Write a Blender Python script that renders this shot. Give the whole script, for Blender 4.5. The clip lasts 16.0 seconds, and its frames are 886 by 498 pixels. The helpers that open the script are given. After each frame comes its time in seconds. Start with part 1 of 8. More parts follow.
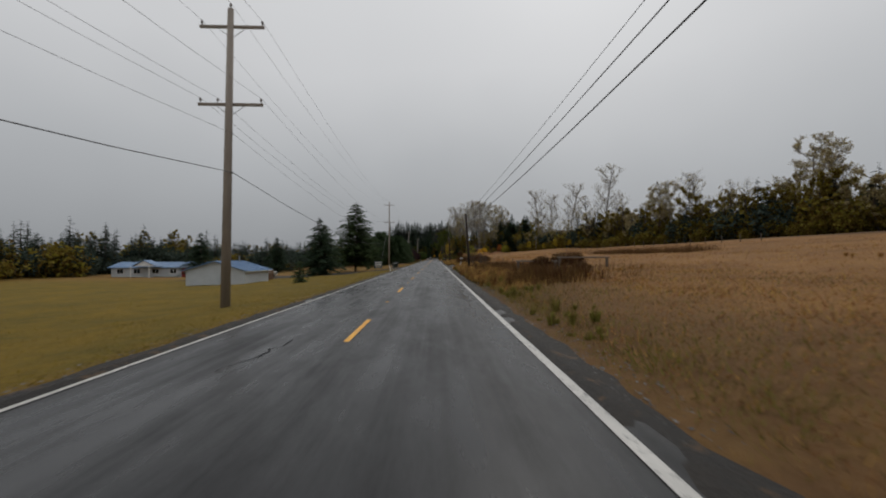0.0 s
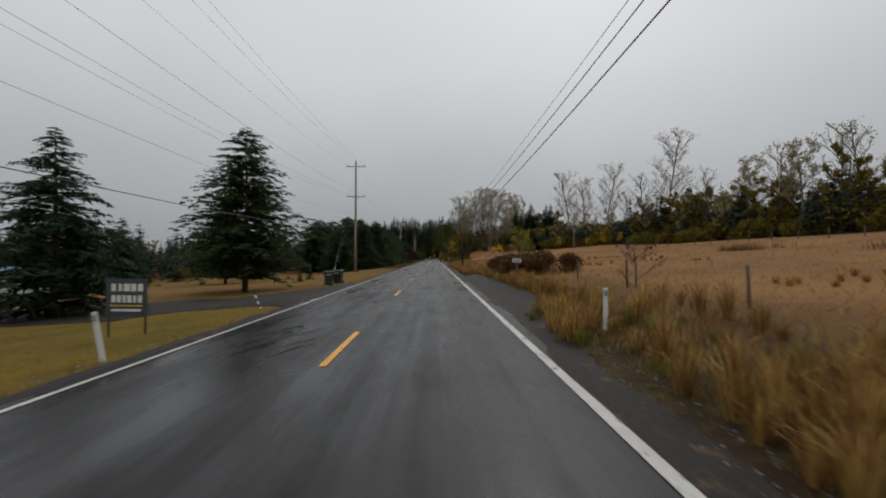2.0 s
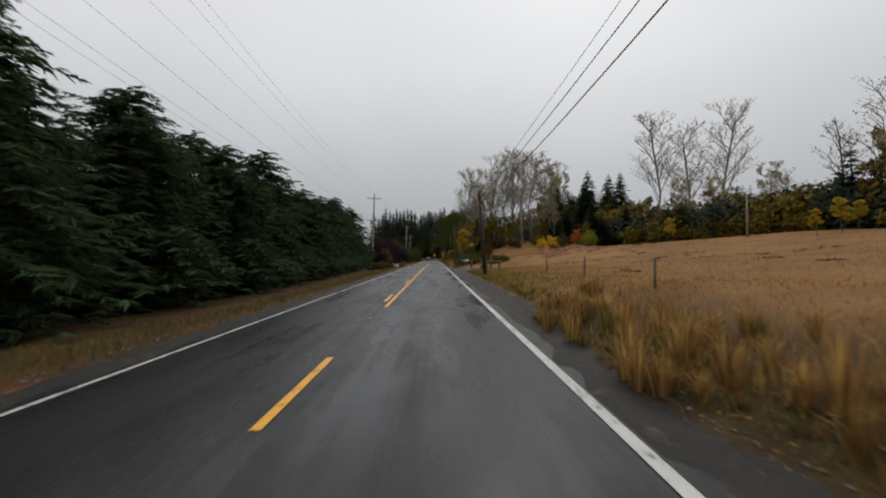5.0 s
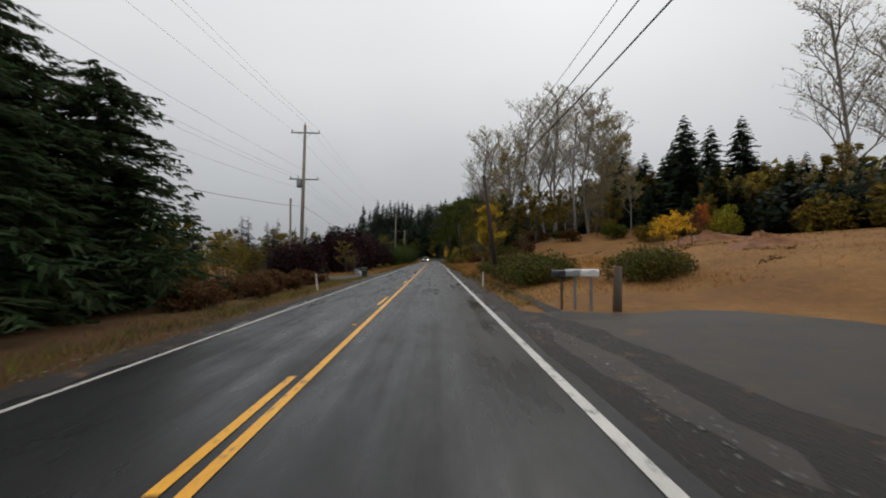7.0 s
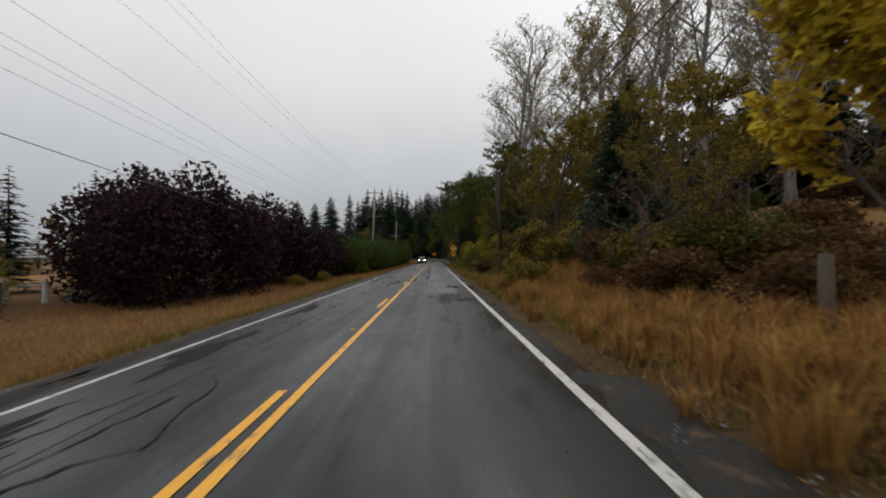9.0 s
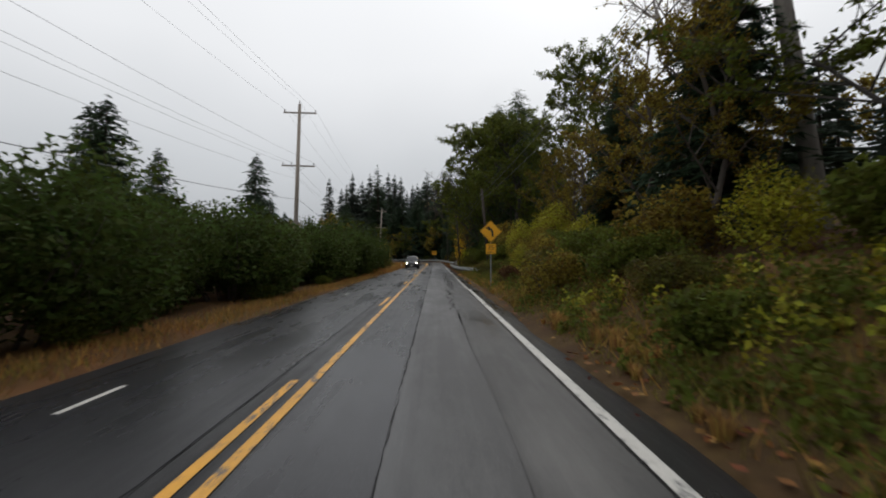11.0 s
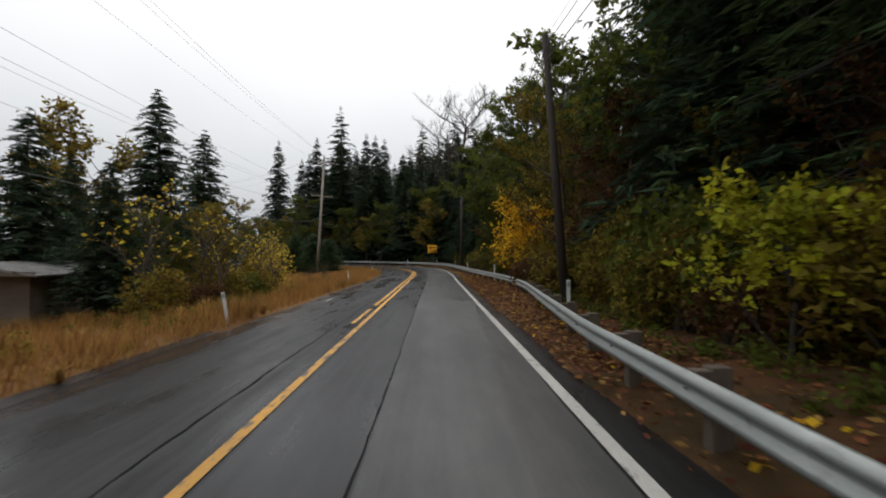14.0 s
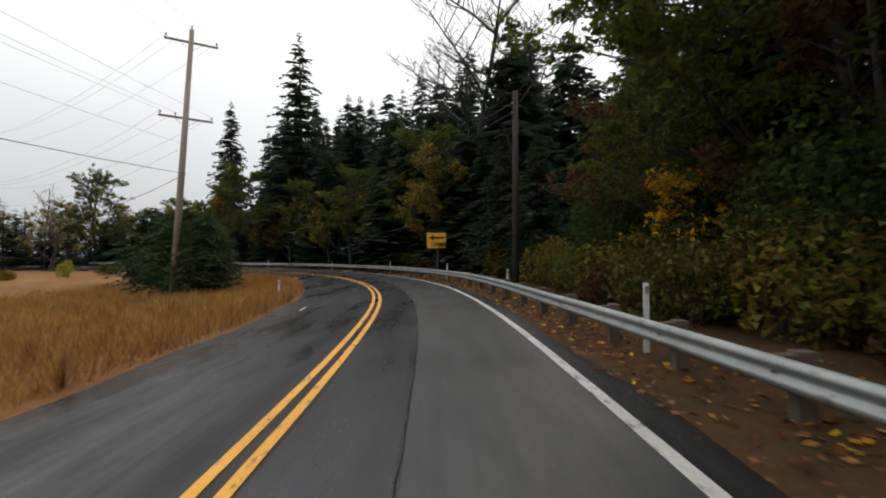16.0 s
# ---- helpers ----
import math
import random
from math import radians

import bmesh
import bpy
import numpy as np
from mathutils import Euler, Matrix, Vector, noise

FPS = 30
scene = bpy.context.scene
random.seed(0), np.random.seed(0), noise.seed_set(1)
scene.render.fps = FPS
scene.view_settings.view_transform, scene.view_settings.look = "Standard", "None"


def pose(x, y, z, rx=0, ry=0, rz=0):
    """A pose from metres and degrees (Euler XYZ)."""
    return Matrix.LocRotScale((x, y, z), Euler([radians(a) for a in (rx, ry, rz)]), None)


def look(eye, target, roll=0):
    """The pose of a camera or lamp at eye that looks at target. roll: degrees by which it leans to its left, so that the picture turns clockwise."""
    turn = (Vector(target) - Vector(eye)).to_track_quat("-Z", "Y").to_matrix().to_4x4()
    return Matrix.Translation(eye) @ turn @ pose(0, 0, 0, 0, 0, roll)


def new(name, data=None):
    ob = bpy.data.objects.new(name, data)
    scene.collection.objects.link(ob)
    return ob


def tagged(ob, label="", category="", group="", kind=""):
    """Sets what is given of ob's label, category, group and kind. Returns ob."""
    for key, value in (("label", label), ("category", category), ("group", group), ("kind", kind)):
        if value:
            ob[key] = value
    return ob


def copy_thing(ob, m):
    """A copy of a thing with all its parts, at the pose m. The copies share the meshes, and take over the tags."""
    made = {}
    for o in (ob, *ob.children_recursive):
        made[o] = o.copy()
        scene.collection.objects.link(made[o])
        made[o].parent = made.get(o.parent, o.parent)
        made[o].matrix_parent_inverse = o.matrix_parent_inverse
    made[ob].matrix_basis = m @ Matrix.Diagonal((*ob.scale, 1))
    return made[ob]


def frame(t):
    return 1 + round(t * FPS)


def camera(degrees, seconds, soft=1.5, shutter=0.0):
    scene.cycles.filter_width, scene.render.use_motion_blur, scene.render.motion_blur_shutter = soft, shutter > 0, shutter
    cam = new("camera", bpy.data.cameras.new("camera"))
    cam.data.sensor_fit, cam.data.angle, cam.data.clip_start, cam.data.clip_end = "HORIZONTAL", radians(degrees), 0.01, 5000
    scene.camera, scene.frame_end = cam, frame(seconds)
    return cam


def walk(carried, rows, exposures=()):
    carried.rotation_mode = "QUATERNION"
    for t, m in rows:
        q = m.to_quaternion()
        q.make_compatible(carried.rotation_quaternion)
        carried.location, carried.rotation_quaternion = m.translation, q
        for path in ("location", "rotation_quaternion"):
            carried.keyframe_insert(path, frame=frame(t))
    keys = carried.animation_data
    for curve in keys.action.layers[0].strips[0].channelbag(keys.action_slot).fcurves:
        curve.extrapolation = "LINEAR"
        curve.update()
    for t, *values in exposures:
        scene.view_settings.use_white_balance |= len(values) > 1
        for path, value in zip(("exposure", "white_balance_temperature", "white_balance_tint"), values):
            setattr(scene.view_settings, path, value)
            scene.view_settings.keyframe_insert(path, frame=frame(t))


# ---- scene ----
# ---- camera and its drive ----
cam = camera(92.0, 16.0, soft=1.9, shutter=0.09)

# centre line of the road: straight, then a left-hand bend
DS = 0.5
S_MIN, S_MAX = -80.0, 560.0


def bend(s):
    """Curvature of the centre line at the station s."""
    if s < 372.5:
        return 0.0
    if s < 394:
        return (s - 372.5) / 21.5 / 56
    if s < 470:
        return 1 / 56
    return 0.0


CENTRE = []
_x, _y, _h = 0.0, S_MIN, 0.0
for _i in range(int((S_MAX - S_MIN) / DS) + 1):
    CENTRE.append((_x, _y, _h))
    _h += bend(S_MIN + _i * DS) * DS
    _x -= math.sin(_h) * DS
    _y += math.cos(_h) * DS
CENTRE = np.array(CENTRE)


def road_at(s):
    """Place and heading of the centre line at the station s."""
    f = (s - S_MIN) / DS
    i = int(max(0, min(len(CENTRE) - 2, math.floor(f))))
    w = f - i
    return CENTRE[i] * (1 - w) + CENTRE[i + 1] * w


def place(s, l):
    """World x, y of the station s, l metres right of the centre line, and the heading."""
    x, y, h = road_at(s)
    return x + l * math.cos(h), y + l * math.sin(h), h


# seconds, station, offset from the centre line, height, yaw, pitch and lean against the road
DRIVE = [
    (0.0, 0.0, 1.78, 1.70, -1.1, 1.1, 0.0),
    (0.5, 12.7, 1.78, 1.70, -1.1, 1.1, 0.0),
    (1.0, 25.4, 1.78, 1.70, -1.1, 1.1, 0.0),
    (1.5, 38.1, 1.78, 1.70, -1.1, 1.1, 0.0),
    (2.0, 50.7, 1.75, 1.70, -1.1, 1.1, 0.0),
    (2.5, 63.4, 1.70, 1.70, -1.1, 1.1, 0.0),
    (3.0, 76.0, 1.65, 1.70, -1.1, 1.1, 0.0),
    (3.5, 88.6, 1.70, 1.70, -1.1, 1.1, 0.0),
    (4.0, 101.2, 1.72, 1.70, -1.1, 1.1, 0.0),
    (5.0, 126.3, 1.76, 1.70, -1.1, 1.1, 0.0),
    (6.0, 151.4, 1.78, 1.70, -1.1, 1.1, 0.0),
    (6.5, 163.8, 1.79, 1.70, -1.1, 1.1, 0.0),
    (7.0, 176.2, 1.87, 1.70, -1.1, 1.1, 0.0),
    (7.5, 188.6, 1.88, 1.70, -1.1, 1.1, 0.0),
    (8.0, 201.0, 1.83, 1.70, -1.1, 1.1, 0.0),
    (8.5, 213.3, 1.85, 1.70, -1.1, 1.1, 0.0),
    (9.0, 225.6, 1.78, 1.70, -1.1, 1.1, 0.0),
    (10.0, 249.9, 1.78, 1.70, -1.1, 1.1, 0.0),
    (11.0, 273.9, 1.78, 1.70, -1.1, 1.1, 0.0),
    (11.5, 285.7, 1.86, 1.70, -1.1, 1.1, 0.0),
    (12.0, 297.2, 1.79, 1.70, -1.1, 1.1, 0.0),
    (12.5, 308.5, 1.76, 1.70, -1.1, 1.1, 0.0),
    (13.0, 319.2, 1.80, 1.70, -1.1, 1.1, 0.0),
    (13.5, 329.3, 1.90, 1.70, -1.1, 1.1, 0.0),
    (14.0, 338.9, 1.96, 1.70, -1.1, 1.1, 0.0),
    (14.5, 348.0, 1.97, 1.70, -1.1, 1.1, 0.0),
    (15.0, 356.7, 1.94, 1.70, -1.1, 1.1, 0.0),
    (15.5, 365.0, 1.84, 1.70, -1.0, 1.1, 0.0),
    (16.0, 373.0, 1.62, 1.70, -0.8, 1.1, 0.0),
]
ROWS = []
for _t, _s, _l, _z, _yaw, _pitch, _lean in DRIVE:
    _px, _py, _h = place(_s, _l)
    ROWS.append((_t, pose(_px, _py, _z, 90 + _pitch, _lean, math.degrees(_h) + _yaw)))
walk(cam, ROWS, exposures=[(0.0, -0.34, 6600, 10), (3.5, -0.16, 6600, 10), (6.0, -0.02, 6620, 10), (9.0, 0.05, 6650, 10), (11.5, 0.24, 6560, 10), (12.75, 0.33, 6600, 10), (14.0, 0.47, 6650, 10), (15.2, 0.5, 6700, 10), (16.0, 0.56, 6700, 10)])

# ---- sky and sun: a bright overcast autumn day ----
world = bpy.data.worlds.new("overcast_sky")
scene.world = world
world.use_nodes = True
_n, _k = world.node_tree.nodes, world.node_tree.links
_bg = _n["Background"]
SUN_UP, SUN_ROUND = radians(42), radians(20)
_sky = _n.new("ShaderNodeTexSky")
_sky.sky_type, _sky.sun_disc, _sky.sun_elevation, _sky.sun_rotation = "NISHITA", False, SUN_UP, SUN_ROUND
_sky.air_density, _sky.dust_density = 1.0, 4.0
_grey = _n.new("ShaderNodeHueSaturation")
_grey.inputs["Saturation"].default_value = 0.12
_k.new(_sky.outputs[0], _grey.inputs["Color"])
_co = _n.new("ShaderNodeTexCoord")
_sep = _n.new("ShaderNodeSeparateXYZ")
_k.new(_co.outputs["Generated"], _sep.inputs[0])
_ramp = _n.new("ShaderNodeValToRGB")
_el = _ramp.color_ramp.elements
_el[0].position, _el[0].color = 0.0, (3.4, 3.6, 3.85, 1)
_el[1].position, _el[1].color = 0.8, (9.0, 9.2, 9.5, 1)
_mid = _el.new(0.2)
_mid.color = (5.2, 5.45, 5.75, 1)
_mid2 = _el.new(0.4)
_mid2.color = (7.3, 7.5, 7.8, 1)
_cl = _n.new("ShaderNodeTexNoise")
_cl.inputs["Scale"].default_value, _cl.inputs["Detail"].default_value = 2.2, 3
_k.new(_co.outputs["Generated"], _cl.inputs["Vector"])
_add = _n.new("ShaderNodeMath")
_add.operation = "MULTIPLY_ADD"
_k.new(_cl.outputs["Fac"], _add.inputs[0])
_add.inputs[1].default_value = 0.16
_k.new(_sep.outputs["Z"], _add.inputs[2])
_sub = _n.new("ShaderNodeMath")
_sub.operation = "SUBTRACT"
_sub.inputs[1].default_value = 0.08
_k.new(_add.outputs[0], _sub.inputs[0])
_k.new(_sub.outputs[0], _ramp.inputs[0])
_mix = _n.new("ShaderNodeMix")
_mix.data_type = "RGBA"
_mix.inputs["Factor"].default_value = 0.96
_k.new(_grey.outputs[0], _mix.inputs["A"])
_k.new(_ramp.outputs[0], _mix.inputs["B"])
_k.new(_mix.outputs["Result"], _bg.inputs["Color"])
_bg.inputs["Strength"].default_value = 0.1

sun = new("sun", bpy.data.lights.new("sun", "SUN"))
sun.data.energy, sun.data.angle, sun.data.color = 0.5, radians(25), (1.0, 0.97, 0.93)
sun.matrix_world = look((0, 0, 0), (-math.sin(SUN_ROUND) * math.cos(SUN_UP), -math.cos(SUN_ROUND) * math.cos(SUN_UP), -math.sin(SUN_UP)))

# ---- materials ----
def _link(nt, a, b):
    nt.links.new(a, b)


def mat(name, c1, c2=None, scale=2.0, rough=0.8, bump=0.15, fine=30.0, island=0.0, metal=0.0, thin=0.0, grain=0.25, rvar=0.1, stretch=(1, 1, 1), dist=0.02, sheen=0.5, worn=None):
    """A surface whose colour wanders between c1 and c2, with fine grain, uneven gloss and relief."""
    m = bpy.data.materials.new(name)
    m.use_nodes = True
    nt = m.node_tree
    n = nt.nodes
    b = n["Principled BSDF"]
    c2 = c2 or tuple(v * 0.7 for v in c1)
    co = n.new("ShaderNodeTexCoord")
    mp = n.new("ShaderNodeMapping")
    mp.inputs["Scale"].default_value = stretch
    _link(nt, co.outputs["Object"], mp.inputs[0])
    big = n.new("ShaderNodeTexNoise")
    big.inputs["Scale"].default_value, big.inputs["Detail"].default_value, big.inputs["Roughness"].default_value = scale, 5, 0.65
    _link(nt, mp.outputs[0], big.inputs["Vector"])
    small = n.new("ShaderNodeTexNoise")
    small.inputs["Scale"].default_value, small.inputs["Detail"].default_value = fine, 3
    _link(nt, mp.outputs[0], small.inputs["Vector"])
    rg = n.new("ShaderNodeMapRange")
    rg.inputs["From Min"].default_value, rg.inputs["From Max"].default_value = 0.32, 0.68
    _link(nt, big.outputs["Fac"], rg.inputs["Value"])
    mix = n.new("ShaderNodeMix")
    mix.data_type = "RGBA"
    mix.inputs["A"].default_value, mix.inputs["B"].default_value = (*c1, 1), (*c2, 1)
    _link(nt, rg.outputs[0], mix.inputs["Factor"])
    hsv = n.new("ShaderNodeHueSaturation")
    _link(nt, mix.outputs["Result"], hsv.inputs["Color"])
    val = n.new("ShaderNodeMapRange")
    val.inputs["To Min"].default_value, val.inputs["To Max"].default_value = 1 - grain, 1 + grain
    _link(nt, small.outputs["Fac"], val.inputs["Value"])
    out = val.outputs[0]
    if island:
        geo = n.new("ShaderNodeNewGeometry")
        ir = n.new("ShaderNodeMapRange")
        ir.inputs["To Min"].default_value, ir.inputs["To Max"].default_value = 1 - island, 1 + island
        _link(nt, geo.outputs["Random Per Island"], ir.inputs["Value"])
        mul = n.new("ShaderNodeMath")
        mul.operation = "MULTIPLY"
        _link(nt, out, mul.inputs[0])
        _link(nt, ir.outputs[0], mul.inputs[1])
        out = mul.outputs[0]
        hr = n.new("ShaderNodeMapRange")
        hr.inputs["To Min"].default_value, hr.inputs["To Max"].default_value = 0.5 - island * 0.06, 0.5 + island * 0.06
        _link(nt, geo.outputs["Random Per Island"], hr.inputs["Value"])
        _link(nt, hr.outputs[0], hsv.inputs["Hue"])
    _link(nt, out, hsv.inputs["Value"])
    colour = hsv.outputs[0]
    if worn:
        wc, amount, wscale = worn
        wn = n.new("ShaderNodeTexNoise")
        wn.inputs["Scale"].default_value, wn.inputs["Detail"].default_value, wn.inputs["Roughness"].default_value = wscale, 8, 0.75
        _link(nt, mp.outputs[0], wn.inputs["Vector"])
        wr = n.new("ShaderNodeMapRange")
        wr.inputs["From Min"].default_value, wr.inputs["From Max"].default_value = 0.62 - amount * 0.3, 0.70 - amount * 0.3
        _link(nt, wn.outputs["Fac"], wr.inputs["Value"])
        wm = n.new("ShaderNodeMix")
        wm.data_type = "RGBA"
        wm.inputs["B"].default_value = (*wc, 1)
        _link(nt, wr.outputs[0], wm.inputs["Factor"])
        _link(nt, colour, wm.inputs["A"])
        colour = wm.outputs["Result"]
    _link(nt, colour, b.inputs["Base Color"])
    rr = n.new("ShaderNodeMapRange")
    rr.inputs["To Min"].default_value, rr.inputs["To Max"].default_value = max(0.03, rough - rvar), min(1, rough + rvar)
    _link(nt, big.outputs["Fac"], rr.inputs["Value"])
    _link(nt, rr.outputs[0], b.inputs["Roughness"])
    b.inputs["Metallic"].default_value = metal
    b.inputs["Specular IOR Level"].default_value = min(sheen, 0.09) if thin else sheen
    if bump:
        bp = n.new("ShaderNodeBump")
        bp.inputs["Strength"].default_value, bp.inputs["Distance"].default_value = bump, dist
        _link(nt, small.outputs["Fac"], bp.inputs["Height"])
        _link(nt, bp.outputs[0], b.inputs["Normal"])
    if thin:
        tr = n.new("ShaderNodeBsdfTranslucent")
        _link(nt, colour, tr.inputs["Color"])
        ms = n.new("ShaderNodeMixShader")
        ms.inputs[0].default_value = thin
        _link(nt, b.outputs[0], ms.inputs[1])
        _link(nt, tr.outputs[0], ms.inputs[2])
        _link(nt, ms.outputs[0], n["Material Output"].inputs["Surface"])
    return m


def lamp_mat(name, colour, power):
    m = bpy.data.materials.new(name)
    m.use_nodes = True
    b = m.node_tree.nodes["Principled BSDF"]
    b.inputs["Base Color"].default_value = (*colour, 1)
    b.inputs["Emission Color"].default_value = (*colour, 1)
    b.inputs["Emission Strength"].default_value = power
    return m


def glass_mat(name, tint=(0.02, 0.025, 0.03)):
    m = bpy.data.materials.new(name)
    m.use_nodes = True
    b = m.node_tree.nodes["Principled BSDF"]
    b.inputs["Base Color"].default_value = (*tint, 1)
    b.inputs["Roughness"].default_value = 0.06
    b.inputs["Transmission Weight"].default_value = 0.35
    return m


def asphalt(name, dark, pale, film, dry, wet=0.5, sheen=0.25):
    """Wet asphalt: streaks along the lanes, a patchy water film, pale stones in a dark binder."""
    m = bpy.data.materials.new(name)
    m.use_nodes = True
    nt = m.node_tree
    n = nt.nodes
    b = n["Principled BSDF"]
    co = n.new("ShaderNodeTexCoord")

    def tex(scale, stretch, detail=4.0, rough=0.6):
        mp = n.new("ShaderNodeMapping")
        mp.inputs["Scale"].default_value = stretch
        _link(nt, co.outputs["Object"], mp.inputs[0])
        q = n.new("ShaderNodeTexNoise")
        q.inputs["Scale"].default_value, q.inputs["Detail"].default_value, q.inputs["Roughness"].default_value = scale, detail, rough
        _link(nt, mp.outputs[0], q.inputs["Vector"])
        return q.outputs["Fac"]

    def spread(value, a, c, lo, hi):
        r = n.new("ShaderNodeMapRange")
        for k, w in (("From Min", a), ("From Max", c), ("To Min", lo), ("To Max", hi)):
            r.inputs[k].default_value = w
        _link(nt, value, r.inputs["Value"])
        return r.outputs[0]

    def math_(op, a, c):
        r = n.new("ShaderNodeMath")
        r.operation = op
        for k, w in ((0, a), (1, c)):
            if isinstance(w, float):
                r.inputs[k].default_value = w
            else:
                _link(nt, w, r.inputs[k])
        return r.outputs[0]

    streak = tex(1.7, (1, 0.018, 1), 5)
    patch = tex(0.55, (1, 0.3, 1), 6, 0.7)
    stone = tex(75.0, (1, 1, 1), 2)
    tone = math_("ADD", math_("MULTIPLY", streak, 0.55), math_("MULTIPLY", patch, 0.45))
    mix = n.new("ShaderNodeMix")
    mix.data_type = "RGBA"
    mix.inputs["A"].default_value, mix.inputs["B"].default_value = (*dark, 1), (*pale, 1)
    _link(nt, spread(tone, 0.38, 0.62, 0.0, 1.0), mix.inputs["Factor"])
    speck = n.new("ShaderNodeMix")
    speck.data_type = "RGBA"
    speck.inputs["B"].default_value = tuple(v * 2.2 for v in pale) + (1,)
    _link(nt, mix.outputs["Result"], speck.inputs["A"])
    _link(nt, spread(stone, 0.58, 0.68, 0.0, 0.55), speck.inputs["Factor"])
    _link(nt, speck.outputs["Result"], b.inputs["Base Color"])
    pool = math_("ADD", math_("MULTIPLY", patch, 0.6), math_("MULTIPLY", streak, 0.4))
    _link(nt, spread(pool, wet - 0.1, wet + 0.1, dry, film), b.inputs["Roughness"])
    b.inputs["Specular IOR Level"].default_value = sheen
    bp = n.new("ShaderNodeBump")
    bp.inputs["Strength"].default_value, bp.inputs["Distance"].default_value = 0.25, 0.006
    _link(nt, stone, bp.inputs["Height"])
    _link(nt, bp.outputs[0], b.inputs["Normal"])
    return m


ASPHALT = asphalt("wet_asphalt", (0.01, 0.01, 0.011), (0.029, 0.029, 0.03), 0.17, 0.5, 0.5, 0.22)
ASPHALT_NEW = asphalt("newer_asphalt", (0.013, 0.013, 0.015), (0.028, 0.028, 0.031), 0.22, 0.42, 0.48, 0.3)
ASPHALT_OLD = asphalt("worn_asphalt", (0.036, 0.036, 0.038), (0.062, 0.062, 0.064), 0.34, 0.58, 0.54, 0.4)
ASPHALT_MID = asphalt("greyed_asphalt", (0.023, 0.023, 0.024), (0.044, 0.044, 0.045), 0.28, 0.54, 0.52, 0.36)
TAR = mat("crack_sealant", (0.008, 0.008, 0.009), (0.014, 0.014, 0.015), scale=4, rough=0.7, bump=0.1, sheen=0.12)
WHITE_LINE = mat("white_road_paint", (0.56, 0.54, 0.5), (0.43, 0.42, 0.39), scale=1.2, rough=0.5, fine=50, worn=((0.12, 0.12, 0.12), 0.25, 7.0), stretch=(1, 0.5, 1))
YELLOW_LINE = mat("yellow_road_paint", (0.85, 0.42, 0.025), (0.72, 0.33, 0.02), scale=1.2, rough=0.5, fine=50, worn=((0.12, 0.1, 0.07), 0.22, 7.0), stretch=(1, 0.5, 1))
YELLOW_WORN = mat("worn_yellow_paint", (0.7, 0.34, 0.03), (0.5, 0.26, 0.045), scale=1.2, rough=0.55, fine=50, worn=((0.1, 0.09, 0.08), 0.34, 5.0), stretch=(1, 0.5, 1))
WHITE_WORN = mat("worn_white_paint", (0.46, 0.44, 0.4), (0.33, 0.32, 0.29), scale=1.2, rough=0.55, fine=50, worn=((0.1, 0.1, 0.1), 0.42, 5.0), stretch=(1, 0.5, 1))
GRAVEL = mat("wet_gravel", (0.016, 0.015, 0.014), (0.03, 0.025, 0.02), scale=1.5, rough=0.7, bump=0.9, fine=26, grain=0.75, worn=((0.1, 0.06, 0.03), 0.2, 1.6), dist=0.05, sheen=0.25)
DRIVE_WORN = mat("worn_driveway_asphalt", (0.036, 0.034, 0.032), (0.066, 0.056, 0.045), scale=0.8, rough=0.7, bump=0.4, fine=40, grain=0.4, worn=((0.1, 0.062, 0.034), 0.16, 0.7), sheen=0.2)
GRAVEL_PALE = mat("pale_wet_gravel", (0.034, 0.032, 0.03), (0.06, 0.052, 0.044), scale=1.1, rough=0.65, bump=0.9, fine=26, grain=0.6, worn=((0.12, 0.075, 0.04), 0.25, 1.2), dist=0.05, sheen=0.25)
STONES = mat("gravel_stones", (0.18, 0.175, 0.17), (0.11, 0.105, 0.1), scale=3, rough=0.7, island=0.45)
DRY_GRASS = mat("dry_grass_blades", (0.42, 0.22, 0.072), (0.27, 0.14, 0.046), scale=0.4, rough=0.85, bump=0, island=0.4, thin=0.3)
VERGE_GRASS = mat("damp_verge_grass_blades", (0.47, 0.265, 0.09), (0.2, 0.11, 0.036), scale=0.55, rough=0.85, bump=0, island=0.5, thin=0.3)
DULL_GRASS = mat("dull_grass_blades", (0.15, 0.1, 0.04), (0.085, 0.07, 0.026), scale=0.6, rough=0.85, bump=0, island=0.4, thin=0.3)
RUST_GRASS = mat("rust_weed_blades", (0.13, 0.066, 0.026), (0.085, 0.044, 0.018), scale=0.5, rough=0.85, bump=0, island=0.4, thin=0.25)
GREEN_GRASS = mat("green_grass_blades", (0.15, 0.15, 0.028), (0.2, 0.155, 0.045), scale=0.5, rough=0.8, bump=0, island=0.4, thin=0.4)
LAWN_GRASS = mat("lawn_blades", (0.22, 0.14, 0.012), (0.12, 0.1, 0.014), scale=0.3, rough=0.85, bump=0, island=0.35, thin=0.3)
BARK = mat("bark", (0.1, 0.08, 0.065), (0.055, 0.045, 0.038), scale=3, rough=0.9, bump=0.6, fine=22, stretch=(1, 1, 0.25))
BARK_WET = mat("wet_dark_bark", (0.05, 0.042, 0.034), (0.028, 0.024, 0.02), scale=3, rough=0.8, bump=0.6, fine=22, stretch=(1, 1, 0.25))
BARK_PALE = mat("pale_bark", (0.3, 0.275, 0.245), (0.2, 0.18, 0.16), scale=3, rough=0.9, bump=0.5, fine=22, stretch=(1, 1, 0.3))
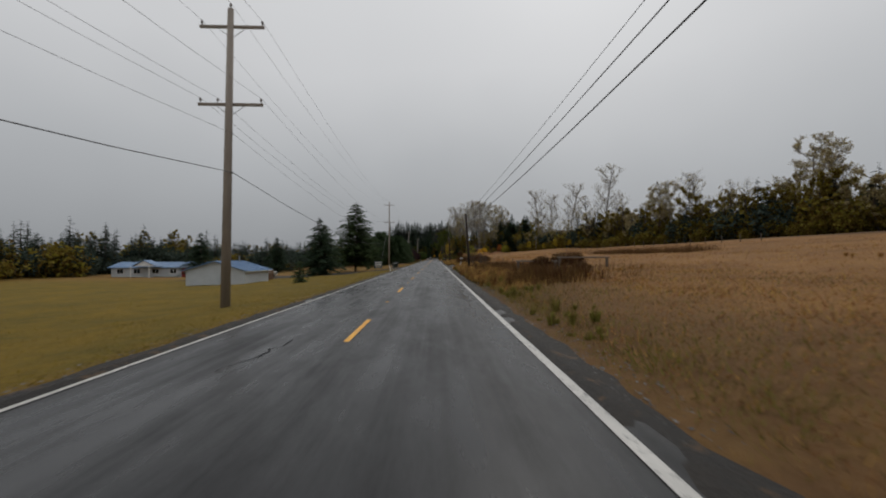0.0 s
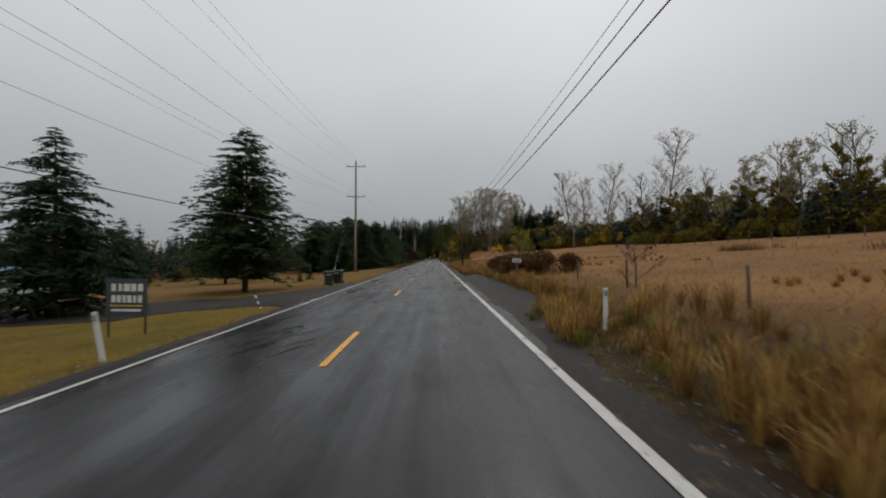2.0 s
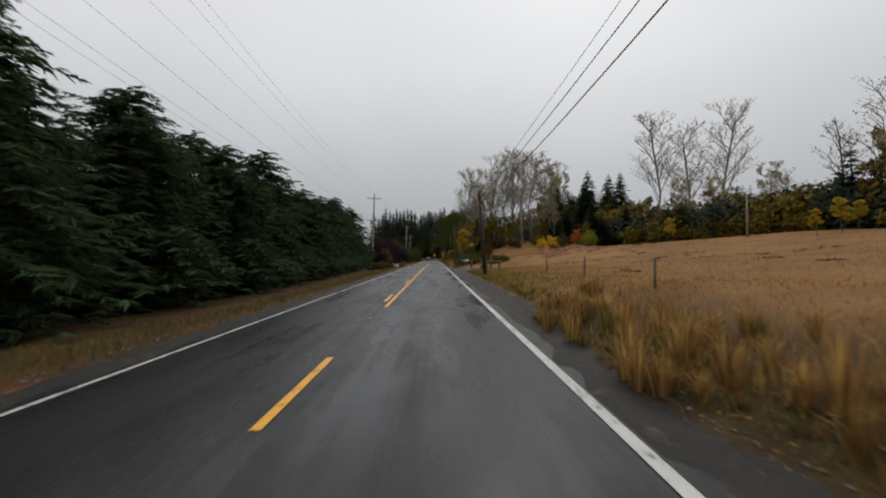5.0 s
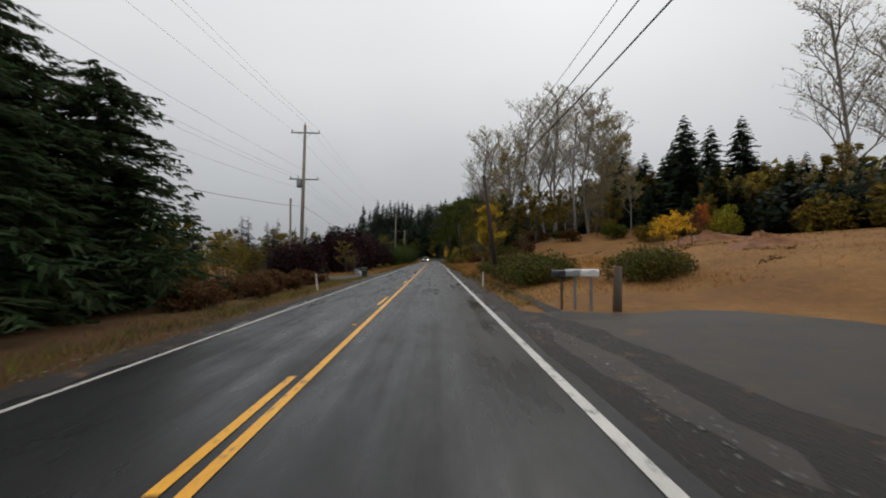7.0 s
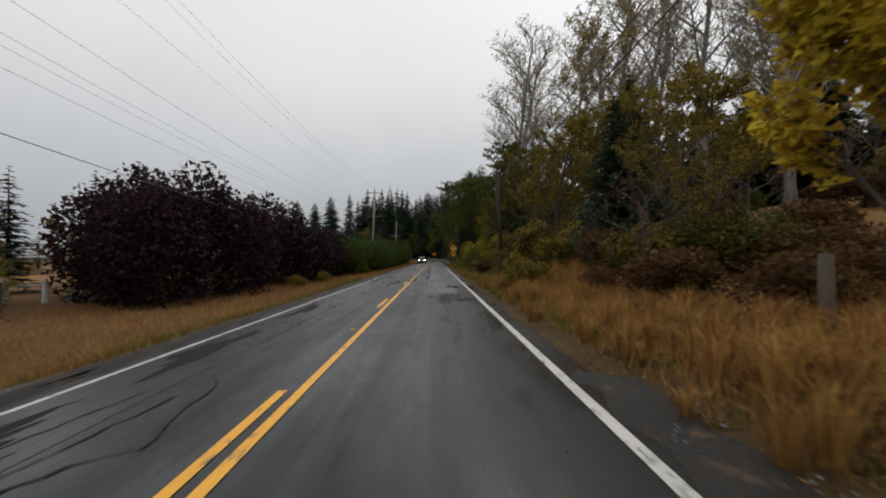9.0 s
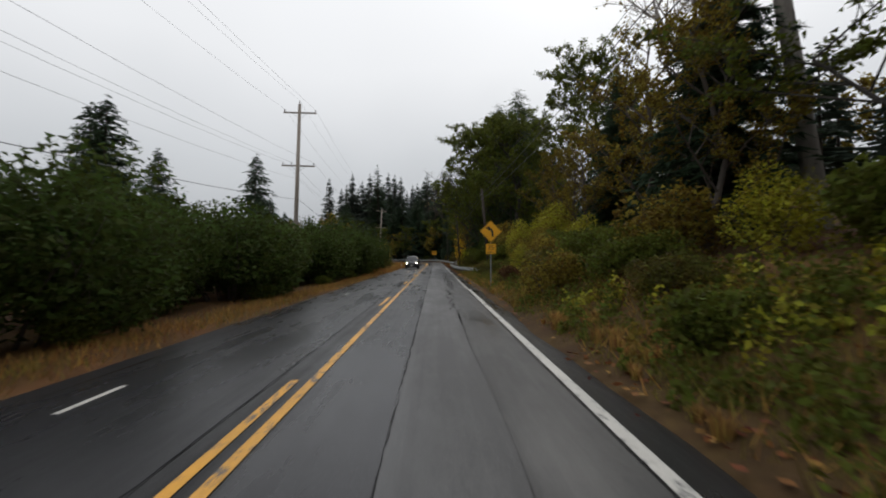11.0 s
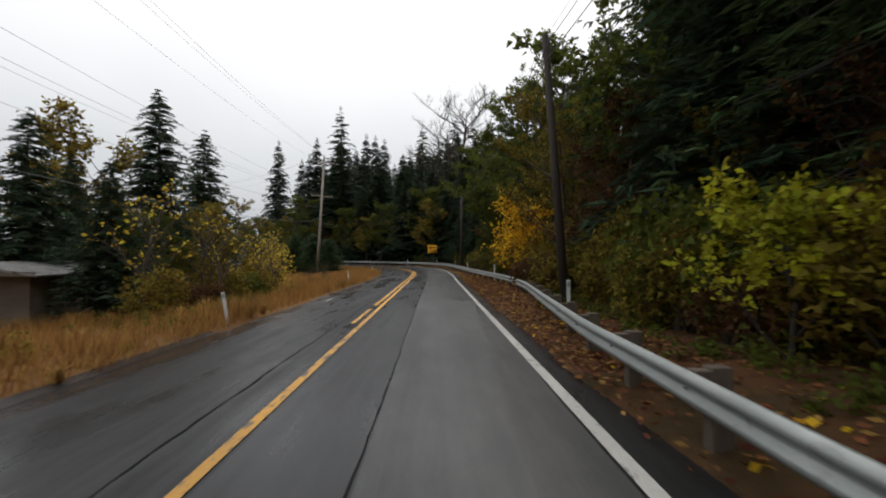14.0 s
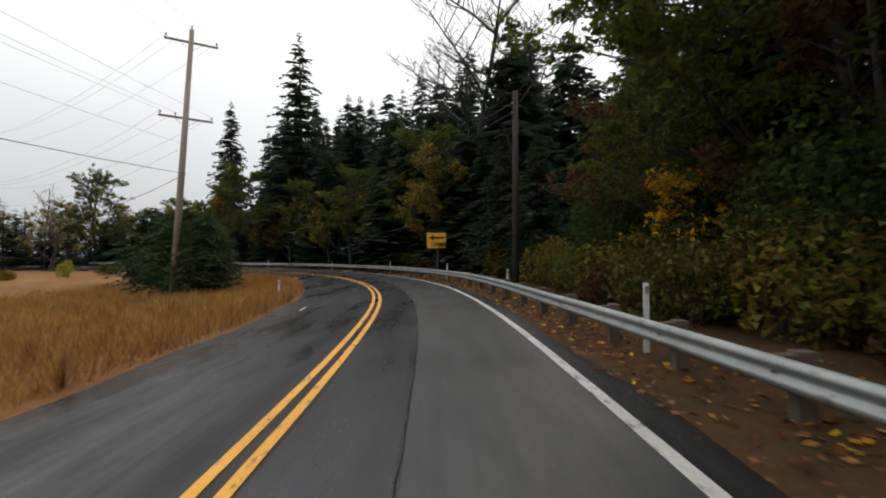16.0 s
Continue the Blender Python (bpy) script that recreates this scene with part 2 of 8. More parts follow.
POLE_WOOD = mat("weathered_pole_wood", (0.3, 0.26, 0.22), (0.2, 0.17, 0.145), scale=1.5, rough=0.85, bump=0.4, fine=40, stretch=(1, 1, 0.08))
POLE_DARK = mat("creosoted_pole_wood", (0.048, 0.035, 0.027), (0.028, 0.021, 0.017), scale=1.5, rough=0.85, bump=0.4, fine=40, stretch=(1, 1, 0.08))
NEEDLE = mat("spruce_needles", (0.06, 0.086, 0.048), (0.04, 0.066, 0.04), scale=0.6, rough=0.7, bump=0, island=0.5, thin=0.4)
NEEDLE_FIR = mat("fir_needles", (0.074, 0.102, 0.04), (0.05, 0.078, 0.034), scale=0.6, rough=0.7, bump=0, island=0.5, thin=0.4)
NEEDLE_CEDAR = mat("cedar_sprays", (0.06, 0.09, 0.038), (0.042, 0.066, 0.03), scale=0.6, rough=0.75, bump=0, island=0.5, thin=0.4)
# slope firs: distance haze mixed into the needle colour, paler and bluer
NEEDLE_HAZED = mat("grey_green_conifer_needles", (0.095, 0.115, 0.09), (0.07, 0.09, 0.075), scale=0.1, rough=0.8, bump=0, island=0.4, thin=0.35)
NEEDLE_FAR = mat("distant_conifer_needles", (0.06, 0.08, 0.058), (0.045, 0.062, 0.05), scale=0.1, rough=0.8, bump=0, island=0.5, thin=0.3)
LEAF_GREEN = mat("dark_green_leaves", (0.12, 0.132, 0.022), (0.082, 0.1, 0.018), scale=0.7, rough=0.55, bump=0, island=0.5, thin=0.5)
LEAF_HEDGE = mat("glossy_hedge_leaves", (0.062, 0.084, 0.018), (0.042, 0.06, 0.014), scale=0.7, rough=0.7, bump=0, island=0.5, thin=0.4, sheen=0.1)
LEAF_BRAMBLE = mat("bramble_leaves", (0.085, 0.105, 0.02), (0.1, 0.066, 0.018), scale=1.2, rough=0.6, bump=0, island=0.5, thin=0.3, sheen=0.3)
LEAF_OLIVE = mat("olive_autumn_leaves", (0.235, 0.165, 0.03), (0.145, 0.112, 0.022), scale=0.6, rough=0.6, bump=0, island=0.5, thin=0.48)
LEAF_YELLOW = mat("yellow_maple_leaves", (0.86, 0.5, 0.03), (0.66, 0.42, 0.04), scale=0.8, rough=0.55, bump=0, island=0.4, thin=0.45)
LEAF_GOLD = mat("gold_green_leaves", (0.6, 0.41, 0.04), (0.4, 0.31, 0.04), scale=0.8, rough=0.55, bump=0, island=0.4, thin=0.4)
LEAF_LIME = mat("yellow_green_leaves", (0.36, 0.32, 0.032), (0.22, 0.22, 0.028), scale=0.8, rough=0.55, bump=0, island=0.4, thin=0.35)
LEAF_FRESH = mat("fresh_yellow_green_leaves", (0.5, 0.45, 0.03), (0.3, 0.32, 0.03), scale=0.8, rough=0.55, bump=0, island=0.4, thin=0.45)
LEAF_ORANGE = mat("orange_maple_leaves", (0.52, 0.17, 0.03), (0.36, 0.1, 0.025), scale=0.8, rough=0.55, bump=0, island=0.4, thin=0.4)
LEAF_RUST = mat("rust_brown_leaves", (0.14, 0.068, 0.028), (0.07, 0.04, 0.02), scale=0.7, rough=0.7, bump=0, island=0.5, thin=0.4)
LEAF_PURPLE = mat("dark_purple_leaves", (0.044, 0.018, 0.022), (0.026, 0.013, 0.016), scale=0.7, rough=0.55, bump=0, island=0.5, thin=0.32)
LEAF_TAN = mat("faded_tan_leaves", (0.4, 0.32, 0.16), (0.28, 0.22, 0.11), scale=0.5, rough=0.7, bump=0, island=0.5, thin=0.3)
LITTER = mat("fallen_leaves", (0.26, 0.105, 0.038), (0.13, 0.055, 0.024), scale=1.5, rough=0.6, bump=0, island=0.6, thin=0.15)
STEEL = mat("galvanised_steel", (0.36, 0.385, 0.375), (0.27, 0.29, 0.28), scale=1.2, rough=0.5, metal=0.6, bump=0.05, grain=0.12, worn=((0.16, 0.15, 0.13), 0.12, 3.0))
PAINT_BLUE = mat("dull_blue_paint", (0.04, 0.05, 0.11), (0.025, 0.03, 0.07), scale=6, rough=0.5, bump=0.1, fine=40)
STEEL_DULL = mat("dull_metal", (0.3, 0.31, 0.32), (0.22, 0.23, 0.24), scale=2, rough=0.5, metal=0.6, bump=0.05)
CABLE = mat("black_cable", (0.03, 0.03, 0.032), (0.045, 0.045, 0.048), scale=2, rough=0.6, bump=0)
CERAMIC = mat("brown_ceramic", (0.13, 0.1, 0.085), (0.08, 0.06, 0.05), scale=6, rough=0.35, bump=0)
SIGN_YELLOW = mat("yellow_sign_sheeting", (0.86, 0.42, 0.015), (0.8, 0.38, 0.012), scale=1.5, rough=0.45, bump=0.03, grain=0.06)
SIGN_BLACK = mat("black_sign_ink", (0.015, 0.015, 0.015), (0.02, 0.02, 0.02), scale=3, rough=0.5, bump=0)
PLASTIC_WHITE = mat("white_plastic", (0.72, 0.72, 0.7), (0.6, 0.6, 0.57), scale=4, rough=0.5, bump=0.05, worn=((0.3, 0.28, 0.24), 0.15, 5))
PLASTIC_GREEN = mat("dark_green_plastic", (0.018, 0.03, 0.026), (0.024, 0.036, 0.03), scale=3, rough=0.45, bump=0.08)
PLASTIC_BLACK = mat("black_plastic", (0.02, 0.02, 0.021), (0.03, 0.03, 0.03), scale=3, rough=0.5, bump=0.08)
BOARD_DARK = mat("dark_slate_board", (0.045, 0.055, 0.07), (0.035, 0.045, 0.06), scale=2, rough=0.5, bump=0.03, grain=0.08)
ROOF_BLUE = mat("blue_metal_roofing", (0.1, 0.2, 0.36), (0.085, 0.17, 0.31), scale=0.8, rough=0.4, bump=0.05, grain=0.1)
ROOF_GREY = mat("grey_metal_roofing", (0.3, 0.3, 0.3), (0.22, 0.21, 0.2), scale=1.2, rough=0.5, bump=0.08, worn=((0.12, 0.1, 0.07), 0.25, 2.5))
SIDING = mat("pale_blue_grey_siding", (0.5, 0.53, 0.55), (0.42, 0.45, 0.47), scale=0.8, rough=0.7, bump=0.05, grain=0.1)
SIDING_WHITE = mat("white_siding", (0.72, 0.73, 0.73), (0.62, 0.63, 0.63), scale=0.8, rough=0.65, bump=0.05, grain=0.08)
WOOD = mat("weathered_boards", (0.2, 0.165, 0.13), (0.13, 0.105, 0.085), scale=2.5, rough=0.85, bump=0.4, fine=35, island=0.25, stretch=(0.2, 1, 1))
WOOD_RED = mat("brown_stained_boards", (0.2, 0.11, 0.065), (0.14, 0.075, 0.045), scale=2.5, rough=0.8, bump=0.3, fine=35, island=0.25, stretch=(0.2, 1, 1))
WOOD_POST = mat("wet_fence_post_wood", (0.13, 0.1, 0.075), (0.08, 0.062, 0.048), scale=3, rough=0.85, bump=0.5, fine=35, stretch=(1, 1, 0.2))
PAINT_WHITE = mat("white_painted_wood", (0.75, 0.75, 0.73), (0.62, 0.62, 0.6), scale=3, rough=0.6, bump=0.1, worn=((0.35, 0.3, 0.25), 0.12, 6))
YELLOW_PLASTIC = mat("yellow_plastic_sleeve", (0.75, 0.5, 0.04), (0.65, 0.42, 0.03), scale=2, rough=0.5, bump=0.03)
CAR_PAINT = mat("dark_grey_car_paint", (0.045, 0.046, 0.05), (0.04, 0.041, 0.045), scale=1, rough=0.22, bump=0, grain=0.05, metal=0.3)
TRUCK_PAINT = mat("beige_car_paint", (0.4, 0.37, 0.31), (0.36, 0.33, 0.28), scale=1, rough=0.28, bump=0, grain=0.05, metal=0.2)
RUBBER = mat("tyre_rubber", (0.018, 0.018, 0.018), (0.03, 0.029, 0.027), scale=5, rough=0.8, bump=0.1)
CHROME = mat("chrome", (0.6, 0.6, 0.62), (0.5, 0.5, 0.52), scale=3, rough=0.18, metal=1.0, bump=0, grain=0.03)
GLASS = glass_mat("dark_tinted_glass")
WINDOW = glass_mat("window_glass", (0.05, 0.06, 0.07))
HEADLIGHT = lamp_mat("lit_headlight", (1.0, 0.86, 0.62), 28.0)
RED_LENS = mat("red_lens", (0.35, 0.015, 0.012), (0.3, 0.012, 0.01), scale=4, rough=0.2, bump=0)
SOIL = mat("orange_brown_soil", (0.27, 0.115, 0.045), (0.13, 0.055, 0.026), scale=1.5, rough=0.95, bump=0.8, fine=14, grain=0.35)
RED_PAINT = mat("red_paint", (0.4, 0.04, 0.03), (0.3, 0.03, 0.025), scale=2, rough=0.5, bump=0.05)


def ground_mat():
    """Lawn, dry field and woodland floor, blended by what grows where."""
    m = bpy.data.materials.new("ground_cover")
    m.use_nodes = True
    nt = m.node_tree
    n = nt.nodes
    b = n["Principled BSDF"]
    b.inputs["Roughness"].default_value = 0.95
    b.inputs["Specular IOR Level"].default_value = 0.2
    geo = n.new("ShaderNodeNewGeometry")

    def field(c1, c2, scale, lo=0.35, hi=0.65):
        t = n.new("ShaderNodeTexNoise")
        t.inputs["Scale"].default_value, t.inputs["Detail"].default_value, t.inputs["Roughness"].default_value = scale, 6, 0.7
        nt.links.new(geo.outputs["Position"], t.inputs["Vector"])
        r = n.new("ShaderNodeMapRange")
        r.inputs["From Min"].default_value, r.inputs["From Max"].default_value = lo, hi
        nt.links.new(t.outputs["Fac"], r.inputs["Value"])
        x = n.new("ShaderNodeMix")
        x.data_type = "RGBA"
        x.inputs["A"].default_value, x.inputs["B"].default_value = (*c1, 1), (*c2, 1)
        nt.links.new(r.outputs[0], x.inputs["Factor"])
        return x.outputs["Result"]

    lawn = field((0.2, 0.125, 0.012), (0.11, 0.085, 0.014), 0.35)
    # dark verge floor: damp soil and the shade between tussocks in one colour
    near = field((0.042, 0.026, 0.013), (0.075, 0.052, 0.018), 0.8, 0.43, 0.6)
    dry = field((0.29, 0.15, 0.052), (0.17, 0.085, 0.033), 0.12)
    wood = field((0.12, 0.052, 0.021), (0.055, 0.038, 0.015), 0.5)
    at = n.new("ShaderNodeAttribute")
    at.attribute_name = "cover"
    sep = n.new("ShaderNodeSeparateColor")
    nt.links.new(at.outputs["Color"], sep.inputs[0])

    def over(a, c, w):
        x = n.new("ShaderNodeMix")
        x.data_type = "RGBA"
        nt.links.new(a, x.inputs["A"])
        nt.links.new(c, x.inputs["B"])
        nt.links.new(w, x.inputs["Factor"])
        return x.outputs["Result"]

    c = over(dry, lawn, sep.outputs["Red"])
    c = over(c, near, sep.outputs["Blue"])
    c = over(c, wood, sep.outputs["Green"])
    tuft = n.new("ShaderNodeTexNoise")
    tuft.inputs["Scale"].default_value, tuft.inputs["Detail"].default_value, tuft.inputs["Roughness"].default_value = 3.5, 7, 0.75
    nt.links.new(geo.outputs["Position"], tuft.inputs["Vector"])
    v = n.new("ShaderNodeMapRange")
    v.inputs["To Min"].default_value, v.inputs["To Max"].default_value = 0.45, 1.55
    nt.links.new(tuft.outputs["Fac"], v.inputs["Value"])
    h = n.new("ShaderNodeHueSaturation")
    nt.links.new(c, h.inputs["Color"])
    nt.links.new(v.outputs[0], h.inputs["Value"])
    nt.links.new(h.outputs[0], b.inputs["Base Color"])
    bp = n.new("ShaderNodeBump")
    bp.inputs["Strength"].default_value, bp.inputs["Distance"].default_value = 0.8, 0.12
    nt.links.new(tuft.outputs["Fac"], bp.inputs["Height"])
    nt.links.new(bp.outputs[0], b.inputs["Normal"])
    return m


GROUND = ground_mat()


# ---- shapes ----
class Geo:
    """Collects corners and faces for one mesh."""

    def __init__(self):
        self.v, self.f = [], []

    def add(self, v, f):
        k = len(self.v)
        self.v.extend(tuple(map(float, p)) for p in v)
        self.f.extend(tuple(i + k for i in q) for q in f)
        return self

    def box(self, c, size, m=None, cut=0.0):
        """A box with its centre at c and, where cut is given, chamfered edges."""
        sx, sy, sz = (d / 2 for d in size)
        if not cut:
            v = [(x, y, z) for x in (-sx, sx) for y in (-sy, sy) for z in (-sz, sz)]
            f = [(0, 1, 3, 2), (4, 6, 7, 5), (0, 4, 5, 1), (2, 3, 7, 6), (0, 2, 6, 4), (1, 5, 7, 3)]
        else:
            bm = bmesh.new()
            bmesh.ops.create_cube(bm, size=1.0)
            for p in bm.verts:
                p.co = Vector((p.co.x * size[0], p.co.y * size[1], p.co.z * size[2]))
            bmesh.ops.bevel(bm, geom=bm.edges[:], offset=min(cut, min(size) * 0.45), segments=2, affect="EDGES", profile=0.6)
            bm.verts.index_update()
            v = [tuple(p.co) for p in bm.verts]
            f = [tuple(p.index for p in q.verts) for q in bm.faces]
            bm.free()
        if m is not None:
            v = [tuple(m @ Vector(p)) for p in v]
        return self.add([(x + c[0], y + c[1], z + c[2]) for x, y, z in v], f)

    def tube(self, pts, radii, sides=8, caps=True):
        """A round tube along pts."""
        pts = [Vector(p) for p in pts]
        v, f = [], []
        n = len(pts)
        for i, p in enumerate(pts):
            way = (pts[min(i + 1, n - 1)] - pts[max(i - 1, 0)]).normalized()
            a = way.cross(Vector((0, 0, 1))) if abs(way.z) < 0.95 else way.cross(Vector((1, 0, 0)))
            a.normalize()
            c = way.cross(a)
            r = radii[i] if isinstance(radii, (list, tuple)) else radii
            for k in range(sides):
                w = 2 * math.pi * k / sides
                v.append(p + (a * math.cos(w) + c * math.sin(w)) * r)
        for i in range(n - 1):
            for k in range(sides):
                q = (k + 1) % sides
                f.append((i * sides + k, i * sides + q, (i + 1) * sides + q, (i + 1) * sides + k))
        if caps:
            f.append(tuple(range(sides))[::-1])
            f.append(tuple((n - 1) * sides + k for k in range(sides)))
        return self.add(v, f)

    def prism(self, outline, y0, y1):
        """An outline in x and z, drawn out from y0 to y1."""
        n = len(outline)
        v = [(x, y0, z) for x, z in outline] + [(x, y1, z) for x, z in outline]
        f = [tuple(range(n)), tuple(range(2 * n - 1, n - 1, -1))] + [(i, i + n, (i + 1) % n + n, (i + 1) % n) for i in range(n)]
        return self.add(v, f)

    def turned(self, m):
        self.v = [tuple(m @ Vector(p)) for p in self.v]
        return self


def mesh(name, geo, material, smooth=False):
    me = bpy.data.meshes.new(name)
    v, f = (geo.v, geo.f) if isinstance(geo, Geo) else geo
    me.from_pydata(v if isinstance(v, list) else v.tolist(), [], f if isinstance(f, list) else f.tolist())
    for m in material if isinstance(material, (list, tuple)) else [material]:
        me.materials.append(m)
    if smooth:
        me.polygons.foreach_set("use_smooth", [True] * len(me.polygons))
    me.update()
    return me


def part(name, geo, material, parent, label="", smooth=False):
    """One mesh as a part under a thing or under a part."""
    ob = new(name, geo if isinstance(geo, bpy.types.Mesh) else mesh(name, geo, material, smooth))
    ob.parent = parent
    if label:
        ob["label"] = label
    return ob


def thing(name, at, rz, label, category, group="", scale=1.0, kind=""):
    """An empty at the base of a thing, to carry its parts."""
    ob = new(name)
    ob.empty_display_size = 0.2
    ob.matrix_basis = pose(*at, 0, 0, rz) @ Matrix.Scale(scale, 4)
    return tagged(ob, label, category, group, kind)


def fixed(name, geo, material, label, category="", smooth=False, kind="structure"):
    ob = new(name, mesh(name, geo, material, smooth))
    return tagged(ob, label, category or name.split("_")[0], "", kind)


# ---- lie of the land ----
def ramp(x, pts):
    xs, ys = zip(*pts)
    return np.interp(x, xs, ys)


def tilt_left(s):
    """Fall of the oncoming lane to its outer side."""
    return ramp(s, [(0, 0.022), (250, 0.022), (285, 0.05), (380, 0.06), (560, 0.06)])


def road_z(s, l):
    """Height of the road surface: a low crown."""
    lean = ramp(s, [(0, -0.012), (368, -0.012), (394, 0.055), (560, 0.055)])
    return np.where(l < 0, l * tilt_left(s), lean * np.maximum(l, 0))


LEFT_EDGE, RIGHT_EDGE = -3.45, 3.95


def land_z(s, l):
    """Height of the ground beside the road at the station s and the offset l."""
    left_open = ramp(s, [(-500, 1.0), (110, 1.0), (135, 0.45), (200, 0.5), (330, 0.5), (360, 0.75), (900, 0.9)])
    zl = ramp(-l, [(0, -0.06), (3.4, -0.12), (4.6, -0.22), (7, -0.5), (12, -1.05), (25, -1.75), (45, -2.3), (120, -2.6), (2000, -2.0)]) * left_open
    up = ramp(s, [(-500, 1.0), (170, 1.0), (235, 0.9), (250, 0.5), (320, 0.3), (900, 0.5)])
    zr = ramp(l, [(0, -0.06), (3.9, -0.12), (4.6, -0.16), (5.6, 0.12), (7.5, 0.45), (12, 0.75), (30, 2.2), (65, 5.2), (90, 7.0), (140, 8.0), (2000, 9.0)]) * up
    bank = ramp(s, [(-500, 0), (236, 0), (252, 1.0), (298, 1.0), (311, 1.35), (320, 1.3), (330, 0.55), (342, 0.0), (347, -0.1), (372, -0.2), (900, -0.2)])
    hill = ramp(s, [(-500, 0), (300, 0), (385, 1), (428, 1), (452, 0), (2000, 0)])
    zr = zr + hill * ramp(l, [(0, 0), (9, 0), (30, 4), (70, 14), (160, 30), (2000, 40)])
    zr = zr + bank * ramp(l, [(0, 0), (4.6, 0), (5.9, 0.1), (7.2, 0.75), (9, 1.3), (14, 2.2), (30, 4.5), (80, 7), (2000, 8)])
    swell = ramp(s, [(-500, 0), (165, 0), (192, 1), (235, 1), (252, 0.4), (290, 0), (2000, 0)])
    zr = zr + swell * ramp(l, [(0, 0), (11, 0), (20, 0.7), (32, 1.25), (60, 1.25), (90, 0), (2000, 0)])
    drive = np.exp(-((s - 183) / 7.0) ** 4) * ramp(l, [(3.9, 0), (4.5, 1), (13, 1), (20, 0), (2000, 0)])
    zr = zr * (1 - 0.85 * drive)
    zr = zr + ramp(s, [(-500, 0), (368, 0), (394, 0.27), (560, 0.27)]) * ramp(l, [(0, 0), (4, 1), (9, 1), (25, 0), (2000, 0)])
    zl = zl - ramp(s, [(-500, 0), (262, 0), (290, 0.1), (560, 0.12)]) * ramp(-l, [(0, 0), (3.4, 1), (9, 1), (25, 0), (2000, 0)])
    zl = zl - 0.4 * np.exp(-((s - 236) / 22.0) ** 4) * ramp(-l, [(0, 0), (3.7, 0), (5.6, 1), (30, 1), (60, 0), (2000, 0)])
    return np.where(l < 0, zl, zr)


def station(x, y):
    """Station and offset of places in the world."""
    x, y = np.asarray(x, float), np.asarray(y, float)
    s, l = y.copy(), x.copy()
    far = y > 365
    if far.any():
        pts = CENTRE[CENTRE[:, 1] > 340]
        base = int(np.argmax(CENTRE[:, 1] > 340))
        px, py = x[far], y[far]
        ss, ll = np.empty(px.shape), np.empty(px.shape)
        for i in range(0, len(px), 4000):
            dx, dy = px[i:i + 4000, None] - pts[None, :, 0], py[i:i + 4000, None] - pts[None, :, 1]
            k = np.argmin(dx * dx + dy * dy, axis=1)
            h = pts[k, 2]
            r = np.arange(len(k))
            ll[i:i + 4000] = dx[r, k] * np.cos(h) + dy[r, k] * np.sin(h)
            ss[i:i + 4000] = S_MIN + (base + k) * DS
        s[far], l[far] = ss, ll
    return s, l


def bumps(x, y):
    return 0.05 * np.sin(x * 0.9 + 1.3 * np.sin(y * 0.37)) * np.sin(y * 0.7 + np.sin(x * 0.51)) + 0.12 * np.sin(x * 0.13 + 2) * np.sin(y * 0.11 + 1)


def ground_at(x, y):
    s, l = station([x], [y])
    if LEFT_EDGE < l[0] < RIGHT_EDGE:
        return float(road_z(s[0], l[0]))
    return float(land_z(s, l)[0] + bumps(x, y) * min(1.0, (abs(l[0]) - 3.4) / 6) * 1.0)


def spot(s, l, sink=0.03):
    """A place on the ground at the station s and offset l."""
    x, y, h = place(s, l)
    return (x, y, ground_at(x, y) - sink)


# ---- ground ----
def graded(a, b, inner, step, grow=1.25, top=220):
    out = list(np.arange(a, b + 1e-6, step))
    for sign, edge in ((-1, a), (1, b)):
        d, p = step, edge
        while abs(p - edge) < inner:
            d = min(d * grow, top)
            p += sign * d
            out.append(p)
    return sorted(out)


